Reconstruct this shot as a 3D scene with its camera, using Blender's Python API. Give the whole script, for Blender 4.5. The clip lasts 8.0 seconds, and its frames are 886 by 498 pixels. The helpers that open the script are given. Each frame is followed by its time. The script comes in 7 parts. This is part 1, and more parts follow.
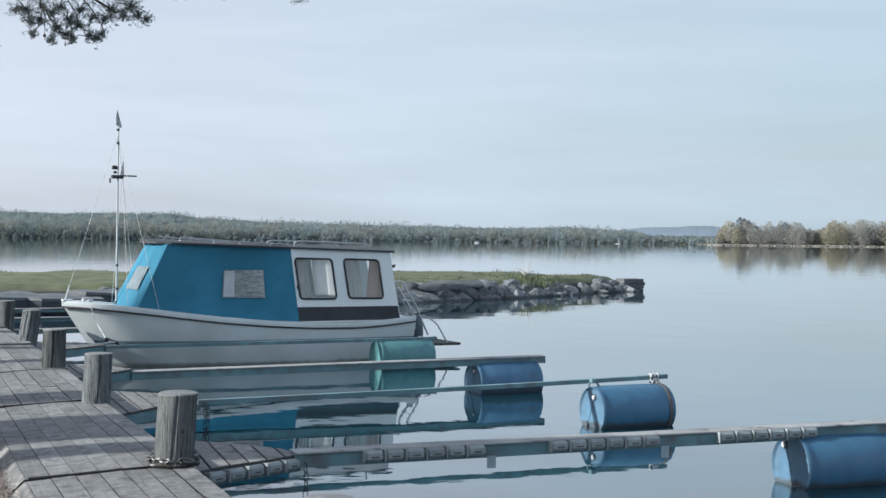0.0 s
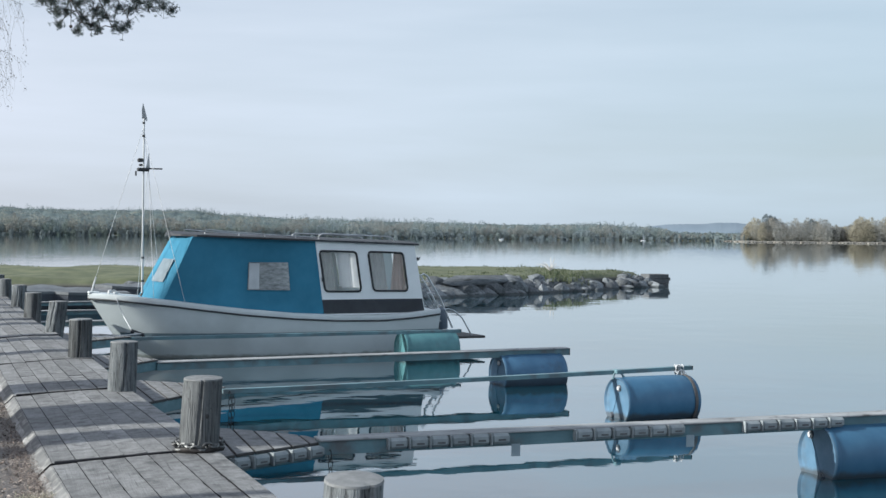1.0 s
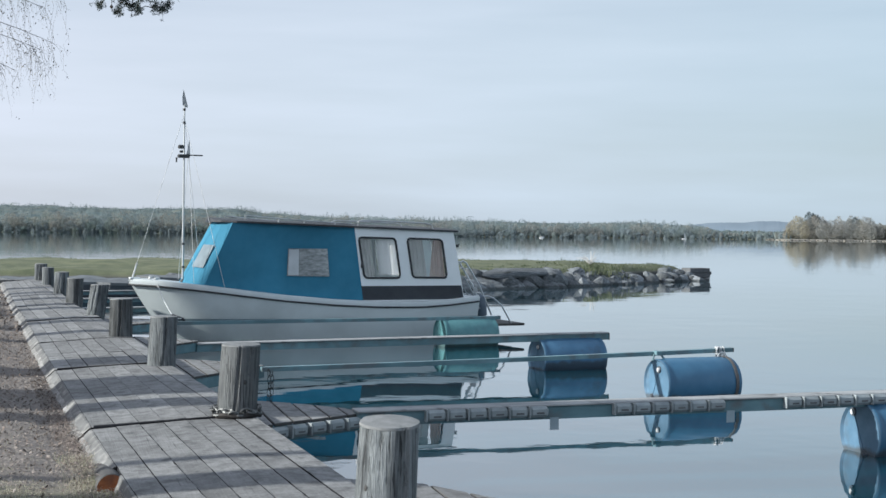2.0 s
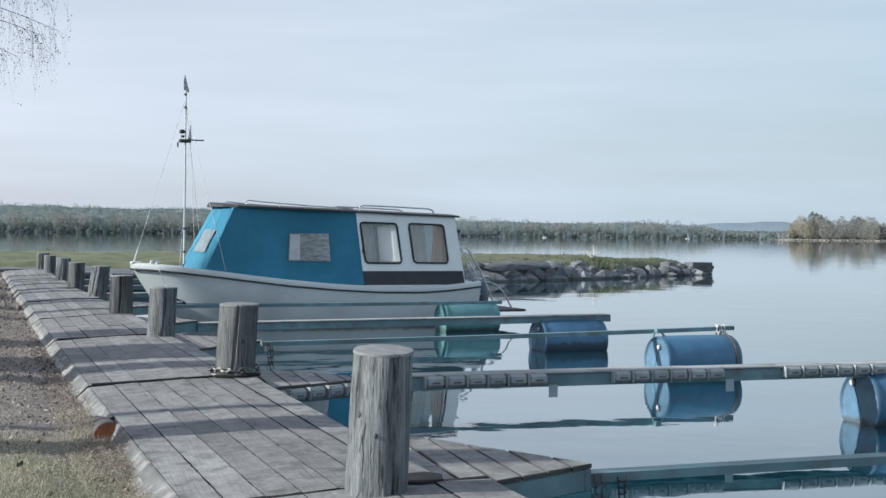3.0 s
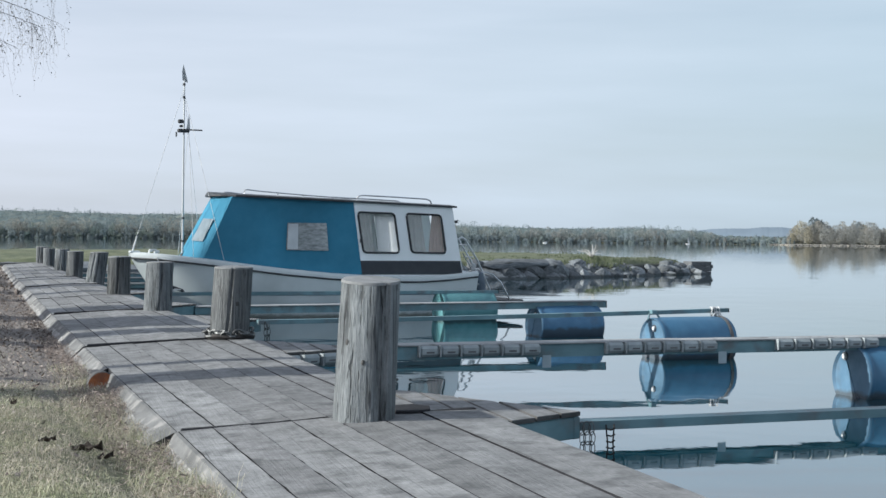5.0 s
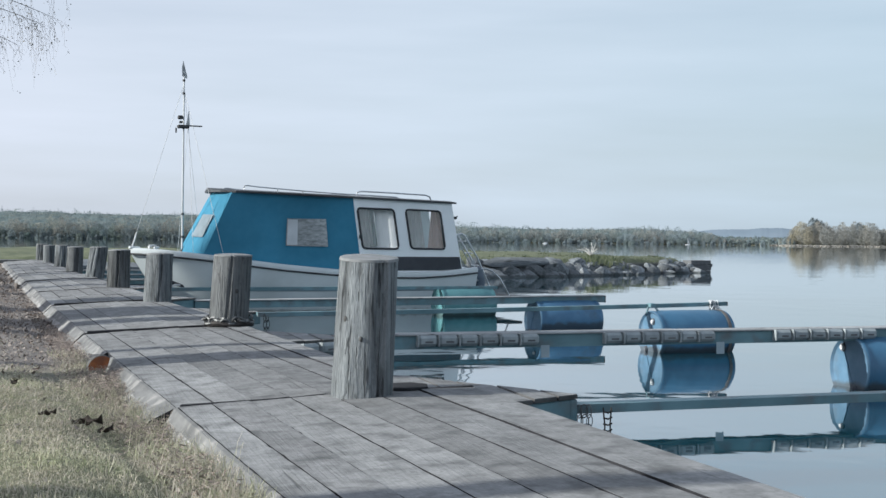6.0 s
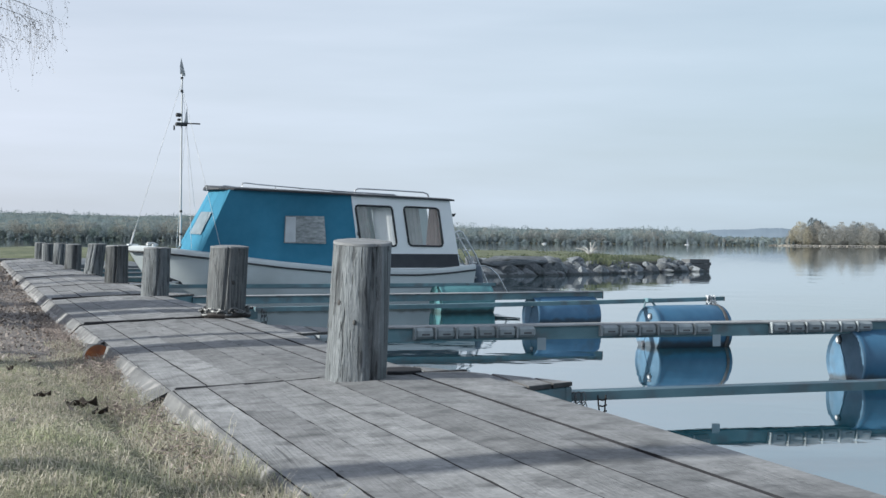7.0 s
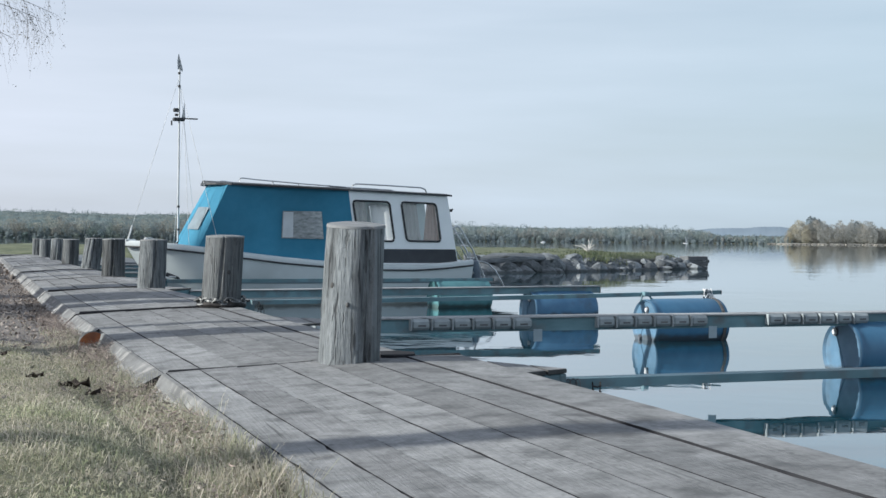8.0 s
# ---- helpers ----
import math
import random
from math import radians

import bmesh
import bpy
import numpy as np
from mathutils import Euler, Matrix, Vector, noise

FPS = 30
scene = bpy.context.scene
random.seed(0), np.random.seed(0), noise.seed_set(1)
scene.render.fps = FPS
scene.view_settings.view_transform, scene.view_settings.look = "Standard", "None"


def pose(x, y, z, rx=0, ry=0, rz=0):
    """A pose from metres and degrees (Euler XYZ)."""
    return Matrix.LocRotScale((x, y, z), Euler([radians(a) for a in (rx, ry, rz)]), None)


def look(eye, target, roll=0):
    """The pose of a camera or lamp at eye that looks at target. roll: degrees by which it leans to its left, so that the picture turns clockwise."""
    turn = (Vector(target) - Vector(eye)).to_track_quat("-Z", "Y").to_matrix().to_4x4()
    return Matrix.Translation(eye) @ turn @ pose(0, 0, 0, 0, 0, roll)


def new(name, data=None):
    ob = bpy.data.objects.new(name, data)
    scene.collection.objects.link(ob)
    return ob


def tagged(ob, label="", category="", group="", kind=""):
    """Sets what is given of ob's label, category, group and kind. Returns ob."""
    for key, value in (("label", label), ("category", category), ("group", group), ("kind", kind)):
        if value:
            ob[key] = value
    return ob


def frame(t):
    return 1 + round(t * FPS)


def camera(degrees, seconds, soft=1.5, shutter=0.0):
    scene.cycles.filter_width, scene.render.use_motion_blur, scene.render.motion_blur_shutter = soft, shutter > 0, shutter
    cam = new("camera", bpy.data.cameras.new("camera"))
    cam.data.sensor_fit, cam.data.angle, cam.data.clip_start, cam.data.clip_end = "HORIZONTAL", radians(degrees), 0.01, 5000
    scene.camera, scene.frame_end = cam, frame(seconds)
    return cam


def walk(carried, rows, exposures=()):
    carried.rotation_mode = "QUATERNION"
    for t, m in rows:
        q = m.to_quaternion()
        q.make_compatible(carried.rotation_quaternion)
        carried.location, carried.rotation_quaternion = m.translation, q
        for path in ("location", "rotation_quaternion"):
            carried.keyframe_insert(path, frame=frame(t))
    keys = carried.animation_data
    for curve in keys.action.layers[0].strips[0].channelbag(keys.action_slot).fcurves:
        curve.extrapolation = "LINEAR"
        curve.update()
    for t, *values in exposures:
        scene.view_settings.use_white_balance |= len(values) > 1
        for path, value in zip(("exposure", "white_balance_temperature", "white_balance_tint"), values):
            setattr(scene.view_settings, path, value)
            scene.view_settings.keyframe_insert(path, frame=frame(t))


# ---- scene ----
cam = camera(36.9, 8.0)
PATH = [
    (0, (-1.102, -4.706, 2.177), (-0.436, -2.82, 2.16), 0.6),
    (0.5, (-1.097, -4.712, 2.133), (-0.44, -2.823, 2.117), 0.7),
    (1, (-1.097, -4.7, 2.103), (-0.466, -2.802, 2.081), 0.6),
    (1.5, (-1.087, -4.678, 2.019), (-0.499, -2.767, 1.994), 0.6),
    (1.7, (-1.081, -4.678, 1.972), (-0.502, -2.764, 1.947), 0.6),
    (3, (-1.038, -4.695, 1.63), (-0.469, -2.777, 1.606), 0.6),
    (3.5, (-1.018, -4.72, 1.532), (-0.449, -2.802, 1.511), 0.6),
    (4, (-1.008, -4.752, 1.467), (-0.44, -2.835, 1.447), 0.6),
    (4.5, (-1.008, -4.767, 1.407), (-0.44, -2.849, 1.39), 0.6),
    (6, (-1.009, -4.823, 1.269), (-0.441, -2.906, 1.255), 0.6),
    (6.5, (-1.0, -4.834, 1.233), (-0.431, -2.917, 1.22), 0.5),
    (7, (-0.994, -4.855, 1.207), (-0.425, -2.938, 1.194), 0.5),
    (7.5, (-0.972, -4.844, 1.179), (-0.403, -2.926, 1.165), 0.6),
    (8, (-0.974, -4.862, 1.148), (-0.403, -2.945, 1.133), 0.5),
]
walk(cam, [(t, look(e, g, r)) for t, e, g, r in PATH], exposures=((0.0, 0.55, 6430, 8.3), (8.0, 0.55, 6430, 8.3)))

# ---- world, sun ----
SUN_ELEV, SUN_DIR = 24.0, (-0.99, 0.10)
world = bpy.data.worlds.new("sky_world")
scene.world = world
world.use_nodes = True
wn = world.node_tree.nodes
wl = world.node_tree.links
sky = wn.new("ShaderNodeTexSky")
sky.sky_type = "NISHITA"
sky.sun_disc = False
sky.sun_elevation = radians(SUN_ELEV)
sky.sun_rotation = math.atan2(SUN_DIR[0], SUN_DIR[1])
sky.air_density, sky.dust_density, sky.ozone_density = 1.0, 2.2, 2.0
veil = wn.new("ShaderNodeMix")
veil.data_type = "RGBA"
veil.inputs["Factor"].default_value = 0.55
# thin streaky high cloud
w_tc = wn.new("ShaderNodeTexCoord")
w_mp = wn.new("ShaderNodeMapping")
w_mp.inputs["Scale"].default_value = (1.0, 1.0, 9.0)
w_nz = wn.new("ShaderNodeTexNoise")
w_nz.inputs["Scale"].default_value, w_nz.inputs["Detail"].default_value = 2.2, 5
w_mr = wn.new("ShaderNodeMapRange")
w_mr.inputs["From Min"].default_value, w_mr.inputs["From Max"].default_value = 0.3, 0.7
w_mr.inputs["To Min"].default_value, w_mr.inputs["To Max"].default_value = 0.70, 0.98
wl.new(w_tc.outputs["Generated"], w_mp.inputs["Vector"])
wl.new(w_mp.outputs["Vector"], w_nz.inputs["Vector"])
wl.new(w_nz.outputs["Fac"], w_mr.inputs["Value"])
# the haze thins towards the zenith
w_sep = wn.new("ShaderNodeSeparateXYZ")
wl.new(w_tc.outputs["Generated"], w_sep.inputs["Vector"])
w_up = wn.new("ShaderNodeMapRange")
w_up.inputs["From Min"].default_value, w_up.inputs["From Max"].default_value = 0.38, 0.90
w_up.inputs["To Min"].default_value, w_up.inputs["To Max"].default_value = 1.0, 0.45
wl.new(w_sep.outputs["Z"], w_up.inputs["Value"])
w_thin = wn.new("ShaderNodeMath")
w_thin.operation = "MULTIPLY"
wl.new(w_mr.outputs["Result"], w_thin.inputs[0])
wl.new(w_up.outputs["Result"], w_thin.inputs[1])
wl.new(w_thin.outputs["Value"], veil.inputs["Factor"])
wl.new(sky.outputs["Color"], veil.inputs["A"])
# the haze is brighter towards the sun
w_dot = wn.new("ShaderNodeVectorMath")
w_dot.operation = "DOT_PRODUCT"
w_dot.inputs[1].default_value = (-0.909, 0.092, 0.407)
w_fw = wn.new("ShaderNodeMapRange")
w_fw.inputs["From Min"].default_value, w_fw.inputs["From Max"].default_value = -1.0, 1.0
w_fw.inputs["To Min"].default_value, w_fw.inputs["To Max"].default_value = 0.78, 1.24
w_sc = wn.new("ShaderNodeVectorMath")
w_sc.operation = "SCALE"
w_hue = wn.new("ShaderNodeMix")
w_hue.data_type = "RGBA"
w_hue.inputs["A"].default_value, w_hue.inputs["B"].default_value = (4.40, 5.34, 6.24, 1), (5.00, 5.30, 6.16, 1)
w_side = wn.new("ShaderNodeMapRange")
w_side.inputs["From Min"].default_value, w_side.inputs["From Max"].default_value = -0.40, 0.25
wl.new(w_dot.outputs["Value"], w_side.inputs["Value"])
wl.new(w_side.outputs["Result"], w_hue.inputs["Factor"])
wl.new(w_hue.outputs["Result"], w_sc.inputs[0])
wl.new(w_tc.outputs["Generated"], w_dot.inputs[0])
wl.new(w_dot.outputs["Value"], w_fw.inputs["Value"])
w_st = wn.new("ShaderNodeMapRange")
w_st.inputs["From Min"].default_value, w_st.inputs["From Max"].default_value = 0.32, 0.68
w_st.inputs["To Min"].default_value, w_st.inputs["To Max"].default_value = 0.978, 1.02
wl.new(w_nz.outputs["Fac"], w_st.inputs["Value"])
w_both = wn.new("ShaderNodeMath")
w_both.operation = "MULTIPLY"
wl.new(w_fw.outputs["Result"], w_both.inputs[0])
wl.new(w_st.outputs["Result"], w_both.inputs[1])
wl.new(w_both.outputs["Value"], w_sc.inputs["Scale"])
wl.new(w_sc.outputs["Vector"], veil.inputs["B"])
wl.new(veil.outputs["Result"], wn["Background"].inputs["Color"])
wn["Background"].inputs["Strength"].default_value = 0.10

sun = new("sun", bpy.data.lights.new("sun", "SUN"))
sun.data.energy, sun.data.angle, sun.data.color = 4.35, radians(0.55), (1.0, 0.975, 0.925)
s_h = math.cos(radians(SUN_ELEV))
s_n = math.hypot(*SUN_DIR)
TO_SUN = Vector((SUN_DIR[0] / s_n * s_h, SUN_DIR[1] / s_n * s_h, math.sin(radians(SUN_ELEV))))
sun.matrix_basis = look(TO_SUN * 60, (0, 0, 0))


# ---- materials ----
def mat(name, c1, c2, rough=0.6, scale=8.0, stretch=(1, 1, 1), big=0.6, bump=0.15, metal=0.0, rand=0.0, island=0.0,
        spec=0.5, dirt=None, dirt_at=(0.58, 0.72), bump_dist=0.01, detail=6.0, big_scale=None, dirt_grain=False, dirt_scale=None):
    m = bpy.data.materials.new(name)
    m.use_nodes = True
    n, l = m.node_tree.nodes, m.node_tree.links
    b = n["Principled BSDF"]
    b.inputs["Roughness"].default_value, b.inputs["Metallic"].default_value = rough, metal
    b.inputs["Specular IOR Level"].default_value = spec
    tc = n.new("ShaderNodeTexCoord")
    mp = n.new("ShaderNodeMapping")
    mp.inputs["Scale"].default_value = stretch
    l.new(tc.outputs["Object"], mp.inputs["Vector"])
    fine = n.new("ShaderNodeTexNoise")
    fine.inputs["Scale"].default_value, fine.inputs["Detail"].default_value = scale, detail
    fine.inputs["Roughness"].default_value = 0.62
    l.new(mp.outputs["Vector"], fine.inputs["Vector"])
    ramp = n.new("ShaderNodeMapRange")
    ramp.inputs["From Min"].default_value, ramp.inputs["From Max"].default_value = 0.3, 0.7
    l.new(fine.outputs["Fac"], ramp.inputs["Value"])
    mix = n.new("ShaderNodeMix")
    mix.data_type = "RGBA"
    mix.inputs["A"].default_value, mix.inputs["B"].default_value = (*c1, 1), (*c2, 1)
    l.new(ramp.outputs["Result"], mix.inputs["Factor"])
    col = mix.outputs["Result"]
    coarse = n.new("ShaderNodeTexNoise")
    coarse.inputs["Scale"].default_value, coarse.inputs["Detail"].default_value = big_scale or scale * 0.13, 4
    l.new(tc.outputs["Object"], coarse.inputs["Vector"])
    val = n.new("ShaderNodeMapRange")
    val.inputs["From Min"].default_value, val.inputs["From Max"].default_value = 0.3, 0.7
    val.inputs["To Min"].default_value, val.inputs["To Max"].default_value = 1 - 0.4 * big, 1 + 0.4 * big
    l.new(coarse.outputs["Fac"], val.inputs["Value"])
    value = val.outputs["Result"]
    for amount, kind, socket in ((rand, "ShaderNodeObjectInfo", "Random"), (island, "ShaderNodeNewGeometry", "Random Per Island")):
        if amount:
            info = n.new(kind)
            r = n.new("ShaderNodeMapRange")
            r.inputs["To Min"].default_value, r.inputs["To Max"].default_value = 1 - amount, 1 + amount
            l.new(info.outputs[socket], r.inputs["Value"])
            mul = n.new("ShaderNodeMath")
            mul.operation = "MULTIPLY"
            l.new(value, mul.inputs[0])
            l.new(r.outputs["Result"], mul.inputs[1])
            value = mul.outputs["Value"]
    sc = n.new("ShaderNodeVectorMath")
    sc.operation = "SCALE"
    l.new(col, sc.inputs[0])
    l.new(value, sc.inputs["Scale"])
    col = sc.outputs["Vector"]
    if dirt:
        dn = n.new("ShaderNodeTexNoise")
        dn.inputs["Scale"].default_value, dn.inputs["Detail"].default_value = dirt_scale or scale * 0.35, 7
        l.new(mp.outputs["Vector"] if dirt_grain else tc.outputs["Object"], dn.inputs["Vector"])
        dr = n.new("ShaderNodeMapRange")
        dr.inputs["From Min"].default_value, dr.inputs["From Max"].default_value = dirt_at
        l.new(dn.outputs["Fac"], dr.inputs["Value"])
        dm = n.new("ShaderNodeMix")
        dm.data_type = "RGBA"
        dm.inputs["B"].default_value = (*dirt, 1)
        l.new(dr.outputs["Result"], dm.inputs["Factor"])
        l.new(col, dm.inputs["A"])
        col = dm.outputs["Result"]
    l.new(col, b.inputs["Base Color"])
    if bump:
        bp = n.new("ShaderNodeBump")
        bp.inputs["Strength"].default_value, bp.inputs["Distance"].default_value = bump, bump_dist
        l.new(fine.outputs["Fac"], bp.inputs["Height"])
        l.new(bp.outputs["Normal"], b.inputs["Normal"])
    return m


def tint_by_island(name, colours, rough=0.8, scale=3.0, patch=None, vary=1.35):
    """A foliage or litter material whose clumps each take one of several colours."""
    m = mat(name, colours[0], colours[0], rough, scale, bump=0)
    n, l = m.node_tree.nodes, m.node_tree.links
    info = n.new("ShaderNodeNewGeometry")
    cr = n.new("ShaderNodeValToRGB")
    cr.color_ramp.interpolation = "LINEAR"
    el = cr.color_ramp.elements
    el[0].color, el[1].color = (*colours[0], 1), (*colours[-1], 1)
    for i, c in enumerate(colours[1:-1]):
        el.new((i + 1) / (len(colours) - 1)).color = (*c, 1)
    l.new(info.outputs["Random Per Island"], cr.inputs["Fac"])
    mix = [x for x in n if x.bl_idname == "ShaderNodeMix"][0]
    shade = cr.outputs["Color"]
    if patch:
        nz = n.new("ShaderNodeTexNoise")
        nz.inputs["Scale"].default_value, nz.inputs["Detail"].default_value = 2.6, 3
        l.new(info.outputs["Position"], nz.inputs["Vector"])
        where = n.new("ShaderNodeMapRange")
        where.inputs["From Min"].default_value, where.inputs["From Max"].default_value = 0.46, 0.64
        l.new(nz.outputs["Fac"], where.inputs["Value"])
        greener = n.new("ShaderNodeMix")
        greener.data_type, greener.blend_type = "RGBA", "MULTIPLY"
        greener.inputs["B"].default_value = (*patch, 1)
        l.new(where.outputs["Result"], greener.inputs["Factor"])
        l.new(shade, greener.inputs["A"])
        shade = greener.outputs["Result"]
    l.new(shade, mix.inputs["A"])
    vs = n.new("ShaderNodeVectorMath")
    vs.operation = "SCALE"
    vs.inputs["Scale"].default_value = vary
    l.new(shade, vs.inputs[0])
    l.new(vs.outputs["Vector"], mix.inputs["B"])
    return m


def wood(name, dark, pale, stain, along="Y", rough=0.84, rand=0.16, stain_at=(0.56, 0.74), crack_at=(0.635, 0.70), fibre=90.0, bump=0.5, stain_long=1.0, stain_scale=8.0, grain=0.5, crack=0.6):
    """Weathered timber: fibres and drying cracks along one axis, blotches and worn patches; each piece has its own grain."""
    m = bpy.data.materials.new(name)
    m.use_nodes = True
    n, l = m.node_tree.nodes, m.node_tree.links
    b = n["Principled BSDF"]
    b.inputs["Roughness"].default_value, b.inputs["Specular IOR Level"].default_value = rough, 0.35
    tc = n.new("ShaderNodeTexCoord")
    info = n.new("ShaderNodeObjectInfo")
    shift = n.new("ShaderNodeVectorMath")
    shift.operation = "SCALE"
    shift.inputs[0].default_value = (37.3, 91.7, 53.1)
    l.new(info.outputs["Random"], shift.inputs["Scale"])
    at = n.new("ShaderNodeVectorMath")
    l.new(tc.outputs["Object"], at.inputs[0])
    l.new(shift.outputs["Vector"], at.inputs[1])

    def layer(across, ratio, detail, lo, hi, to_lo=0.0, to_hi=1.0, distort=0.0):
        mp = n.new("ShaderNodeMapping")
        mp.inputs["Scale"].default_value = tuple(across * (ratio if ax == along else 1.0) for ax in "XYZ")
        l.new(at.outputs["Vector"], mp.inputs["Vector"])
        nz = n.new("ShaderNodeTexNoise")
        nz.inputs["Scale"].default_value, nz.inputs["Detail"].default_value = 1.0, detail
        nz.inputs["Roughness"].default_value, nz.inputs["Distortion"].default_value = 0.6, distort
        l.new(mp.outputs["Vector"], nz.inputs["Vector"])
        mr = n.new("ShaderNodeMapRange")
        mr.inputs["From Min"].default_value, mr.inputs["From Max"].default_value = lo, hi
        mr.inputs["To Min"].default_value, mr.inputs["To Max"].default_value = to_lo, to_hi
        l.new(nz.outputs["Fac"], mr.inputs["Value"])
        return mr.outputs["Result"]

    def math_node(op, p, q):
        x = n.new("ShaderNodeMath")
        x.operation = op
        for i, v in enumerate((p, q)):
            if isinstance(v, (int, float)):
                x.inputs[i].default_value = v
            else:
                l.new(v, x.inputs[i])
        return x.outputs["Value"]

    fine = layer(fibre, 0.02, 6, 0.32, 0.68)
    bands = layer(20.0, 0.03, 4, 0.34, 0.66)
    cracks = layer(fibre * 0.6, 0.022, 2, crack_at[0], crack_at[1])
    spots = layer(stain_scale, stain_long, 7, stain_at[0], stain_at[1])
    worn = layer(1.7, 0.6, 4, 0.3, 0.7, 0.74, 1.24)
    speck = layer(46.0, 0.6, 3, 0.62, 0.72)
    cloud = layer(13.0, 1.0, 8, 0.3, 0.7)
    mottle = layer(70.0, 0.8, 6, 0.32, 0.68)
    mix = n.new("ShaderNodeMix")
    mix.data_type = "RGBA"
    mix.inputs["A"].default_value, mix.inputs["B"].default_value = (*dark, 1), (*pale, 1)
    l.new(math_node("ADD", math_node("ADD", math_node("MULTIPLY", fine, grain * 0.6), math_node("MULTIPLY", bands, grain * 0.4)), math_node("ADD", math_node("MULTIPLY", cloud, (1 - grain) * 0.6), math_node("MULTIPLY", mottle, (1 - grain) * 0.4))), mix.inputs["Factor"])
    own = n.new("ShaderNodeMapRange")
    own.inputs["To Min"].default_value, own.inputs["To Max"].default_value = 1 - rand, 1 + rand
    l.new(info.outputs["Random"], own.inputs["Value"])
    sc = n.new("ShaderNodeVectorMath")
    sc.operation = "SCALE"
    l.new(mix.outputs["Result"], sc.inputs[0])
    l.new(math_node("MULTIPLY", worn, own.outputs["Result"]), sc.inputs["Scale"])
    col = sc.outputs["Vector"]
    for fac, share, tint in ((spots, 0.8, stain), (cracks, crack, tuple(x * 0.55 for x in stain)), (speck, 0.5, stain)):
        dm = n.new("ShaderNodeMix")
        dm.data_type = "RGBA"
        dm.inputs["B"].default_value = (*tint, 1)
        l.new(math_node("MULTIPLY", fac, share), dm.inputs["Factor"])
        l.new(col, dm.inputs["A"])
        col = dm.outputs["Result"]
    l.new(col, b.inputs["Base Color"])
    bp = n.new("ShaderNodeBump")
    bp.inputs["Strength"].default_value, bp.inputs["Distance"].default_value = bump, 0.006
    l.new(math_node("SUBTRACT", fine, math_node("MULTIPLY", cracks, 2.0)), bp.inputs["Height"])
    l.new(bp.outputs["Normal"], b.inputs["Normal"])
    return m


M_DECK = wood("weathered_deck_wood", (0.106, 0.110, 0.112), (0.312, 0.318, 0.319), (0.066, 0.069, 0.071), stain_at=(0.50, 0.70), crack_at=(0.67, 0.75), fibre=130.0, bump=0.25, grain=0.26, crack=0.6, rand=0.15)
M_OLDDECK = wood("darker_old_deck_wood", (0.094, 0.097, 0.099), (0.275, 0.279, 0.281), (0.058, 0.061, 0.063), stain_at=(0.50, 0.70), crack_at=(0.67, 0.75), fibre=130.0, bump=0.25, grain=0.26, crack=0.6, rand=0.15)
M_EDGE = mat("worn_edge_board", (0.088, 0.092, 0.093), (0.165, 0.170, 0.170), 0.85, 16, (1, 0.4, 1), 0.9, 0.7, rand=0.1,
             dirt=(0.26, 0.258, 0.25), dirt_at=(0.53, 0.66), dirt_scale=9)
M_RIM = mat("bleached_board_rim", (0.15, 0.152, 0.15), (0.32, 0.32, 0.313), 0.9, 22, big=0.8, bump=0.6, dirt=(0.12, 0.12, 0.115), dirt_at=(0.5, 0.66), dirt_scale=14)
M_POST = wood("weathered_post_wood", (0.074, 0.087, 0.094), (0.300, 0.325, 0.336), (0.030, 0.034, 0.037), "Z", 0.9, 0.12, (0.52, 0.66), (0.60, 0.66), 120.0, 0.9, 0.12, 9.0, grain=0.7)
M_OLDPOST = wood("dark_weathered_post_wood", (0.054, 0.061, 0.064), (0.205, 0.218, 0.222), (0.024, 0.026, 0.027), "Z", 0.9, 0.12, (0.50, 0.66), (0.59, 0.65), 110.0, 1.0, 0.12, 8.0, grain=0.7)
M_POSTTOP = mat("sawn_post_end", (0.140, 0.150, 0.154), (0.240, 0.250, 0.254), 0.85, 18, big=0.4, bump=0.25)
M_DARKWOOD = mat("dark_timber", (0.040, 0.041, 0.041), (0.085, 0.085, 0.083), 0.75, 14, (1, 0.2, 1))
M_LOGEND = mat("fresh_sawn_log_end", (0.20, 0.062, 0.024), (0.42, 0.150, 0.055), 0.85, 34, big=0.9, bump=0.6, dirt=(0.14, 0.055, 0.03), dirt_at=(0.5, 0.68))
M_TEALBEAM = mat("faded_teal_paint", (0.100, 0.200, 0.232), (0.150, 0.260, 0.292), 0.55, 14, (0.3, 1, 1), 0.6, 0.1, metal=0.0,
                 dirt=(0.12, 0.14, 0.15), dirt_at=(0.5, 0.7))
M_BEAMTOP = mat("grey_boom_plank", (0.225, 0.24, 0.245), (0.36, 0.375, 0.38), 0.8, 20, (0.08, 1, 1), 0.6, 0.25,
                dirt=(0.12, 0.12, 0.12))
M_GALV = mat("galvanised_steel", (0.30, 0.33, 0.34), (0.42, 0.45, 0.46), 0.45, 16, big=0.5, bump=0.05, metal=0.6)
M_FENDER = mat("grey_rubber_fender", (0.225, 0.262, 0.275), (0.305, 0.342, 0.352), 0.6, 18, big=0.5, bump=0.1, rand=0.08)
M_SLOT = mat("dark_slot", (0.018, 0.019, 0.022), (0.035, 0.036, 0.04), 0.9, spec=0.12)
M_FENDERSLOT = mat("fender_slot", (0.08, 0.085, 0.09), (0.12, 0.125, 0.13), 0.8)
M_WHITETAG = mat("pale_plastic_tag", (0.28, 0.36, 0.40), (0.36, 0.44, 0.48), 0.5)
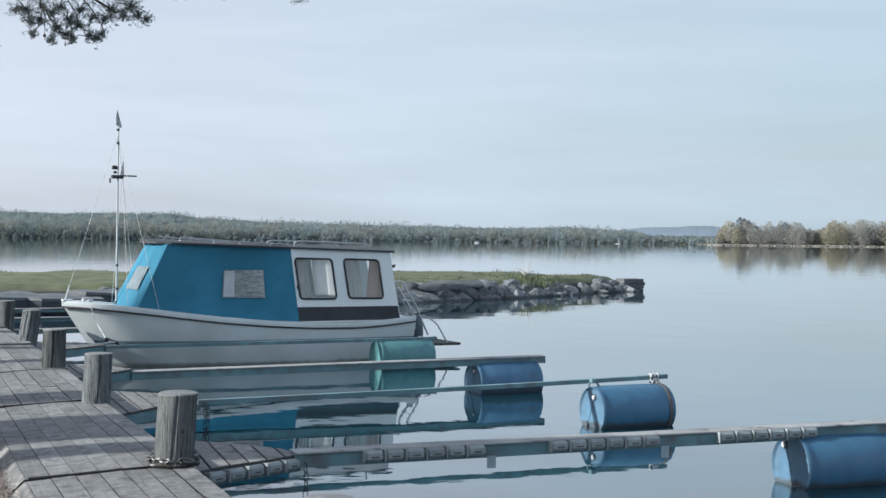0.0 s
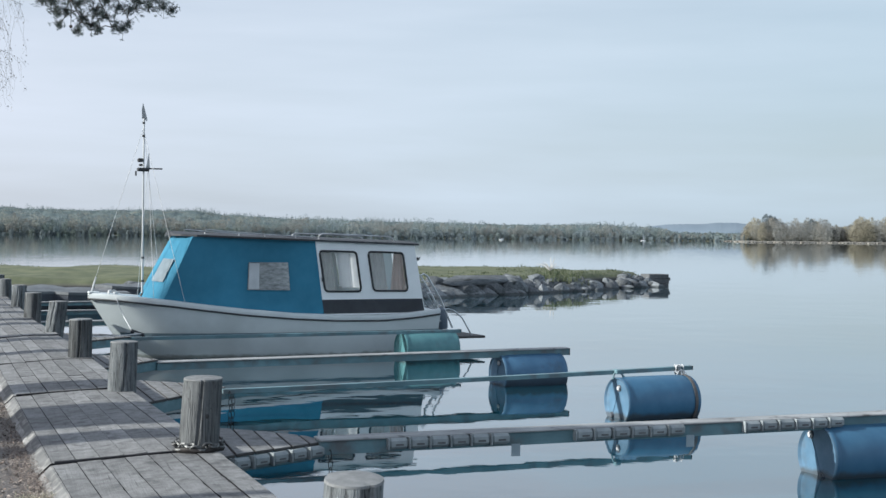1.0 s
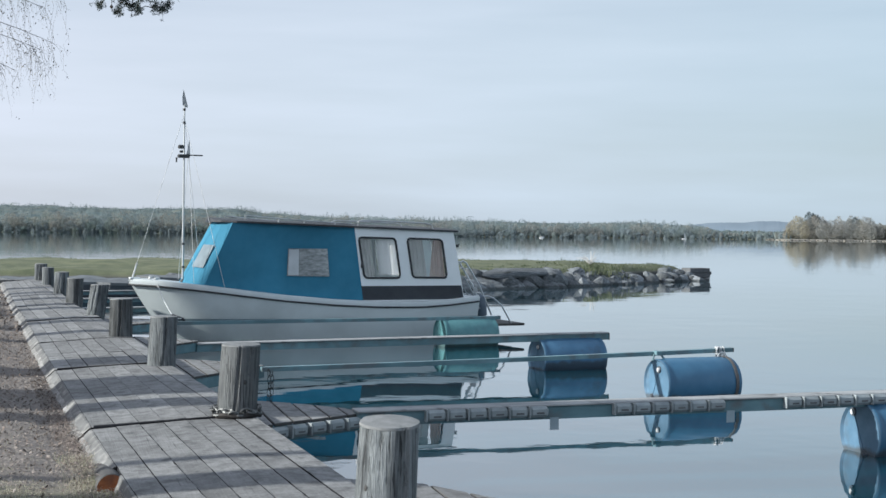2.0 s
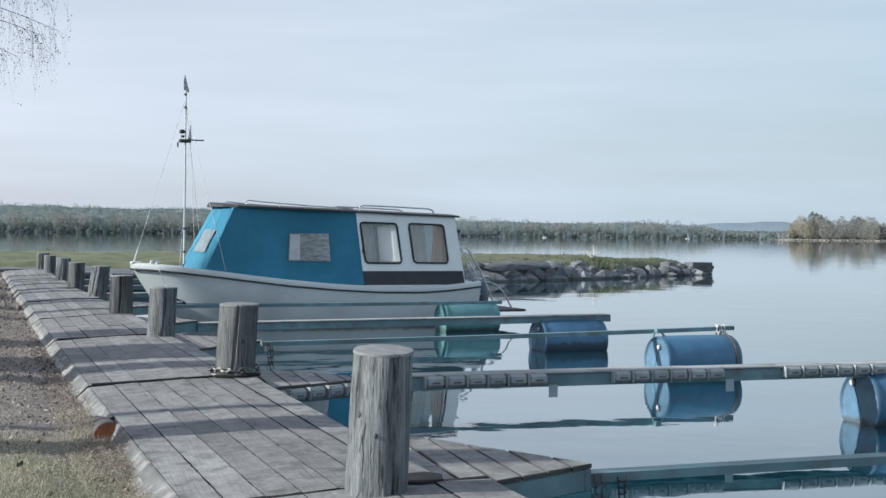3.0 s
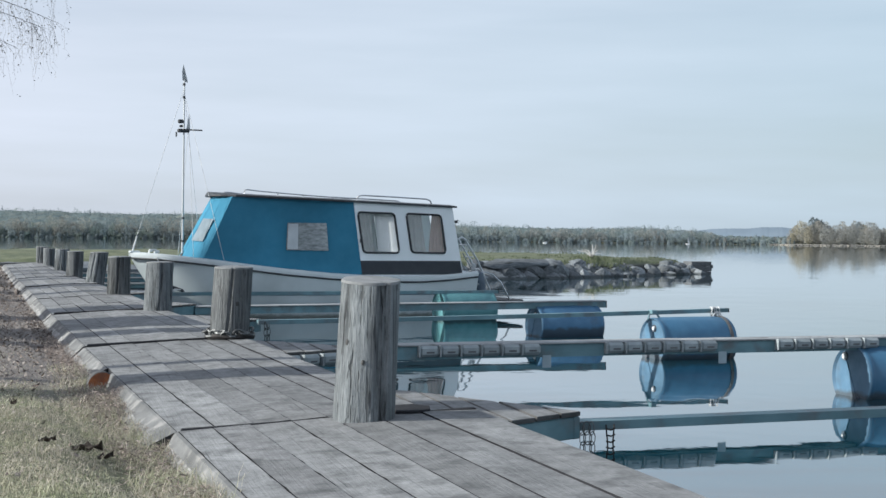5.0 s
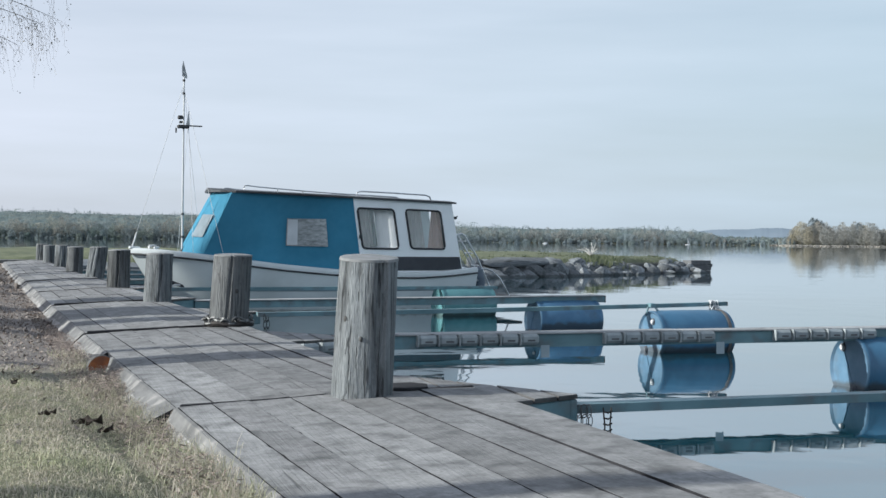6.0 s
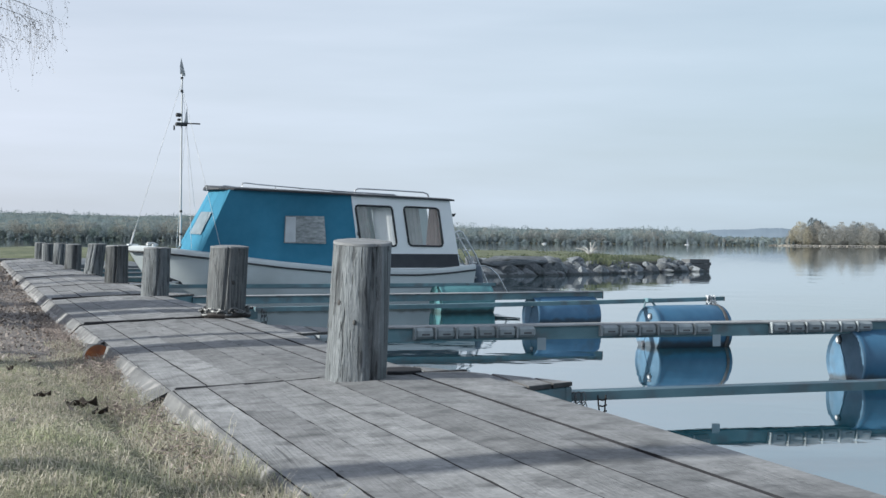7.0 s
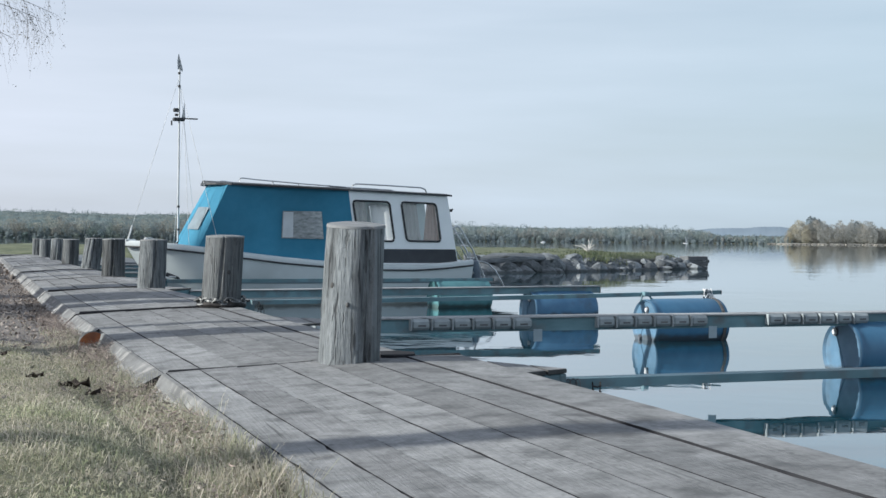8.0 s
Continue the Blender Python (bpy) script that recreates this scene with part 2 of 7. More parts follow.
M_DRUM = mat("blue_drum_plastic", (0.042, 0.136, 0.240), (0.057, 0.164, 0.272), 0.40, 7, big=0.5, bump=0.05, rand=0.06,
             dirt=(0.11, 0.15, 0.19), dirt_at=(0.64, 0.9))
M_DRUMOLD = mat("stained_drum_plastic", (0.044, 0.132, 0.238), (0.066, 0.168, 0.280), 0.45, 5, big=0.7, bump=0.06,
                dirt=(0.055, 0.080, 0.110), dirt_at=(0.58, 0.82), dirt_scale=4)
# drum ends: the same plastic with sunlight put into its colour, plus scuffs
M_DRUMLIT = mat("sunlit_drum_end", (0.068, 0.156, 0.244), (0.102, 0.198, 0.296), 0.55, 9, big=0.7, bump=0.08, rand=0.08, dirt=(0.09, 0.12, 0.15), dirt_at=(0.56, 0.74))
M_DRUMTEAL = mat("teal_drum_plastic", (0.080, 0.222, 0.242), (0.108, 0.262, 0.282), 0.42, 7, big=0.5, bump=0.06,
                 dirt=(0.09, 0.15, 0.17), dirt_at=(0.60, 0.85))
M_BUNG = mat("white_drum_bung", (0.62, 0.66, 0.68), (0.75, 0.77, 0.78), 0.4)
M_RUST = mat("dark_rusty_iron", (0.018, 0.017, 0.017), (0.05, 0.045, 0.042), 0.75, 40, bump=0.4, metal=0.3)
M_CHAIN = mat("galvanised_chain", (0.07, 0.075, 0.075), (0.17, 0.175, 0.175), 0.5, 40, metal=0.5, bump=0.1)
M_STRAP = mat("brown_webbing", (0.075, 0.075, 0.078), (0.16, 0.150, 0.140), 0.9, 30)
M_ROPE = mat("pale_rope", (0.50, 0.52, 0.53), (0.66, 0.68, 0.68), 0.9, 80, bump=0.4)
M_HULL = mat("white_gelcoat", (0.55, 0.615, 0.625), (0.61, 0.675, 0.685), 0.3, 3, (0.4, 1, 1), 0.25, 0.02,
             dirt=(0.44, 0.49, 0.49), dirt_at=(0.52, 0.85))
M_CAP = mat("cream_gelcoat", (0.58, 0.635, 0.645), (0.65, 0.70, 0.71), 0.32, 4, big=0.3, bump=0.02)
M_STRIPE = mat("blue_grey_stripe", (0.12, 0.18, 0.21), (0.16, 0.22, 0.25), 0.4, 8)
M_RUB = mat("black_rubber_strake", (0.02, 0.022, 0.025), (0.045, 0.05, 0.055), 0.6, 12)
M_CANVAS = mat("blue_canvas", (0.035, 0.184, 0.288), (0.047, 0.211, 0.325), 0.85, 5, big=0.65, bump=0.22, spec=0.25)
M_CABIN = mat("white_cabin_paint", (0.78, 0.84, 0.85), (0.83, 0.88, 0.89), 0.4, 4, big=0.25, bump=0.02)
M_BAND = mat("dark_grey_band", (0.085, 0.098, 0.115), (0.11, 0.122, 0.14), 0.45, 6, big=0.3)
M_ROOF = mat("dark_roof_edge", (0.028, 0.034, 0.040), (0.050, 0.056, 0.064), 0.6, 9)
M_CHROME = mat("brushed_stainless", (0.55, 0.57, 0.58), (0.68, 0.69, 0.70), 0.42, 30, metal=0.9, bump=0.02)
# opaque grey mottling paints the reflections and the view through clear vinyl
M_VINYL = mat("mottled_vinyl_window", (0.130, 0.150, 0.155), (0.37, 0.40, 0.405), 0.22, 11, (0.8, 0.8, 2.0), 0.8, 0.3)
M_VINYLLIGHT = mat("milky_vinyl", (0.46, 0.50, 0.52), (0.56, 0.60, 0.62), 0.35, 6, bump=0.15)
M_FRONTVINYL = mat("hazy_front_vinyl", (0.15, 0.20, 0.235), (0.22, 0.28, 0.315), 0.6, 6, bump=0.15, spec=0.2)
M_MAST = mat("weathered_grey_mast", (0.42, 0.45, 0.46), (0.54, 0.57, 0.58), 0.5, 12, (1, 1, 0.2), bump=0.05, metal=0.25)
M_CURTAIN = mat("pale_curtain", (0.78, 0.78, 0.77), (0.88, 0.87, 0.86), 0.9, 6)
M_NET = mat("white_net_curtain", (0.80, 0.81, 0.80), (0.88, 0.88, 0.87), 0.9, 6)
M_PINKCURTAIN = mat("faded_pink_curtain", (0.80, 0.66, 0.61), (0.90, 0.76, 0.71), 0.9, 6)
M_INSIDE = mat("cabin_lining", (0.66, 0.66, 0.65), (0.76, 0.76, 0.74), 0.8, 5)
M_FLAG = mat("dark_burgee", (0.30, 0.33, 0.36), (0.44, 0.47, 0.49), 0.9, 20)
M_MOTOR = mat("blue_grey_motor_cover", (0.075, 0.105, 0.14), (0.11, 0.145, 0.185), 0.4, 10)
M_TARP = mat("slate_tarpaulin", (0.085, 0.10, 0.11), (0.14, 0.155, 0.165), 0.7, 5, bump=0.25)
M_STONE = mat("grey_granite", (0.078, 0.091, 0.100), (0.215, 0.234, 0.246), 0.85, 7, big=0.7, bump=0.6, rand=0.42, bump_dist=0.03,
              dirt=(0.035, 0.04, 0.038), dirt_at=(0.54, 0.72))
M_CONC = mat("weathered_crib_timber", (0.080, 0.088, 0.093), (0.145, 0.153, 0.160), 0.85, 8, bump=0.3)
M_BARK = mat("tree_bark", (0.06, 0.045, 0.035), (0.14, 0.105, 0.08), 0.9, 14, (1, 1, 0.25), bump=0.7, bump_dist=0.03)
M_BIRCHBARK = mat("birch_bark", (0.42, 0.41, 0.39), (0.60, 0.59, 0.57), 0.8, 9, (1, 1, 3), dirt=(0.05, 0.045, 0.04))
M_TWIG = mat("thin_dark_twig", (0.05, 0.04, 0.035), (0.09, 0.075, 0.065), 0.9, 20)
M_BIRCHTWIG = mat("pale_birch_twig", (0.15, 0.14, 0.135), (0.24, 0.225, 0.215), 0.9, 20)
M_NEEDLE = tint_by_island("pine_needles", [(0.062, 0.090, 0.092), (0.085, 0.116, 0.112), (0.115, 0.146, 0.134)])
M_BIRCHLEAF = tint_by_island("birch_leaves", [(0.12, 0.12, 0.10), (0.18, 0.17, 0.14), (0.24, 0.225, 0.18)])
# far-shore trees: distance haze is mixed into these pale, bluish base colours
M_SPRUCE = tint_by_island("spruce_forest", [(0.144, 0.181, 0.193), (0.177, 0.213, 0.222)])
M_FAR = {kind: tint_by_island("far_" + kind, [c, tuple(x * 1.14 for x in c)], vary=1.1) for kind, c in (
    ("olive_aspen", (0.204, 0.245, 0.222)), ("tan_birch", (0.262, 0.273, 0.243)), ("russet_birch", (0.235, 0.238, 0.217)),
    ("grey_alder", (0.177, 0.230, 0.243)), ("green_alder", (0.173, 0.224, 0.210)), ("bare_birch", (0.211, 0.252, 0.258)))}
# second set of the same kinds, with more haze in the colour
M_FARHAZE = {kind: tint_by_island("pale_" + kind, [c, tuple(x * 1.12 for x in c)], vary=1.1) for kind, c in (
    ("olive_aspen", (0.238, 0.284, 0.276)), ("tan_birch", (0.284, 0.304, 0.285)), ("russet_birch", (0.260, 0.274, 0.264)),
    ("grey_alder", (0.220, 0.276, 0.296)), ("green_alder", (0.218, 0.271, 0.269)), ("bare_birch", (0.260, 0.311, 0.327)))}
M_YELLOWTREE = [tint_by_island("headland_" + n, [c, tuple(x * 1.25 for x in c)]) for n, c in (
    ("yellow", (0.285, 0.270, 0.212)), ("grey", (0.245, 0.255, 0.245)), ("tan", (0.255, 0.250, 0.226)))]
# the blue of the air before the ridge is put into its colour
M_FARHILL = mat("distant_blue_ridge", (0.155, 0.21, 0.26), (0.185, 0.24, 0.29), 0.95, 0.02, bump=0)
M_GRASS = tint_by_island("lawn_blades", [(0.232, 0.246, 0.167), (0.437, 0.394, 0.329), (0.292, 0.289, 0.214), (0.545, 0.494, 0.421), (0.216, 0.248, 0.146), (0.470, 0.419, 0.351), (0.578, 0.526, 0.454)], patch=(0.88, 0.96, 0.82))
M_LITTER = tint_by_island("dry_leaf_litter", [(0.125, 0.102, 0.085), (0.22, 0.196, 0.175), (0.16, 0.13, 0.108), (0.31, 0.275, 0.245), (0.07, 0.062, 0.056), (0.24, 0.18, 0.14)])
M_STRAW = tint_by_island("dead_brown_stalks", [(0.16, 0.13, 0.112), (0.22, 0.185, 0.165), (0.11, 0.085, 0.072), (0.27, 0.235, 0.21), (0.19, 0.145, 0.125)])
M_REED = tint_by_island("dry_sedge", [(0.058, 0.084, 0.046), (0.125, 0.140, 0.085), (0.074, 0.100, 0.052)])
M_REEDBED = tint_by_island("dry_reeds", [(0.155, 0.150, 0.132), (0.185, 0.175, 0.152), (0.140, 0.140, 0.125)])
M_DRIFT = mat("bleached_driftwood", (0.42, 0.42, 0.41), (0.58, 0.57, 0.55), 0.85, 14)
M_WHITE = mat("far_white_paint", (0.66, 0.67, 0.67), (0.74, 0.74, 0.73), 0.5, 2)
M_REDROOF = mat("red_roof_tile", (0.13, 0.10, 0.09), (0.17, 0.13, 0.12), 0.8, 3)


def thin_leaf(m, share):
    """Lets part of the light pass through thin leaves and twigs."""
    n, l = m.node_tree.nodes, m.node_tree.links
    b = n["Principled BSDF"]
    tr = n.new("ShaderNodeBsdfTranslucent")
    l.new(b.inputs["Base Color"].links[0].from_socket, tr.inputs["Color"])
    mx = n.new("ShaderNodeMixShader")
    mx.inputs["Fac"].default_value = share
    l.new(b.outputs["BSDF"], mx.inputs[1])
    l.new(tr.outputs["BSDF"], mx.inputs[2])
    l.new(mx.outputs["Shader"], n["Material Output"].inputs["Surface"])


for foliage in (M_GRASS, M_REED):
    thin_leaf(foliage, 0.4)
for foliage in (M_SPRUCE, *M_YELLOWTREE, *M_FAR.values(), *M_FARHAZE.values()):
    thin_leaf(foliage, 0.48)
for cloth in (M_CURTAIN, M_PINKCURTAIN):
    thin_leaf(cloth, 0.2)
thin_leaf(M_NET, 0.6)


def waterline(m, top, colour, world=False):
    """A stained, weedy belt where a hull or drum meets the water (top: its height in the part's own space)."""
    n, l = m.node_tree.nodes, m.node_tree.links
    b = n["Principled BSDF"]
    base = b.inputs["Base Color"].links[0].from_socket
    tc = n.new("ShaderNodeTexCoord")
    sep = n.new("ShaderNodeSeparateXYZ")
    at = n.new("ShaderNodeNewGeometry").outputs["Position"] if world else tc.outputs["Object"]
    l.new(at, sep.inputs["Vector"])
    nz = n.new("ShaderNodeTexNoise")
    nz.inputs["Scale"].default_value, nz.inputs["Detail"].default_value = 9.0, 5
    l.new(at, nz.inputs["Vector"])
    add = n.new("ShaderNodeMath")
    add.operation = "MULTIPLY_ADD"
    add.inputs[1].default_value = 0.09
    l.new(nz.outputs["Fac"], add.inputs[0])
    l.new(sep.outputs["Z"], add.inputs[2])
    r = n.new("ShaderNodeMapRange")
    r.inputs["From Min"].default_value, r.inputs["From Max"].default_value = top + 0.07, top + 0.025
    r.inputs["To Max"].default_value = 0.75
    l.new(add.outputs["Value"], r.inputs["Value"])
    mx = n.new("ShaderNodeMix")
    mx.data_type = "RGBA"
    mx.inputs["B"].default_value = (*colour, 1)
    l.new(r.outputs["Result"], mx.inputs["Factor"])
    l.new(base, mx.inputs["A"])
    l.new(mx.outputs["Result"], b.inputs["Base Color"])


waterline(M_DRUM, -0.12, (0.060, 0.062, 0.058))
# belt set higher here: stain, and the drum's dark underside put into colour
waterline(M_DRUMOLD, -0.02, (0.046, 0.050, 0.052))
waterline(M_DRUMLIT, -0.13, (0.060, 0.058, 0.052))
waterline(M_DRUMTEAL, -0.13, (0.060, 0.075, 0.070))
waterline(M_HULL, 0.045, (0.22, 0.23, 0.20))
waterline(M_STONE, 0.07, (0.032, 0.040, 0.040), True)


def glass(name, tint=(0.96, 0.98, 0.98)):
    m = bpy.data.materials.new(name)
    m.use_nodes = True
    n, l = m.node_tree.nodes, m.node_tree.links
    n.remove(n["Principled BSDF"])
    clear = n.new("ShaderNodeBsdfTransparent")
    clear.inputs["Color"].default_value = (*tint, 1)
    gloss = n.new("ShaderNodeBsdfGlossy")
    gloss.inputs["Roughness"].default_value = 0.02
    fr = n.new("ShaderNodeFresnel")
    fr.inputs["IOR"].default_value = 1.5
    mx = n.new("ShaderNodeMixShader")
    l.new(fr.outputs["Fac"], mx.inputs["Fac"])
    l.new(clear.outputs["BSDF"], mx.inputs[1])
    l.new(gloss.outputs["BSDF"], mx.inputs[2])
    l.new(mx.outputs["Shader"], n["Material Output"].inputs["Surface"])
    return m


M_GLASS = glass("cabin_glass")


def water_material():
    m = bpy.data.materials.new("calm_lake_water")
    m.use_nodes = True
    n, l = m.node_tree.nodes, m.node_tree.links
    b = n["Principled BSDF"]
    b.inputs["Base Color"].default_value = (0.003, 0.042, 0.062, 1)
    b.inputs["Roughness"].default_value, b.inputs["IOR"].default_value = 0.02, 1.8
    b.inputs["Coat Weight"].default_value, b.inputs["Coat Roughness"].default_value, b.inputs["Coat IOR"].default_value = 0.55, 0.02, 1.55
    tc = n.new("ShaderNodeTexCoord")
    small = n.new("ShaderNodeTexNoise")
    small.inputs["Scale"].default_value, small.inputs["Detail"].default_value = 1.1, 2
    broad = n.new("ShaderNodeTexNoise")
    broad.inputs["Scale"].default_value, broad.inputs["Detail"].default_value = 0.25, 2
    add = n.new("ShaderNodeMath")
    add.operation = "MULTIPLY_ADD"
    add.inputs[1].default_value = 3.0
    fine = n.new("ShaderNodeTexNoise")
    fine.inputs["Scale"].default_value, fine.inputs["Detail"].default_value = 6.5, 2
    both = n.new("ShaderNodeMath")
    both.operation = "MULTIPLY_ADD"
    both.inputs[1].default_value = 0.07
    for x in (small, broad, fine):
        l.new(tc.outputs["Object"], x.inputs["Vector"])
    l.new(fine.outputs["Fac"], both.inputs[0])
    l.new(small.outputs["Fac"], both.inputs[2])
    l.new(broad.outputs["Fac"], add.inputs[0])
    l.new(both.outputs["Value"], add.inputs[2])
    bp = n.new("ShaderNodeBump")
    bp.inputs["Strength"].default_value, bp.inputs["Distance"].default_value = 0.45, 0.008
    l.new(add.outputs["Value"], bp.inputs["Height"])
    l.new(bp.outputs["Normal"], b.inputs["Normal"])
    l.new(bp.outputs["Normal"], b.inputs["Coat Normal"])
    return m


M_WATER = water_material()


def canopy_material(name, tints):
    """Mixed autumn woodland, its tints in patches as wide as trees."""
    m = mat(name, (0.5, 0.5, 0.5), (0.5, 0.5, 0.5), 0.95, 1.2, big=0, bump=0, spec=0.1)
    n, l = m.node_tree.nodes, m.node_tree.links
    geo = n.new("ShaderNodeNewGeometry")
    nz = n.new("ShaderNodeTexNoise")
    nz.inputs["Scale"].default_value, nz.inputs["Detail"].default_value = 0.075, 5
    nz.inputs["Roughness"].default_value = 0.65
    l.new(geo.outputs["Position"], nz.inputs["Vector"])
    cr = n.new("ShaderNodeValToRGB")
    el = cr.color_ramp.elements
    el[0].position, el[1].position = 0.34, 0.68
    el[0].color, el[1].color = (*tints[0], 1), (*tints[-1], 1)
    for at, tint in zip((0.44, 0.52, 0.60), tints[1:-1]):
        el.new(at).color = (*tint, 1)
    l.new(nz.outputs["Fac"], cr.inputs["Fac"])
    l.new(cr.outputs["Color"], n["Principled BSDF"].inputs["Base Color"])
    return m


# the far undergrowth's tints carry the haze as well
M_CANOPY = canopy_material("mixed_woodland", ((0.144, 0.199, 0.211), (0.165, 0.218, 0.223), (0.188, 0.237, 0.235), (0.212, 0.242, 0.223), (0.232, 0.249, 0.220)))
M_HEADCANOPY = canopy_material("headland_woodland", ((0.205, 0.222, 0.212), (0.23, 0.24, 0.222), (0.25, 0.252, 0.228), (0.27, 0.262, 0.226), (0.30, 0.278, 0.225)))
thin_leaf(M_CANOPY, 0.35)
thin_leaf(M_HEADCANOPY, 0.35)


def ground_material():
    """Lawn, with bare leaf-strewn soil along the quay."""
    m = mat("lawn_and_soil", (0.095, 0.105, 0.058), (0.185, 0.175, 0.115), 0.95, 24, big=0.5, bump=0.6, bump_dist=0.03, big_scale=0.9)
    n, l = m.node_tree.nodes, m.node_tree.links
    b = n["Principled BSDF"]
    lawn = b.inputs["Base Color"].links[0].from_socket
    geo = n.new("ShaderNodeNewGeometry")
    sep = n.new("ShaderNodeSeparateXYZ")
    l.new(geo.outputs["Position"], sep.inputs["Vector"])
    nz = n.new("ShaderNodeTexNoise")
    nz.inputs["Scale"].default_value, nz.inputs["Detail"].default_value = 1.6, 5
    l.new(geo.outputs["Position"], nz.inputs["Vector"])
    wob = n.new("ShaderNodeMath")
    wob.operation = "MULTIPLY_ADD"
    wob.inputs[1].default_value = 3.0
    l.new(nz.outputs["Fac"], wob.inputs[0])
    l.new(sep.outputs["Y"], wob.inputs[2])
    up = n.new("ShaderNodeMapRange")
    up.inputs["From Min"].default_value, up.inputs["From Max"].default_value = 2.9, 4.2
    l.new(wob.outputs["Value"], up.inputs["Value"])
    down = n.new("ShaderNodeMapRange")
    down.inputs["From Min"].default_value, down.inputs["From Max"].default_value = 30.0, 26.0
    l.new(sep.outputs["Y"], down.inputs["Value"])
    mul = n.new("ShaderNodeMath")
    mul.operation = "MULTIPLY"
    l.new(up.outputs["Result"], mul.inputs[0])
    l.new(down.outputs["Result"], mul.inputs[1])
    # bare ground where the bank drops to the water
    low = n.new("ShaderNodeMapRange")
    low.inputs["From Min"].default_value, low.inputs["From Max"].default_value = 0.46, 0.36
    l.new(sep.outputs["Z"], low.inputs["Value"])
    here = n.new("ShaderNodeMapRange")
    here.inputs["From Min"].default_value, here.inputs["From Max"].default_value = 90.0, 60.0
    l.new(sep.outputs["Y"], here.inputs["Value"])
    near_low = n.new("ShaderNodeMath")
    near_low.operation = "MULTIPLY"
    l.new(low.outputs["Result"], near_low.inputs[0])
    l.new(here.outputs["Result"], near_low.inputs[1])
    mx = n.new("ShaderNodeMath")
    mx.operation = "MAXIMUM"
    l.new(mul.outputs["Value"], mx.inputs[0])
    l.new(near_low.outputs["Value"], mx.inputs[1])
    # the point's grass is greener than the worn lawn by the walk
    green = n.new("ShaderNodeMapRange")
    green.inputs["From Min"].default_value, green.inputs["From Max"].default_value = 26.0, 30.0
    green.inputs["To Max"].default_value = 0.8
    l.new(sep.outputs["Y"], green.inputs["Value"])
    near_green = n.new("ShaderNodeMath")
    near_green.operation = "MULTIPLY"
    l.new(green.outputs["Result"], near_green.inputs[0])
    l.new(here.outputs["Result"], near_green.inputs[1])
    turf = n.new("ShaderNodeMix")
    turf.data_type = "RGBA"
    greens = n.new("ShaderNodeMix")
    greens.data_type = "RGBA"
    greens.inputs["A"].default_value, greens.inputs["B"].default_value = (0.066, 0.088, 0.046, 1), (0.140, 0.160, 0.088, 1)
    wide = n.new("ShaderNodeMapRange")
    wide.inputs["From Min"].default_value, wide.inputs["From Max"].default_value = 0.35, 0.65
    l.new(nz.outputs["Fac"], wide.inputs["Value"])
    l.new(wide.outputs["Result"], greens.inputs["Factor"])
    l.new(greens.outputs["Result"], turf.inputs["B"])
    l.new(near_green.outputs["Value"], turf.inputs["Factor"])
    l.new(lawn, turf.inputs["A"])
    lawn = turf.outputs["Result"]
    soil_n = n.new("ShaderNodeTexNoise")
    soil_n.inputs["Scale"].default_value, soil_n.inputs["Detail"].default_value = 38, 6
    l.new(geo.outputs["Position"], soil_n.inputs["Vector"])
    soil = n.new("ShaderNodeMix")
    soil.data_type = "RGBA"
    soil.inputs["A"].default_value, soil.inputs["B"].default_value = (0.075, 0.068, 0.062, 1), (0.31, 0.28, 0.258, 1)
    l.new(soil_n.outputs["Fac"], soil.inputs["Factor"])
    # near-black on the low bank: shade between the stones put into colour
    crevice = n.new("ShaderNodeMix")
    crevice.data_type = "RGBA"
    crevice.inputs["B"].default_value = (0.040, 0.042, 0.040, 1)
    l.new(near_low.outputs["Value"], crevice.inputs["Factor"])
    l.new(soil.outputs["Result"], crevice.inputs["A"])
    fin = n.new("ShaderNodeMix")
    fin.data_type = "RGBA"
    l.new(mx.outputs["Value"], fin.inputs["Factor"])
    l.new(lawn, fin.inputs["A"])
    l.new(crevice.outputs["Result"], fin.inputs["B"])
    l.new(fin.outputs["Result"], b.inputs["Base Color"])
    return m


M_GROUND = ground_material()


# ---- mesh helpers ----
def to_mesh(name, bm, material, smooth=False):
    me = bpy.data.meshes.new(name)
    bm.normal_update()
    bm.to_mesh(me)
    bm.free()
    for mt in (material if isinstance(material, (list, tuple)) else [material]):
        me.materials.append(mt)
    if smooth:
        me.polygons.foreach_set("use_smooth", [True] * len(me.polygons))
        me.set_sharp_from_angle(angle=radians(38))
    return me


def part(name, bm, material, parent, label="", smooth=False):
    ob = new(name, to_mesh(name, bm, material, smooth))
    ob.parent = parent
    if label:
        tagged(ob, label)
    return ob


def thing(name, label, category, group="", kind="", m=None):
    ob = new(name)
    ob.empty_display_size = 0.2
    if m is not None:
        ob.matrix_basis = m
    return tagged(ob, label, category, group, kind)


def solo(name, bm, material, label, category, group="", kind="", smooth=False):
    return tagged(new(name, to_mesh(name, bm, material, smooth)), label, category, group, kind)


def raw(name, verts, faces, material, smooth=False):
    me = bpy.data.meshes.new(name)
    me.from_pydata(np.asarray(verts).tolist(), [], np.asarray(faces).tolist())
    me.materials.append(material)
    if smooth:
        me.polygons.foreach_set("use_smooth", [True] * len(me.polygons))
    me.update()
    return me


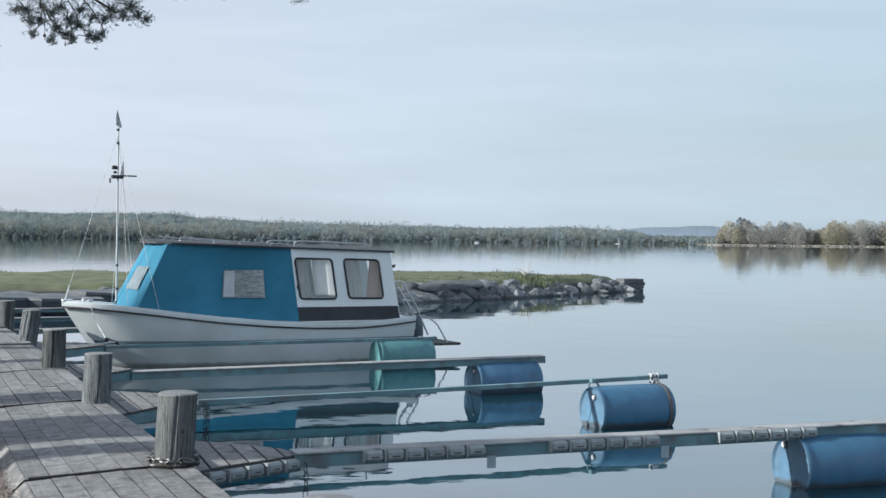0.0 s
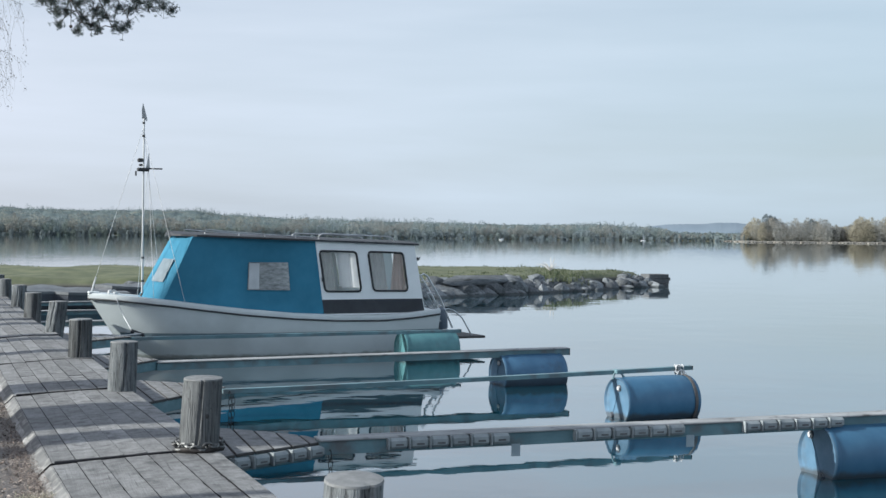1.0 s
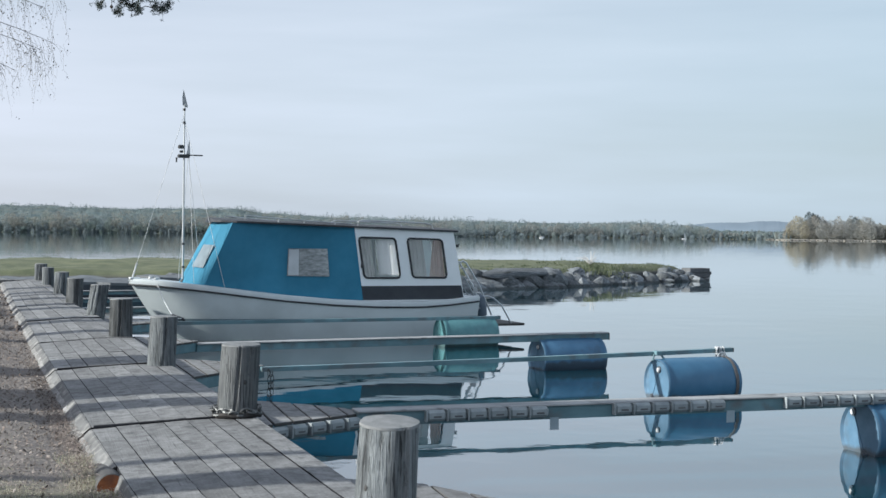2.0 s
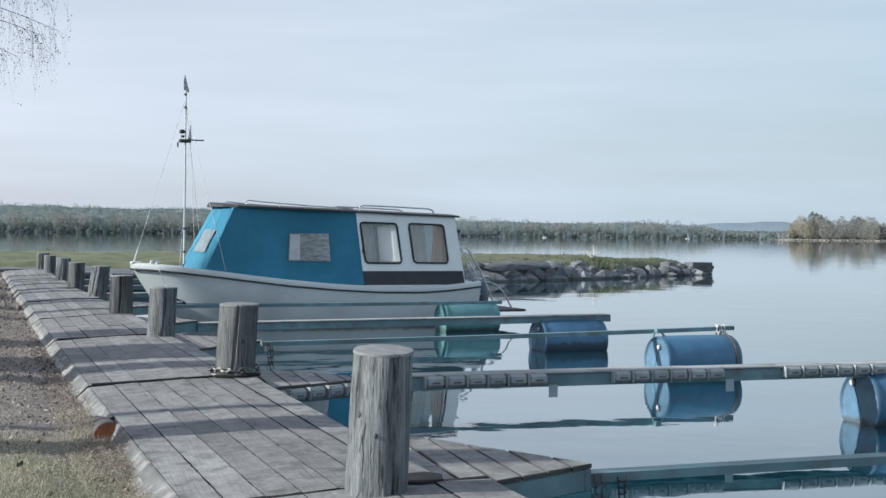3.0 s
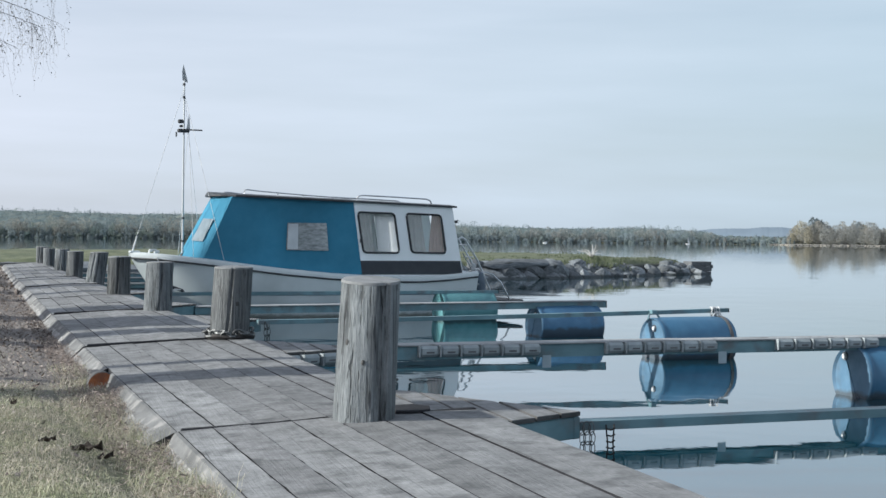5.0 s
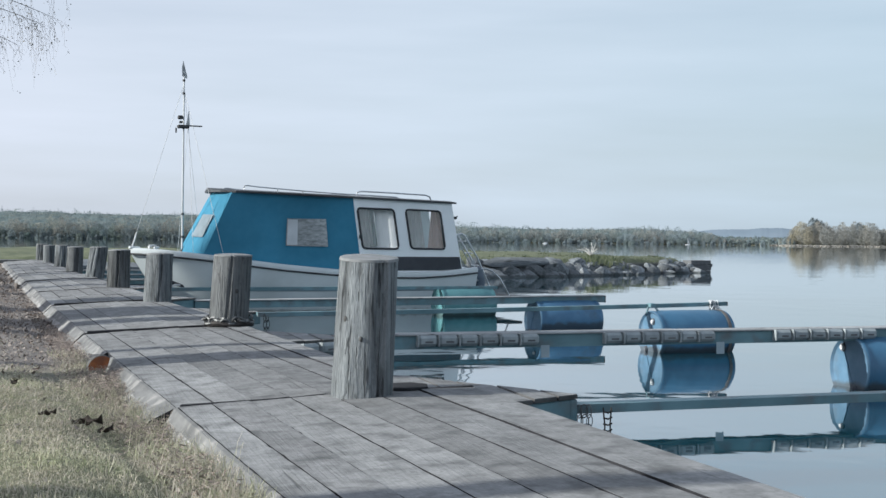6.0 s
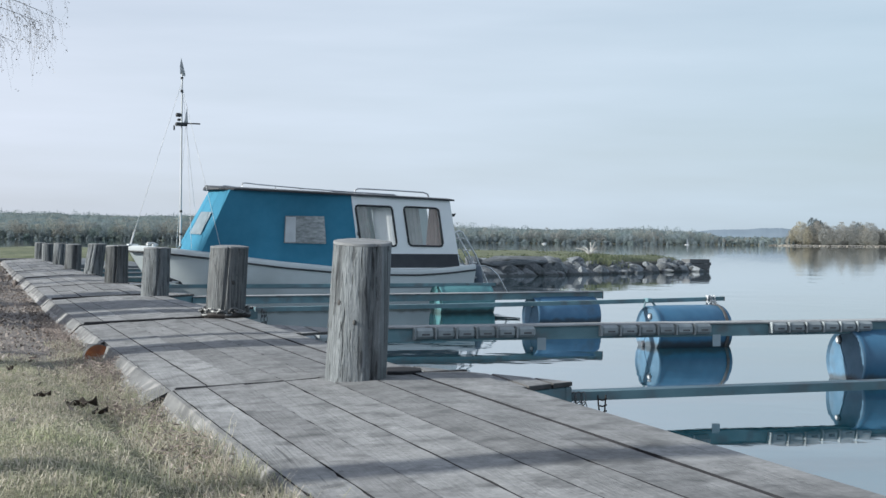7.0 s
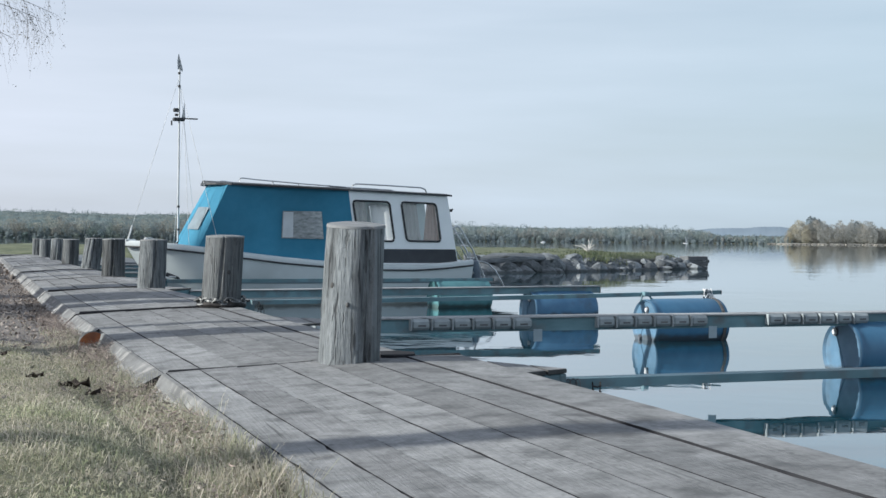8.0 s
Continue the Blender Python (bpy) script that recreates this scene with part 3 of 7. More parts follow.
def box(bm, c, s, m=None, bevel=0.0):
    before = set(bm.verts)
    mm = (m or Matrix()) @ Matrix.Translation(c) @ Matrix.Diagonal((*s, 1))
    r = bmesh.ops.create_cube(bm, size=1, matrix=mm)
    if bevel:
        edges = list({e for v in r["verts"] for e in v.link_edges})
        bmesh.ops.bevel(bm, geom=edges, offset=bevel, segments=1, affect="EDGES")
    return [v for v in bm.verts if v not in before]


def slab(bm, corners, z, thick, bevel=0.006):
    """A board from four or more outline points, its top at z (a number, or one for each corner)."""
    zs = z if isinstance(z, (list, tuple)) else [z] * len(corners)
    top = [bm.verts.new((x, y, h)) for (x, y), h in zip(corners, zs)]
    bot = [bm.verts.new((x, y, h - thick)) for (x, y), h in zip(corners, zs)]
    k = len(top)
    bm.faces.new(top)
    bm.faces.new(bot[::-1])
    for i in range(k):
        bm.faces.new((top[i], bot[i], bot[(i + 1) % k], top[(i + 1) % k]))
    bmesh.ops.recalc_face_normals(bm, faces=bm.faces[:])
    if bevel:
        es = [e for e in bm.edges if e.verts[0] in top and e.verts[1] in top]
        bmesh.ops.bevel(bm, geom=es, offset=bevel, segments=1, affect="EDGES")


def tube(bm, pts, r, segs=8, cap=True, r_end=None):
    """A round bar along points; the radius may taper to r_end."""
    pts = [Vector(p) for p in pts]
    rings = []
    up = Vector((0, 0, 1))
    for i, p in enumerate(pts):
        d = (pts[min(i + 1, len(pts) - 1)] - pts[max(i - 1, 0)]).normalized()
        a = d.cross(up if abs(d.z) < 0.95 else Vector((1, 0, 0))).normalized()
        b = d.cross(a)
        f = i / max(len(pts) - 1, 1)
        rr = r if r_end is None else r + (r_end - r) * f
        rings.append([bm.verts.new(p + rr * (math.cos(2 * math.pi * k / segs) * a + math.sin(2 * math.pi * k / segs) * b)) for k in range(segs)])
    for q, w in zip(rings, rings[1:]):
        for k in range(segs):
            bm.faces.new((q[k], q[(k + 1) % segs], w[(k + 1) % segs], w[k]))
    if cap:
        bm.faces.new(rings[0][::-1])
        bm.faces.new(rings[-1])


def lathe(bm, profile, segs=28, m=None):
    """A turned body round the x axis: profile of (x, radius)."""
    m = m or Matrix()
    rings = []
    for x, r in profile:
        if r < 1e-5:
            rings.append([bm.verts.new(m @ Vector((x, 0, 0)))])
        else:
            rings.append([bm.verts.new(m @ Vector((x, r * math.cos(2 * math.pi * k / segs), r * math.sin(2 * math.pi * k / segs)))) for k in range(segs)])
    for q, w in zip(rings, rings[1:]):
        for k in range(segs):
            k2 = (k + 1) % segs
            if len(q) == 1 and len(w) == 1:
                continue
            if len(q) == 1:
                bm.faces.new((q[0], w[k2], w[k]))
            elif len(w) == 1:
                bm.faces.new((q[k], q[k2], w[0]))
            else:
                bm.faces.new((q[k], q[k2], w[k2], w[k]))
    bmesh.ops.recalc_face_normals(bm, faces=bm.faces[:])


def torus_link(bm, m, length=0.045, width=0.03, wire=0.006):
    """One oval chain link in the xy plane of m."""
    ring = []
    for k in range(10):
        a = 2 * math.pi * k / 10
        c = Vector((length * math.cos(a), width * math.sin(a), 0))
        o = c.normalized()
        ring.append([bm.verts.new(m @ (c + wire * (math.cos(b) * o + math.sin(b) * Vector((0, 0, 1))))) for b in (0, math.pi / 2, math.pi, 3 * math.pi / 2)])
    for k in range(10):
        q, w = ring[k], ring[(k + 1) % 10]
        for j in range(4):
            bm.faces.new((q[j], q[(j + 1) % 4], w[(j + 1) % 4], w[j]))


def turn_to(a, b):
    """The pose at a whose x axis points to b."""
    a, b = Vector(a), Vector(b)
    return Matrix.Translation(a) @ (b - a).to_track_quat("X", "Z").to_matrix().to_4x4()


# ---- ground, water, distance ----
DECK_Z = 0.69
JOINT_Y = [-12.0, 0.06, 3.86, 7.5, 10.35, 13.9, 17.3, 20.7, 24.0, 27.6]
LEFT_X = [0.06, -0.562, -0.79, -0.98, -1.13, -1.3, -1.5, -1.66, -1.83, -2.0]
RIGHT_NEAR = [0.855, 0.42, 0.235, 0.02, -0.12, -0.34, -0.60, -0.76, -0.94]
RIGHT_FAR = [0.585, 0.235, 0.0, -0.14, -0.36, -0.62, -0.78, -0.96, -1.14]
POINT = [(-9.0, 38.6), (3.0, 37.4), (8.5, 35.0), (14.0, 38.5), (20.4, 42.3), (25.2, 46.0), (26.0, 47.6), (21.0, 50.0), (8.0, 49.5), (-9.0, 48.0)]
EYE0 = (-1.1, -4.7)


def polygon_distance(px, py, poly):
    """Distance to a polygon's outline, positive inside."""
    best = np.full(px.shape, 1e9)
    inside = np.zeros(px.shape, bool)
    for (ax, ay), (bx, by) in zip(poly, poly[1:] + poly[:1]):
        dx, dy = bx - ax, by - ay
        f = np.clip(((px - ax) * dx + (py - ay) * dy) / (dx * dx + dy * dy), 0, 1)
        best = np.minimum(best, np.hypot(px - ax - f * dx, py - ay - f * dy))
        cross = (ay > py) != (by > py)
        with np.errstate(divide="ignore", invalid="ignore"):
            xs = (bx - ax) * (py - ay) / (by - ay if by != ay else 1e-9) + ax
        inside ^= cross & (px < xs)
    return np.where(inside, best, -best)


def step(a, b, x):
    f = np.clip((x - a) / (b - a), 0, 1)
    return f * f * (3 - 2 * f)


HILL_AZ = [-40, -10, 0, 3, 8, 9, 12, 16, 21, 25, 28, 31, 33, 40, 60]
HILL_H = [9, 9, 8, 6.5, 8.5, 6.0, 3.5, 3.0, 1.8, 2.4, 0.5, 0.3, 0.4, 1.5, 2]


def shore_at(az):
    return np.interp(az, [-60, 0, 10, 22, 29.5, 30.6, 31.2, 45, 70, 100], [640, 640, 655, 690, 700, 690, 640, 620, 700, 900])


def land(px, py):
    """The height of the one ground sheet: bank, point of land, lake bed and far shore."""
    px, py = np.asarray(px, float), np.asarray(py, float)
    edge = np.interp(py, JOINT_Y, LEFT_X)
    edge = np.where(py > 30, np.interp(py, [30, 36, 50, 120, 400, 3000], [-2.2, -6, -9, -60, -300, -1500]), edge)
    edge = np.where(py < -12, 0.06, edge)
    d = edge - px
    h = -1.3 + 1.88 * step(-1.3, -0.05, d)
    h = h - 0.012 * step(-0.3, 0.0, d) + 0.027 * step(0.16, 0.5, d) + (0.006 * step(-0.3, 0.05, d) + 0.06 * step(0.14, 0.55, d)) * (1 - step(0.2, 2.4, py)) + 0.045 * step(-0.08, 0.02, d) * (1 - step(0.0, 0.4, d) * 0.6) * (1 - step(-1.3, -0.5, py))
    wob = 0.05 * np.sin(px * 1.7 + 0.6 * np.sin(py * 0.9)) * np.sin(py * 1.1)
    h = h + np.where(d > 0.3, 0.4 * wob, 0) + 0.25 * step(3, 25, d)
    dp = polygon_distance(px, py, POINT)
    hp = -1.3 + 1.90 * step(-1.3, 1.0, dp) + 0.25 * step(0.9, 5, dp) + np.where(dp > 0.5, 0.8 * wob, 0)
    az = np.degrees(np.arctan2(px - EYE0[0], py - EYE0[1]))
    dist = np.hypot(px - EYE0[0], py - EYE0[1])
    shore = shore_at(az)
    far = -1.3 + 2.0 * step(shore - 14, shore + 6, dist) + np.interp(az, HILL_AZ, HILL_H) * step(shore + 20, shore + 320, dist)
    far = np.where((py < -40) | (np.abs(az) > 100), -1.3, far)
    return np.maximum(np.maximum(h, hp), far)


def spread(parts):
    return np.unique(np.concatenate([np.arange(a, b, s) for a, b, s in parts]).round(4))


gx = spread([(-3000, -400, 200), (-400, -60, 20), (-60, -8, 3), (-8, -3, 0.6), (-3, 1.6, 0.12), (1.6, 8, 0.5), (8, 34, 0.8), (34, 80, 4), (80, 700, 12), (700, 3001, 150)])
gy = spread([(-600, -60, 60), (-60, -7, 4), (-7, 6, 0.14), (6, 31, 0.5), (31, 56, 0.6), (56, 120, 6), (120, 560, 25), (560, 1100, 9), (1100, 3001, 150)])
GX, GY = np.meshgrid(gx, gy)
GZ = land(GX, GY)
nx, ny = len(gx), len(gy)
idx = np.arange(nx * ny).reshape(ny, nx)
quads = np.stack([idx[:-1, :-1], idx[:-1, 1:], idx[1:, 1:], idx[1:, :-1]], -1).reshape(-1, 4)
ground = tagged(new("ground", raw("ground", np.stack([GX, GY, GZ], -1).reshape(-1, 3), quads, M_GROUND, True)),
                "lawn, leaf-strewn bank and lake shore", "ground", kind="structure")

bm = bmesh.new()
bmesh.ops.create_grid(bm, x_segments=4, y_segments=4, size=3200)
water = solo("water", bm, M_WATER, "calm mirror-like blue-grey lake water", "lake", kind="structure")

# a far wooded ridge beyond the lake's end
bm = bmesh.new()
prev = None
for i in range(241):
    a = radians(24 + i * 0.0625)
    f = i / 240
    hgt = 11 + 21 * math.sin(math.pi * min(1, f * 1.25)) ** 2 + 1.6 * math.sin(i * 0.13) + 1.1 * noise.noise(Vector((i * 0.11, 3, 1))) + 0.9 * noise.noise(Vector((i * 0.7, 3, 1)))
    pts = [(EYE0[0] + rr * math.sin(a), EYE0[1] + rr * math.cos(a), z) for rr, z in ((2750, -2), (2850, hgt), (2990, -2))]
    row = [bm.verts.new(p) for p in pts]
    if prev:
        for j in range(2):
            bm.faces.new((prev[j], row[j], row[j + 1], prev[j + 1]))
    prev = row
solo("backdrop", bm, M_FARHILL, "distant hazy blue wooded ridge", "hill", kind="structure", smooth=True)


def blob_template(seed, level=1, rough=0.35):
    b = bmesh.new()
    bmesh.ops.create_icosphere(b, subdivisions=level, radius=1)
    rr = random.Random(seed)
    off = Vector((rr.uniform(0, 99), rr.uniform(0, 99), rr.uniform(0, 99)))
    for v in b.verts:
        v.co *= 1 + rough * noise.noise(v.co * 1.9 + off) + rr.uniform(-0.13, 0.13)
    b.verts.index_update()
    vs = np.array([v.co[:] for v in b.verts])
    fs = np.array([[v.index for v in f.verts] for f in b.faces])
    b.free()
    return vs, fs


BLOBS = [blob_template(s) for s in range(6)]
CORES = [blob_template(s + 20, 1, 0.5) for s in range(6)]


class Heap:
    """Many small pieces gathered into one mesh."""
    def __init__(self):
        self.v, self.f, self.n = [], [], 0

    def add(self, vs, fs):
        self.v.append(vs)
        self.f.append(fs + self.n)
        self.n += len(vs)

    def mesh(self, name, material):
        return raw(name, np.concatenate(self.v), np.concatenate(self.f), material)


rt = np.random.default_rng(9)


def leaf_cloud(heap, c, n, size):
    """n small leaf sprays, turned every way, at the points c."""
    u = rt.normal(size=(n, 3))
    u /= np.linalg.norm(u, axis=1)[:, None]
    v = np.cross(u, rt.normal(size=(n, 3)))
    v /= np.linalg.norm(v, axis=1)[:, None]
    s = size * rt.uniform(0.6, 1.4, (n, 1))
    tri = np.stack([c - u * s, c + u * s * 0.8 + v * s * 0.5, c - u * s * 0.1 + v * s * 1.2], 1)
    heap.add(tri.reshape(-1, 3), np.arange(n * 3).reshape(-1, 3))


def leafy_tree(heap, x, y, z, h, w, n=220, size=0.30, core=0.0):
    """A broad-leaved crown: an uneven, lumpy oval of small leaf sprays round a core."""
    u = rt.normal(size=(n, 3))
    u /= np.linalg.norm(u, axis=1)[:, None]
    lumps = rt.normal(size=(9, 3))
    lumps /= np.linalg.norm(lumps, axis=1)[:, None]
    swell = np.exp((u @ lumps.T - 1) * 5).max(axis=1)
    rad = (0.72 + 0.30 * swell) * rt.uniform(0.82, 1.06, n)
    half = np.array([w, w, h * 0.50])
    mid = np.array([x, y, z + h * 0.50])
    c = mid + u * rad[:, None] * half
    # each spray lies roughly along the crown's skin
    nrm = u / half + rt.normal(size=(n, 3)) * 0.9 / w
    nrm /= np.linalg.norm(nrm, axis=1)[:, None]
    a = np.cross(nrm, rt.normal(size=(n, 3)))
    a /= np.linalg.norm(a, axis=1)[:, None]
    b = np.cross(nrm, a)
    s = size * rt.uniform(0.7, 1.5, (n, 1))
    tri = np.stack([c - a * s, c + a * s * 0.8 + b * s * 0.7, c - a * s * 0.1 - b * s * 1.1], 1)
    heap.add(tri.reshape(-1, 3), np.arange(n * 3).reshape(-1, 3))
    if core:
        vs, fs = CORES[int(rt.integers(0, 6))]
        heap.add(vs * half * core + mid, fs)


def spruce(heap, x, y, z, h, n=130, size=0.30):
    """A conical crown of short drooping sprays."""
    t = rt.random(n) ** 0.75
    t = 1 - t
    r = h * 0.17 * (1.02 - t) * rt.uniform(0.55, 1.1, n)
    a = rt.uniform(0, 6.283, n)
    leaf_cloud(heap, np.stack([x + r * np.cos(a), y + r * np.sin(a), z + h * (0.04 + 0.96 * t)], -1), n, size)


rf = random.Random(11)


def chance(i, j, k):
    f = np.sin(i * 127.1 + j * 311.7 + k * 74.7) * 43758.5453
    return f - np.floor(f)


def crowns(a, d, cell, seed):
    """Rounded tree tops on an uneven lattice: 1 at a tree's middle, falling to 0 between trees."""
    best = np.full(np.broadcast(a, d).shape, 9.0)
    i0, j0 = np.floor(a / cell), np.floor(d / cell)
    for di in (-1, 0, 1):
        for dj in (-1, 0, 1):
            i, j = i0 + di, j0 + dj
            x, y = (i + chance(i, j, seed)) * cell, (j + chance(i, j, seed + 1)) * cell
            size = 0.75 + 0.5 * chance(i, j, seed + 2)
            best = np.minimum(best, np.hypot(a - x, d - y) / (cell * size))
    return np.clip(1 - best ** 2, 0, 1)


def woodland(name, label, az_row, last, tall_at, tall_deep, cell, relief, uneven, set_back, material, counts):
    """An unbroken wood on a shore: a steep front of crowns, then roof over roof behind it, roughened with loose sprays."""
    front = [(4.5 * f ** 2.2, f) for f in np.linspace(0, 1, 15)]
    depths = [x[0] for x in front] + list(np.arange(6, 42, 1.6)) + list(np.arange(44, last, 6.0))
    level = [x[1] for x in front] + [1.0] * (len(depths) - len(front))
    AZ, DE = np.meshgrid(az_row, np.array(depths))
    LV = np.array(level)[:, None] * np.ones_like(AZ)
    across = np.radians(AZ) * 650
    tall = np.interp(DE, [0, 5, 10, 18, 50, 120], tall_deep) * np.interp(AZ, *tall_at)
    tall = tall * (1.0 - uneven * 0.8 + uneven * crowns(across, DE * 0.25, 13.0, 31) + 0.10 * np.sin(across * 0.043 + 1.3 * np.sin(DE * 0.05)) * np.sin(across * 0.017 + 0.7))
    bulge = crowns(across, LV * 6 + 40, cell * 0.7, 3) * (LV < 1) * 1.5 * np.sin(np.pi * LV)
    roof = 1.04 - relief + relief * crowns(across, DE, cell, 9) + 0.10 * crowns(across, DE, 2.3, 5)
    rad = shore_at(AZ) + set_back + DE - bulge - 1.6 * (crowns(across, DE * 0 + 7, 7.0, 21) - 0.5) * (DE < 8)
    CX, CY = EYE0[0] + rad * np.sin(np.radians(AZ)), EYE0[1] + rad * np.cos(np.radians(AZ))
    CZ = land(CX, CY) - 0.3 + tall * LV * np.where(LV > 0.5, roof, 0.9)
    ny, nx = AZ.shape
    idx = np.arange(nx * ny).reshape(ny, nx)
    quads = np.stack([idx[:-1, :-1], idx[:-1, 1:], idx[1:, 1:], idx[1:, :-1]], -1).reshape(-1, 4)
    pts = np.stack([CX, CY, CZ], -1)
    tagged(new(name, raw(name, pts.reshape(-1, 3), quads, material, True)), label, "forest", kind="stuff")
    spray = Heap()
    for r0, r1, n, s_, lift in ((1, 15, counts[0], 0.26, 0.45), (15, 38, counts[1], 0.30, 0.45), (38, ny, counts[2], 0.42, 0.6)):
        if r1 <= r0 or not n:
            continue
        p = pts[rt.integers(r0, r1, n), rt.integers(0, nx, n)]
        leaf_cloud(spray, p + rt.normal(size=(n, 3)) * np.array([0.35, 0.35, 0.12]) + np.array([0, -0.2, 1]) * rt.uniform(0, lift, (n, 1)), n, s_)
    tagged(new(name + "_leaves", spray.mesh(name + "_leaves", material)), "loose leaf sprays of the " + label.split(" along ")[0].split(" on ")[0], "forest", kind="stuff")


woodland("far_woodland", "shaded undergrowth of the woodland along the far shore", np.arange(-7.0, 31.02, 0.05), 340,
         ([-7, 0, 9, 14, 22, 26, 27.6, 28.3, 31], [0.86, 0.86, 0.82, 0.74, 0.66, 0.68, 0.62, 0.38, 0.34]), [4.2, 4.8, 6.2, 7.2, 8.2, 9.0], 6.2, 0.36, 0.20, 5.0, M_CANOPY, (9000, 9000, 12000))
woodland("headland_wood", "shaded undergrowth on a low headland", np.arange(31.15, 46.0, 0.05), 42,
         ([31.15, 31.45, 32.0, 46], [0.5, 0.8, 0.85, 0.85]), [4.6, 5.8, 7.0, 7.6, 7.8, 7.8], 6.5, 0.42, 0.35, 12.0, M_HEADCANOPY, (16000, 9000, 0))


def feathery_tree(heap, x, y, z, h, w, n, stroke=1.0):
    """A half-bare birch or aspen: rising twig sprays that thin out towards an uneven top."""
    t = rt.random(n) ** 0.85
    a = rt.uniform(0, 6.283, n)
    shape = np.sin(np.pi * np.clip(0.12 + 0.83 * t, 0, 1)) ** 0.75
    r = w * shape * np.sqrt(rt.random(n)) * (1 + 0.25 * np.sin(a * 3 + x))
    c = np.stack([x + r * np.cos(a), y + r * np.sin(a), z + h * (0.06 + 0.94 * t)], -1)
    up = np.stack([np.cos(a) * 0.35, np.sin(a) * 0.35, np.full(n, 1.0)], -1) + rt.normal(size=(n, 3)) * 0.28
    up /= np.linalg.norm(up, axis=1)[:, None]
    side = np.cross(up, rt.normal(size=(n, 3)))
    side /= np.linalg.norm(side, axis=1)[:, None]
    s = stroke * rt.uniform(0.5, 1.25, (n, 1))
    tri = np.stack([c - up * s * 0.6 - side * s * 0.16, c - up * s * 0.5 + side * s * 0.2, c + up * s * 0.6], 1)
    heap.add(tri.reshape(-1, 3), np.arange(n * 3).reshape(-1, 3))


# single trees over the undergrowth, their kinds in drifts
TREE_KINDS = ("olive_aspen", "tan_birch", "russet_birch", "grey_alder", "green_alder", "bare_birch")
near_heaps, haze_heaps = {kind: Heap() for kind in TREE_KINDS}, {kind: Heap() for kind in TREE_KINDS}
spruces = Heap()
TALL_AT = ([-7, 2, 5, 9, 14, 16.8, 18.2, 20, 21.2, 22, 24, 25, 26.2, 27.6, 28.3, 31], [1.0, 1.0, 0.97, 0.95, 0.92, 0.90, 0.83, 0.78, 0.72, 0.78, 0.78, 0.86, 0.84, 0.70, 0.46, 0.42])
for tier, (back, top, share, gap) in enumerate(((-3.6, 1.5, 0.0, 1.5), (-2.0, 2.8, 0.0, 2.4), (0.5, 5.0, 0.04, 3.2), (4, 8.4, 0.06, 3.0), (9, 9.6, 0.08, 3.2), (20, 9.9, 0.12, 3.8), (45, 10.0, 0.2, 4.2), (90, 10.8, 0.35, 4.4),
                                                (150, 11.2, 0.3, 4.6), (210, 11.4, 0.3, 4.6), (265, 11.4, 0.3, 4.4), (318, 11.0, 0.25, 1.7), (334, 11.0, 0.25, 1.6))):
    az = -7.0
    while az < 31.0:
        az += math.degrees(gap * rf.uniform(0.6, 1.4) / (660 + back))
        rad = float(shore_at(az)) - 3.0 + back + rf.uniform(-2.0, 2.5)
        x, y = EYE0[0] + rad * math.sin(radians(az)), EYE0[1] + rad * math.cos(radians(az))
        z = float(land(x, y)) - 0.4
        drift = noise.noise(Vector((az * 0.9, tier * 0.35, 4.2))) * 0.75 + 0.45 * noise.noise(Vector((az * 4.1, tier * 0.7, 9.1)))
        h = top * float(np.interp(az, *TALL_AT)) * (1 + 0.28 * noise.noise(Vector((az * 2.3, tier * 1.7, 1.0)))) * (rf.uniform(0.66, 1.14) if tier < 8 else rf.uniform(0.90, 1.03))
        if rf.random() < share + (0.45 if tier > 8 else 0.15 if tier > 6 else 0.0) + 0.35 * max(0, -drift):
            spruce(spruces, x, y, z, h * rf.uniform(0.88, 1.02), 150, 0.30)
            continue
        pick = min(3 if tier < 3 or tier > 7 else 5, max(0, int((drift + 0.55) / 1.1 * 6 + (1.3 if 3 <= tier <= 6 else 0.0) + rf.uniform(-1.3, 1.3))))
        kind = ("grey_alder", "green_alder", "olive_aspen", "bare_birch", "tan_birch", "russet_birch")[pick]
        # trees farther along the shore take the hazier colour set
        far_heaps = near_heaps if az < 11.0 + rf.uniform(-2, 2) else haze_heaps
        if rf.random() < (0.72 if tier < 6 else 1.0):
            leafy_tree(far_heaps[kind], x, y, z, h, h * rf.uniform(0.30, 0.52), 260, 0.27)
        else:
            feathery_tree(far_heaps[kind], x, y, z, h, h * rf.uniform(0.26, 0.40), 330, 0.55)
WORDS = {"olive_aspen": "olive autumn aspens", "tan_birch": "tan and yellow birches", "russet_birch": "russet-brown birches", "grey_alder": "grey-green alders",
         "green_alder": "dull green alders", "bare_birch": "pale half-bare birches"}
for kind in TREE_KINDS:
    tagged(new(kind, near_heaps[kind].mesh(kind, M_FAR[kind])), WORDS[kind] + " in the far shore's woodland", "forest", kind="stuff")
    tagged(new(kind, haze_heaps[kind].mesh(kind, M_FARHAZE[kind])), "pale " + WORDS[kind] + " along the far shore", "forest", kind="stuff")
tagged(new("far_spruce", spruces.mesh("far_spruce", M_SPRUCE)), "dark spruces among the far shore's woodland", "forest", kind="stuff")

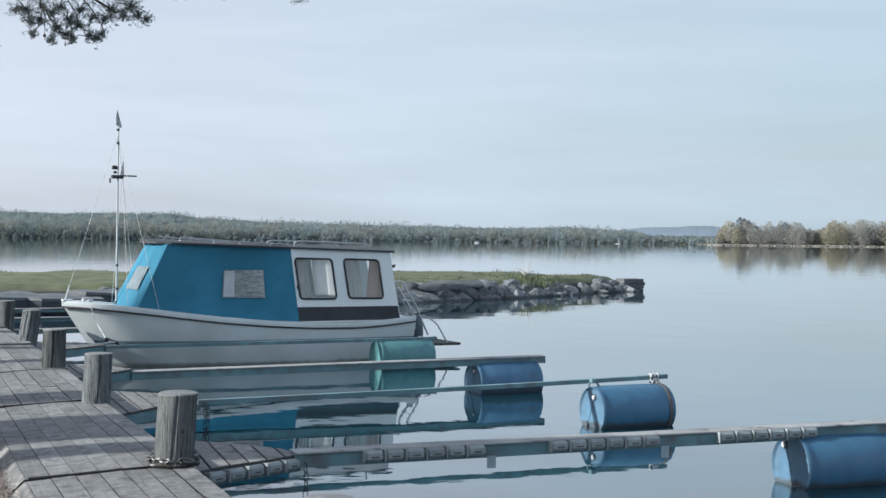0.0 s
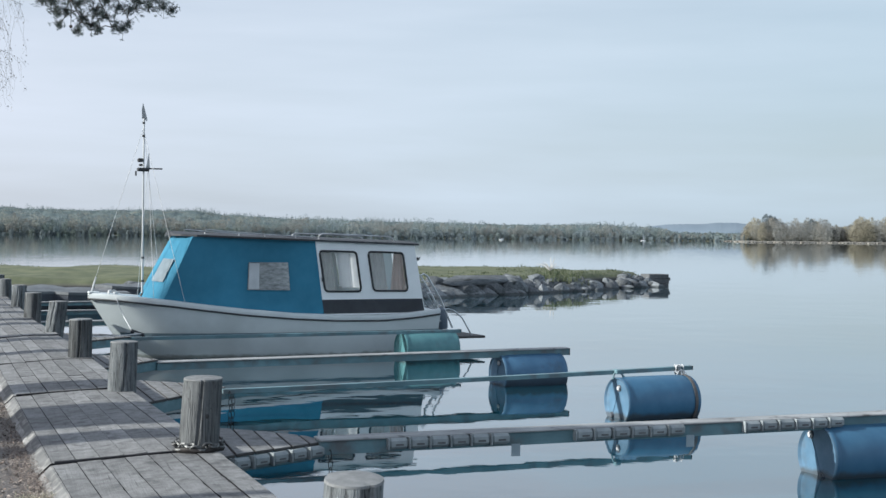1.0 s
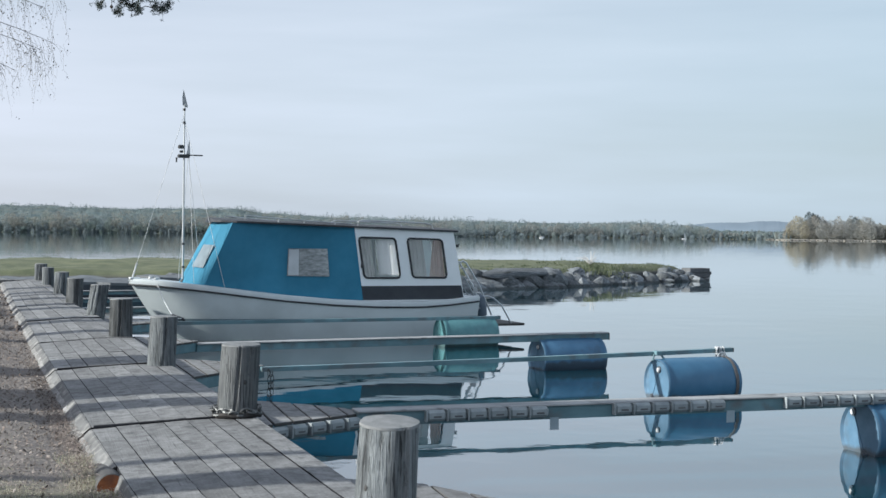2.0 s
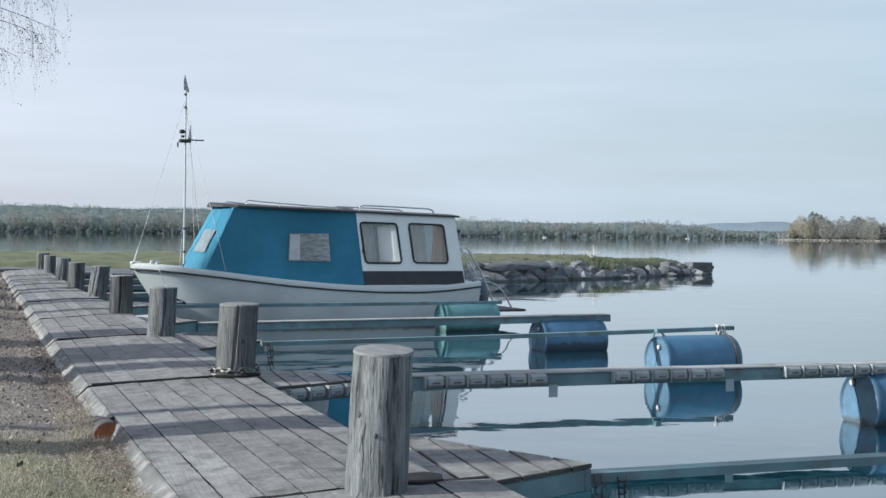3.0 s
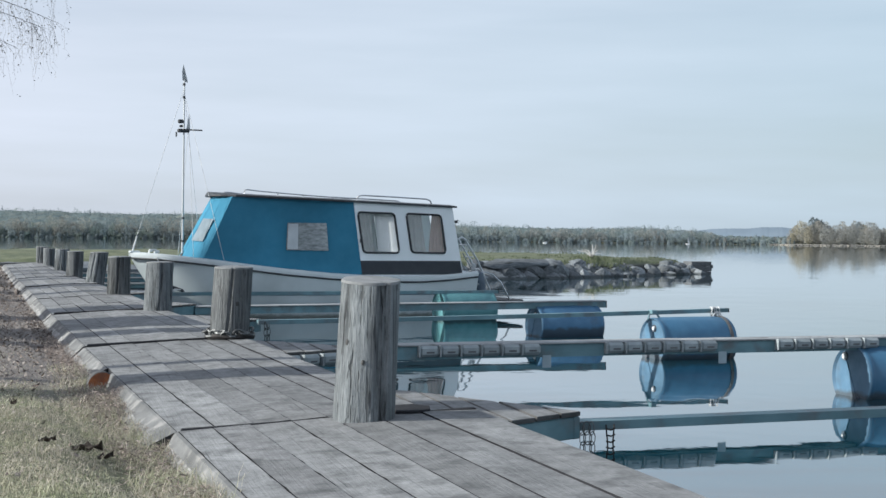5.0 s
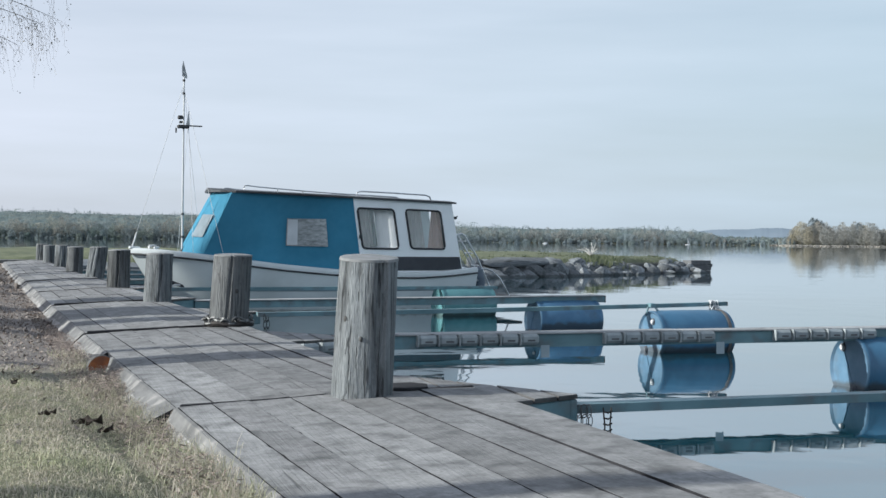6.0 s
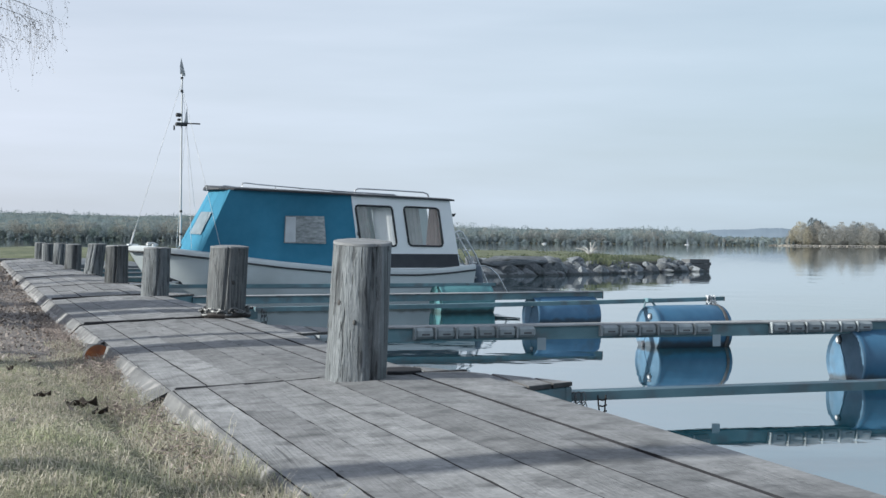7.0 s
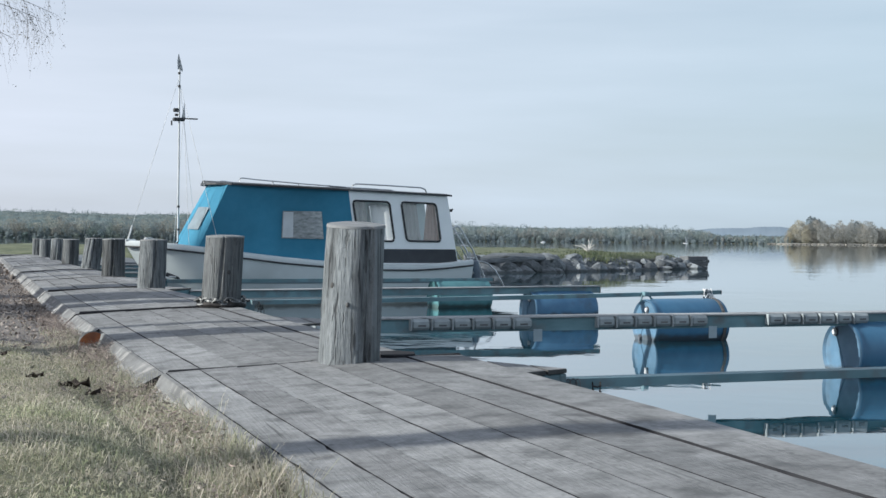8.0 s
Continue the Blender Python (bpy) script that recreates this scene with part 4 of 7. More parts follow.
# the headland's birches, aspens and pines
reeds = Heap()
head_heaps = {kind: Heap() for kind in ("yellow_birch", "grey_birch", "brown_aspen")}
for k in range(330):
    az = rf.uniform(30.9, 46) if k > 24 else rf.uniform(29.6, 31.3)
    rad = float(shore_at(az)) + rf.uniform(1, 26)
    x, y = EYE0[0] + rad * math.sin(radians(az)), EYE0[1] + rad * math.cos(radians(az))
    h = float(np.interp(az, [29.6, 31.0, 31.3, 31.6, 31.9, 32.5, 32.75, 33.3, 34.4, 34.75, 35.4, 35.8, 46], [1.2, 1.8, 7.5, 10.8, 11.4, 11.0, 8.6, 10.4, 10.0, 7.4, 7.8, 11.5, 11.5])) * rf.uniform(0.72, 1.10)
    kind = "yellow_birch" if (az < 32.1 and rf.random() < 0.75) or (35.7 < az < 37.0 and rf.random() < 0.6) or rf.random() < 0.12 else rf.choice(("grey_birch", "grey_birch", "brown_aspen"))
    if rf.random() < 0.35:
        leafy_tree(head_heaps[kind], x, y, float(land(x, y)) - 0.3, h * 0.9, h * rf.uniform(0.30, 0.44), 300, 0.25)
    feathery_tree(head_heaps[kind], x, y, float(land(x, y)) - 0.3, h, h * rf.uniform(0.26, 0.42), 520, 0.6)
for (kind, heap), mt, word in zip(head_heaps.items(), M_YELLOWTREE, ("yellowing birches", "grey half-bare birches", "brownish aspens")):
    tagged(new(kind, heap.mesh(kind, mt)), word + " on a low wooded headland", "forest", kind="stuff")
headpine = Heap()
for az, h in ((32.05, 13.0), (32.22, 12.4), (32.4, 11.6), (33.9, 10.8), (34.05, 9.8)):
    x, y = EYE0[0] + 655 * math.sin(radians(az)), EYE0[1] + 655 * math.cos(radians(az))
    leafy_tree(headpine, x, y, float(land(x, y)) + h * 0.35, h * 0.65, h * 0.17, 500, 0.26)
    feathery_tree(headpine, x, y, float(land(x, y)), h, h * 0.16, 320, 0.6)
tagged(new("headland_pine", headpine.mesh("headland_pine", M_SPRUCE)), "dark round-topped pines on the headland", "forest", kind="stuff")
for k in range(450):
    az = rf.uniform(30.4, 46)
    rad = float(shore_at(az)) - rf.uniform(1, 9)
    vs, fs = BLOBS[rf.randrange(6)]
    x, y = EYE0[0] + rad * math.sin(radians(az)), EYE0[1] + rad * math.cos(radians(az))
    s_ = rf.uniform(0.5, 1.3)
    reeds.add(vs * np.array([s_ * 1.8, s_ * 1.8, s_ * 0.5]) + np.array([x, y, 0.1]), fs)
tagged(new("reed_belt", reeds.mesh("reed_belt", M_REEDBED)), "pale dry reed belt along the far shoreline", "reeds", kind="stuff")


def polar(az, rad, z=0.0):
    return Vector((EYE0[0] + rad * math.sin(radians(az)), EYE0[1] + rad * math.cos(radians(az)), z))


def far_house(az, rad, w, h, roof, label):
    p = polar(az, rad)
    p.z = float(land(p.x, p.y)) - 0.1
    t = thing("house", label, "house", m=Matrix.Translation(p) @ pose(0, 0, 0, 0, 0, -az))
    b = bmesh.new()
    box(b, (0, 0, h / 2), (w, w * 0.7, h))
    part("wall", b, M_WHITE, t)
    b = bmesh.new()
    vs = [b.verts.new(q) for q in ((-w * 0.56, -w * 0.42, h), (w * 0.56, -w * 0.42, h), (w * 0.56, w * 0.42, h), (-w * 0.56, w * 0.42, h), (-w * 0.56, 0, h * 1.6), (w * 0.56, 0, h * 1.6))]
    for f in ((0, 1, 5, 4), (2, 3, 4, 5), (0, 4, 3), (1, 2, 5), (3, 2, 1, 0)):
        b.faces.new([vs[i] for i in f])
    part("roof", b, roof, t)


far_house(25.2, 699, 2.2, 0.9, M_REDROOF, "small white lakeside house with a brown roof")
far_house(23.8, 699, 1.8, 0.8, M_REDROOF, "small white boathouse by the far shore")
far_house(34.9, 650, 2.0, 1.3, M_REDROOF, "pale cottage half hidden among headland birches")

# a far sail boat and a far motor boat
p = polar(26.95, 650)
t = thing("sailing_boat", "far white sailing boat on the lake", "boat", m=Matrix.Translation(p) @ Matrix.Scale(0.72, 4))
b = bmesh.new()
lathe(b, [(-2, 0), (-1.2, 0.5), (0.5, 0.6), (1.6, 0.45), (2, 0)], 10)
part("hull", b, M_WHITE, t)
b = bmesh.new()
vs = [b.verts.new(q) for q in ((-0.1, 0, 0.9), (1.5, 0.1, 0.9), (0, 0, 5.0), (0.5, 0.25, 2.4))]
for f in ((0, 1, 3), (1, 2, 3), (0, 3, 2)):
    b.faces.new([vs[i] for i in f])
part("sail", b, M_WHITE, t)
p = polar(20.9, 560)
t = thing("motor_boat", "far white motor boat on the lake", "boat", m=Matrix.Translation(p))
b = bmesh.new()
lathe(b, [(-1.0, 0), (-0.75, 0.28), (0.4, 0.32), (1.0, 0.14), (1.15, 0)], 10)
part("hull", b, M_WHITE, t)
b = bmesh.new()
box(b, (0.1, 0, 0.42), (0.7, 0.5, 0.36), bevel=0.07)
part("cabin", b, M_WHITE, t)


# ---- the stone-edged point of land ----
rs = random.Random(21)
STONES = []
for k in range(7):
    b = bmesh.new()
    bmesh.ops.create_icosphere(b, subdivisions=2, radius=1)
    off = Vector((k * 13.1, k * 7.7, 3.3))
    for v in b.verts:
        v.co *= 1 + 0.42 * noise.noise(v.co * 1.0 + off) + 0.20 * noise.noise(v.co * 2.4 + off)
        v.co.z = max(v.co.z, -0.55)
    STONES.append(to_mesh("stone", b, M_STONE, True))
revet = thing("stone_bank", "rough grey boulders edging a grassy point", "stone bank", kind="structure")
edge_pts = [(2.5, 37.3), (8.5, 35.0), (14.0, 38.5), (20.4, 42.3), (24.9, 45.7)]


def along(points, s):
    for (ax, ay), (bx, by) in zip(points, points[1:]):
        n = math.hypot(bx - ax, by - ay)
        if s <= n:
            return ax + (bx - ax) * s / n, ay + (by - ay) * s / n, (bx - ax) / n, (by - ay) / n
        s -= n
    return bx, by, (bx - ax) / n, (by - ay) / n


total = sum(math.hypot(b[0] - a[0], b[1] - a[1]) for a, b in zip(edge_pts, edge_pts[1:]))
for k in range(298):
    s = rs.uniform(0, total)
    x, y, dx, dy = along(edge_pts, s)
    big = 0.52 if 8 < s < 18 else 0.33
    tier = rs.random()
    r = big * min(1.5, max(0.3, math.exp(rs.gauss(-0.15, 0.42)))) * (1.0 - 0.4 * tier)
    inset, z = -0.45 + 1.35 * tier + rs.uniform(-0.12, 0.12), 0.02 + 0.50 * tier - 0.45 * r + rs.uniform(-0.06, 0.04)
    ob = new("stone", STONES[rs.randrange(7)])
    ob.parent = revet
    ob.matrix_basis = Matrix.LocRotScale((x - dy * inset, y + dx * inset, z), Euler((rs.uniform(-0.3, 0.3), rs.uniform(-0.3, 0.3), math.atan2(dy, dx) + rs.gauss(0, 0.5))),
                                         (r * rs.uniform(1.0, 1.6), r * rs.uniform(0.75, 1.1), r * rs.uniform(0.6, 0.9)))

for x, y, z, yaw, size in ((14.9, 39.15, 0.47, 0.50, (2.0, 0.55, 0.20)), (15.1, 39.05, 0.20, 0.3, (0.75, 0.5, 0.36)), (16.3, 39.8, 0.24, 0.7, (0.85, 0.55, 0.42))):
    ob = new("stone", STONES[rs.randrange(7)])
    ob.parent = revet
    ob.matrix_basis = Matrix.LocRotScale((x, y, z), Euler((0, 0, yaw)), size)

crib = thing("timber_crib", "dark square timber crib at the point's tip", "jetty end")
b = bmesh.new()
for k in range(4):
    box(b, (25.38, 46.25, -0.22 + k * 0.21), (0.98 - 0.04 * (k % 2), 0.8, 0.20), pose(0, 0, 0), 0.02)
part("beam", b, M_CONC, crib)
b = bmesh.new()
box(b, (25.92, 46.0, 0.30), (0.09, 0.16, 0.14), bevel=0.02)
part("fender_block", b, M_CONC, crib)


def tuft(heap, rr, x, y, z, n, h, spread_r, width=0.012):
    for k in range(n):
        a, r0 = rr.uniform(0, 6.283), spread_r * rr.random() ** 0.7
        bx, by = x + r0 * math.cos(a), y + r0 * math.sin(a)
        hh, lean, la = h * rr.uniform(0.5, 1.2), rr.uniform(0.1, 0.75), rr.uniform(0, 6.283)
        ux, uy = math.cos(la), math.sin(la)
        wx, wy = -uy * width, ux * width
        vs = np.array([(bx - wx, by - wy, z), (bx + wx, by + wy, z),
                       (bx + ux * lean * hh * 0.4 - wx * 0.7, by + uy * lean * hh * 0.4 - wy * 0.7, z + hh * 0.62),
                       (bx + ux * lean * hh * 0.4 + wx * 0.7, by + uy * lean * hh * 0.4 + wy * 0.7, z + hh * 0.62),
                       (bx + ux * lean * hh, by + uy * lean * hh, z + hh * (1.0 - 0.35 * lean))])
        heap.add(vs, np.array([(0, 1, 3), (0, 3, 2), (2, 3, 4)]))


sedge = Heap()
for k in range(330):
    s = rs.uniform(0, total)
    x, y, dx, dy = along(edge_pts, s)
    q = rs.uniform(0.6, 3.0)
    px, py = x - dy * q, y + dx * q
    tuft(sedge, rs, px, py, float(land(px, py)) - 0.02, 9, rs.uniform(0.04, 0.11), 0.18, 0.014)
for k in range(18):
    x, y, dx, dy = along(edge_pts, 19.2 + rs.gauss(0, 0.7))
    q = rs.uniform(-0.2, 0.8)
    px, py = x - dy * q, y + dx * q
    tuft(sedge, rs, px, py, 0.32 + rs.uniform(-0.15, 0.15), 16, 0.30, 0.3, 0.012)
for k in range(22):
    x, y, dx, dy = along(edge_pts, rs.uniform(18.5, 20.6))
    q = rs.uniform(0.0, 1.3)
    px, py = x - dy * q, y + dx * q
    tuft(sedge, rs, px, py, max(0.15, float(land(px, py))) - 0.03, 15, rs.uniform(0.10, 0.24), 0.22, 0.022)
tagged(new("sedge", sedge.mesh("sedge", M_REED)), "tufts of yellow-green sedge along the stony edge", "grass", kind="stuff")
weeds = Heap()
for k in range(620):
    px, py = rs.uniform(-4, 25), rs.uniform(44, 51)
    if polygon_distance(np.array([px]), np.array([py]), POINT)[0] < 0.4:
        continue
    tuft(weeds, rs, px, py, float(land(px, py)) - 0.02, 7, rs.uniform(0.03, 0.11) * (2.2 if rs.random() < 0.04 else 1), 0.25, 0.016)
for sx, sy, sh in ((-6.6, 47.2, 0.42), (-5.6, 47.3, 0.3), (-4.6, 47.4, 0.34), (14.6, 49.2, 0.5), (15.1, 49.2, 0.36), (17.4, 49.3, 0.28)):
    for k in range(7):
        tuft(weeds, rs, sx + rs.gauss(0, 0.22), sy + rs.gauss(0, 0.15), float(land(sx, sy)) - 0.02, 14, sh, 0.16, 0.014)
tagged(new("rough_grass", weeds.mesh("rough_grass", M_REED)), "rough grass and weeds on the point's far side", "grass", kind="stuff")

b = bmesh.new()
base = Vector((20.0, 45.0, float(land(20.0, 45.0)) + 0.02))
for a, e, n in ((0.2, 0.3, 0.45), (1.1, 1.0, 0.55), (2.0, 0.7, 0.45), (2.4, 0.4, 0.6), (3.4, 0.55, 0.5), (4.2, 0.25, 0.55), (5.2, 0.7, 0.4), (5.7, 1.2, 0.5)):
    tip = base + Vector((math.cos(a) * math.cos(e), math.sin(a) * math.cos(e), math.sin(e))) * n * 1.1
    mid = base.lerp(tip, 0.5) + Vector((0.05, 0.02, 0.08))
    tube(b, (base, mid, tip), 0.024, 6, r_end=0.009)
solo("driftwood", b, M_DRIFT, "bleached tangle of driftwood branches on the grass", "driftwood", smooth=True)

# ---- boardwalk ----
CROSS_FALL = 0.04
walkway = thing("boardwalk", "weathered grey plank boardwalk curving along the bank", "boardwalk", kind="structure")
rd = random.Random(5)


def ragged(c, h, from_y):
    """A plank's outline and heights with chipped long edges beyond from_y; c runs left and right at the near end, then right and left at the far end."""
    out, zs = [c[0], c[1]], [h[0], h[1]]
    for (a, za), (e, ze), inward in (((c[1], h[1]), (c[2], h[2]), -1), ((c[3], h[3]), (c[0], h[0]), 1)):
        side = []
        for y in np.arange(max(from_y, c[0][1] + 0.1), c[2][1] - 0.06, 0.055):
            f = (y - a[1]) / (e[1] - a[1])
            chip = max(0.0, noise.noise(Vector((a[0] * 9, y * 5.5, inward))) - 0.05) * 0.006 + max(0.0, noise.noise(Vector((a[0] * 5, y * 17, 3 + inward))) - 0.3) * 0.014
            side.append(((a[0] + (e[0] - a[0]) * f + inward * chip, y), za + (ze - za) * f))
        if inward > 0:
            side.reverse()
            out, zs = out + [c[2], c[3]], zs + [h[2], h[3]]
        out, zs = out + [p for p, _ in side], zs + [z for _, z in side]
    return out, zs


WIDE_CUTS = (0.0, 0.108, 0.228, 0.363, 0.497, 0.632, 0.80, 1.0)
for k in range(len(JOINT_Y) - 1):
    y0, y1 = JOINT_Y[k] + 0.022, JOINT_Y[k + 1] - 0.022
    l0, l1, r0, r1 = LEFT_X[k], LEFT_X[k + 1], RIGHT_NEAR[k], RIGHT_FAR[k]
    n = 7 if k == 0 else max(5, round((r0 - l0 + r1 - l1) / 2 / 0.145))
    z0, z1 = DECK_Z + rd.uniform(-0.006, 0.006), DECK_Z + rd.uniform(-0.006, 0.006)
    skew = 0.07
    for i in range(n):
        fa, fb = (WIDE_CUTS[i], WIDE_CUTS[i + 1]) if k == 0 else (i / n, (i + 1) / n)
        g = rd.choice((0.0014, 0.0018, 0.0022, 0.0027)) * (1.3 if k == 0 else 1.15)
        lo = [0.0, 1.0] if k != 3 else [0.0, 0.42 + 0.1 * (i % 2), 1.0]
        for s0, s1 in zip(lo, lo[1:]):
            xa0, xa1 = l0 + (r0 - l0) * fa + g, l1 + (r1 - l1) * fa + g
            xb0, xb1 = l0 + (r0 - l0) * fb - g, l1 + (r1 - l1) * fb - g
            e0, e1 = y0 + (y1 - y0) * s0 + (0.006 if s0 else 0), y0 + (y1 - y0) * s1 - (0.006 if s1 < 1 else 0)
            pa0, pb0 = xa0 + (xa1 - xa0) * s0, xb0 + (xb1 - xb0) * s0
            pa1, pb1 = xa0 + (xa1 - xa0) * s1, xb0 + (xb1 - xb0) * s1
            jz = rd.uniform(-0.003, 0.003)
            b = bmesh.new()
            za, zb = z0 + (z1 - z0) * s0 + jz, z0 + (z1 - z0) * s1 + jz
            da, db = -CROSS_FALL * max(0, 1 - fa * 1.6), -CROSS_FALL * max(0, 1 - fb * 1.6)
            h = [za + da, za + db + rd.uniform(-0.002, 0.002), zb + db, zb + da]
            sk0, sk1 = skew * fa, skew * fb
            slab(b, *ragged([(pa0, e0 + sk0), (pb0, e0 + sk1), (pb1, e1 + sk1 + rd.uniform(-0.006, 0.004)), (pa1, e1 + sk0)], h, -3.4 if k < 2 else 90.0), 0.042, 0)
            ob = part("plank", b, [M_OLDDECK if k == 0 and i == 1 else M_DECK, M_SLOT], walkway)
            # near-black sides and undersides keep the gaps dark where sun reaches in
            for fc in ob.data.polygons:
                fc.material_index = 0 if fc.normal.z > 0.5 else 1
    # the sloping edge board beside the lawn
    for f0, f1 in ([(0.0, 0.572), (0.64, 1.0)] if k == 1 else [(0.0, 1.0)]):
        b = bmesh.new()
        rows = []
        m = 14
        for j in range(m + 1):
            f = f0 + (f1 - f0) * j / m
            x, y, z = l0 + (l1 - l0) * f, y0 + (y1 - y0) * f, z0 + (z1 - z0) * f - CROSS_FALL
            wob = 0.013 * noise.noise(Vector((x * 3, y * 2.2, 1.5))) + 0.011 * noise.noise(Vector((x, y * 9, 4.5)))
            wide = 0.14 - 0.10 * f / 0.572 if k == 1 and f < 0.6 else 0.05 + 0.005 * max(0, (f - 0.8) / 0.2) if k == 0 else 0.085
            prof = ((0.0, 0.0), (-0.012, -0.004), (-0.62 * wide + wob * 0.5, -0.044 + wob * 0.6), (-wide + wob, -0.074 + wob), (-wide - 0.012 + wob * 2, -0.14), (-0.04, -0.15), (-0.01, -0.04))
            rows.append([b.verts.new((x + px - 0.0006, y + (-px * 0.25 if j == 0 else 0), z + pz)) for px, pz in prof])
        for q, w in zip(rows, rows[1:]):
            for j in range(7):
                b.faces.new((q[j], w[j], w[(j + 1) % 7], q[(j + 1) % 7])).material_index = 1 if j in (2, 3) else 0
        # end faces are near-black too
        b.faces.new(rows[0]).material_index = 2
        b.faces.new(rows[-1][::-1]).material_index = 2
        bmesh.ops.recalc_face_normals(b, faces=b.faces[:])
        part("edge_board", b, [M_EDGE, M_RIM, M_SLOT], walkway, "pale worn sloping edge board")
    # joist at each end and the fascia over the water
    b = bmesh.new()
    for yy, fr, fl in ((y0 + 0.12, r0, l0), (y1 - 0.12 + skew * 0.5, r1, l1)):
        slab(b, ((fl + 0.02, yy - 0.06), (fr - 0.03, yy - 0.06 + skew), (fr - 0.03, yy + 0.06 + skew), (fl + 0.02, yy + 0.06)), DECK_Z - 0.11, 0.14, 0)
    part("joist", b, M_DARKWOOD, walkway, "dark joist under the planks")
    b = bmesh.new()
    ye = y1 + 0.022
    proud = (0.010, 0.018, 0.013)[k] if k < 3 else 0.010
    slab(b, ((l1 + 0.012, ye - 0.017), (r1, ye - 0.017 + skew), (r1, ye + 0.017 + skew), (l1 + 0.012, ye + 0.017)), [DECK_Z - CROSS_FALL + proud, DECK_Z + proud, DECK_Z + proud, DECK_Z - CROSS_FALL + proud], 0.10, 0.004)
    part("joint_strip", b, M_SLOT, walkway, "raised black strip along the joint between sections")
    b = bmesh.new()
    slab(b, ((r0 - 0.06, y0 + skew), (r0 - 0.015, y0 + skew), (r1 - 0.015, y1 + skew), (r1 - 0.06, y1 + skew)), DECK_Z - 0.05, 0.40, 0.004)
    part("fascia_board", b, M_DARKWOOD, walkway, "dark fascia board over the water")
# the strip of packed edge beyond the last planks
b = bmesh.new()
slab(b, ((-2.6, 27.66), (-1.1, 27.66), (-1.2, 27.95), (-2.6, 27.95)), DECK_Z + 0.01, 0.08)
part("end_board", b, M_DECK, walkway)


def post(cx, cy, r, top_z, lean, tilt, label, material, split=0.22, knots=()):
    """A mooring post: a split, weathered log with a sawn top."""
    t = thing("mooring_post", label, "mooring post", "mooring posts along the boardwalk")
    seg, lev = 72, 16
    z0, rr = -0.9, random.Random(int(cy * 100))
    off = Vector((cx * 3, cy * 5, 0))
    cracks = [4.75 + rr.uniform(-0.45, 0.35)] + [rr.uniform(0, 6.28) for _ in range(6)]
    b = bmesh.new()
    rings = []
    for j in range(lev + 1):
        f = j / lev
        z = DECK_Z - 0.2 + (top_z - DECK_Z + 0.2) * f if j else z0
        ring = []
        for k in range(seg):
            a = 2 * math.pi * k / seg
            q = r * (1.05 - 0.06 * f) * (1 + 0.045 * noise.noise(Vector((math.cos(a) * 1.6, math.sin(a) * 1.6, z * 0.7)) + off)
                                         + 0.03 * noise.noise(Vector((math.cos(a) * 7, math.sin(a) * 7, z * 1.3)) + off))
            for c in cracks:
                d = abs((a - c - 0.15 * math.sin(z * 3 + c) + math.pi) % (2 * math.pi) - math.pi)
                q -= r * (split if c == cracks[0] else split * 0.5) * max(0, 1 - d / 0.095)
            h = z - DECK_Z
            zz = z + (tilt[0] * math.cos(a) + tilt[1] * math.sin(a)) * r * (1 if j == lev else 0)
            ring.append(b.verts.new((cx + lean[0] * h + q * math.cos(a), cy + lean[1] * h + q * math.sin(a), zz)))
        rings.append(ring)
    for q, w in zip(rings, rings[1:]):
        for k in range(seg):
            b.faces.new((q[k], q[(k + 1) % seg], w[(k + 1) % seg], w[k]))
    b.faces.new(rings[0][::-1])
    part("log", b, material, t, smooth=True)
    for a, f, s in knots:
        b = bmesh.new()
        h = f * (top_z - DECK_Z)
        at = Vector((cx + lean[0] * h + r * 0.965 * math.cos(a), cy + lean[1] * h + r * 0.965 * math.sin(a), DECK_Z + h))
        m = Matrix.LocRotScale(at, Euler((0, 0, a)), (0.010, s * 0.72, s))
        bmesh.ops.create_icosphere(b, subdivisions=2, radius=1.0, matrix=m)
        part("knot", b, M_DARKWOOD, t, "dark weathered knot", smooth=True)
    b = bmesh.new()
    h = top_z - DECK_Z
    mid = b.verts.new((cx + lean[0] * h, cy + lean[1] * h, top_z + 0.012))
    rim = []
    for f, up in ((1.02, -0.004), (1.0, 0.006), (0.6, 0.012)):
        rim.append([b.verts.new((cx + lean[0] * h + (v.co.x - cx - lean[0] * h) * f, cy + lean[1] * h + (v.co.y - cy - lean[1] * h) * f,
                                 top_z + (v.co.z - top_z) * f + up)) for v in rings_co(cx, cy, r, top_z, lean, tilt, off, cracks, seg)])
    for q, w in zip(rim, rim[1:]):
        for k in range(seg):
            b.faces.new((q[k], q[(k + 1) % seg], w[(k + 1) % seg], w[k]))
    for k in range(seg):
        b.faces.new((rim[-1][k], rim[-1][(k + 1) % seg], mid))
    part("sawn_top", b, M_POSTTOP, t, "pale grey sawn top", smooth=True)
    return t


class Spot:
    def __init__(self, x, y, z):
        self.co = Vector((x, y, z))


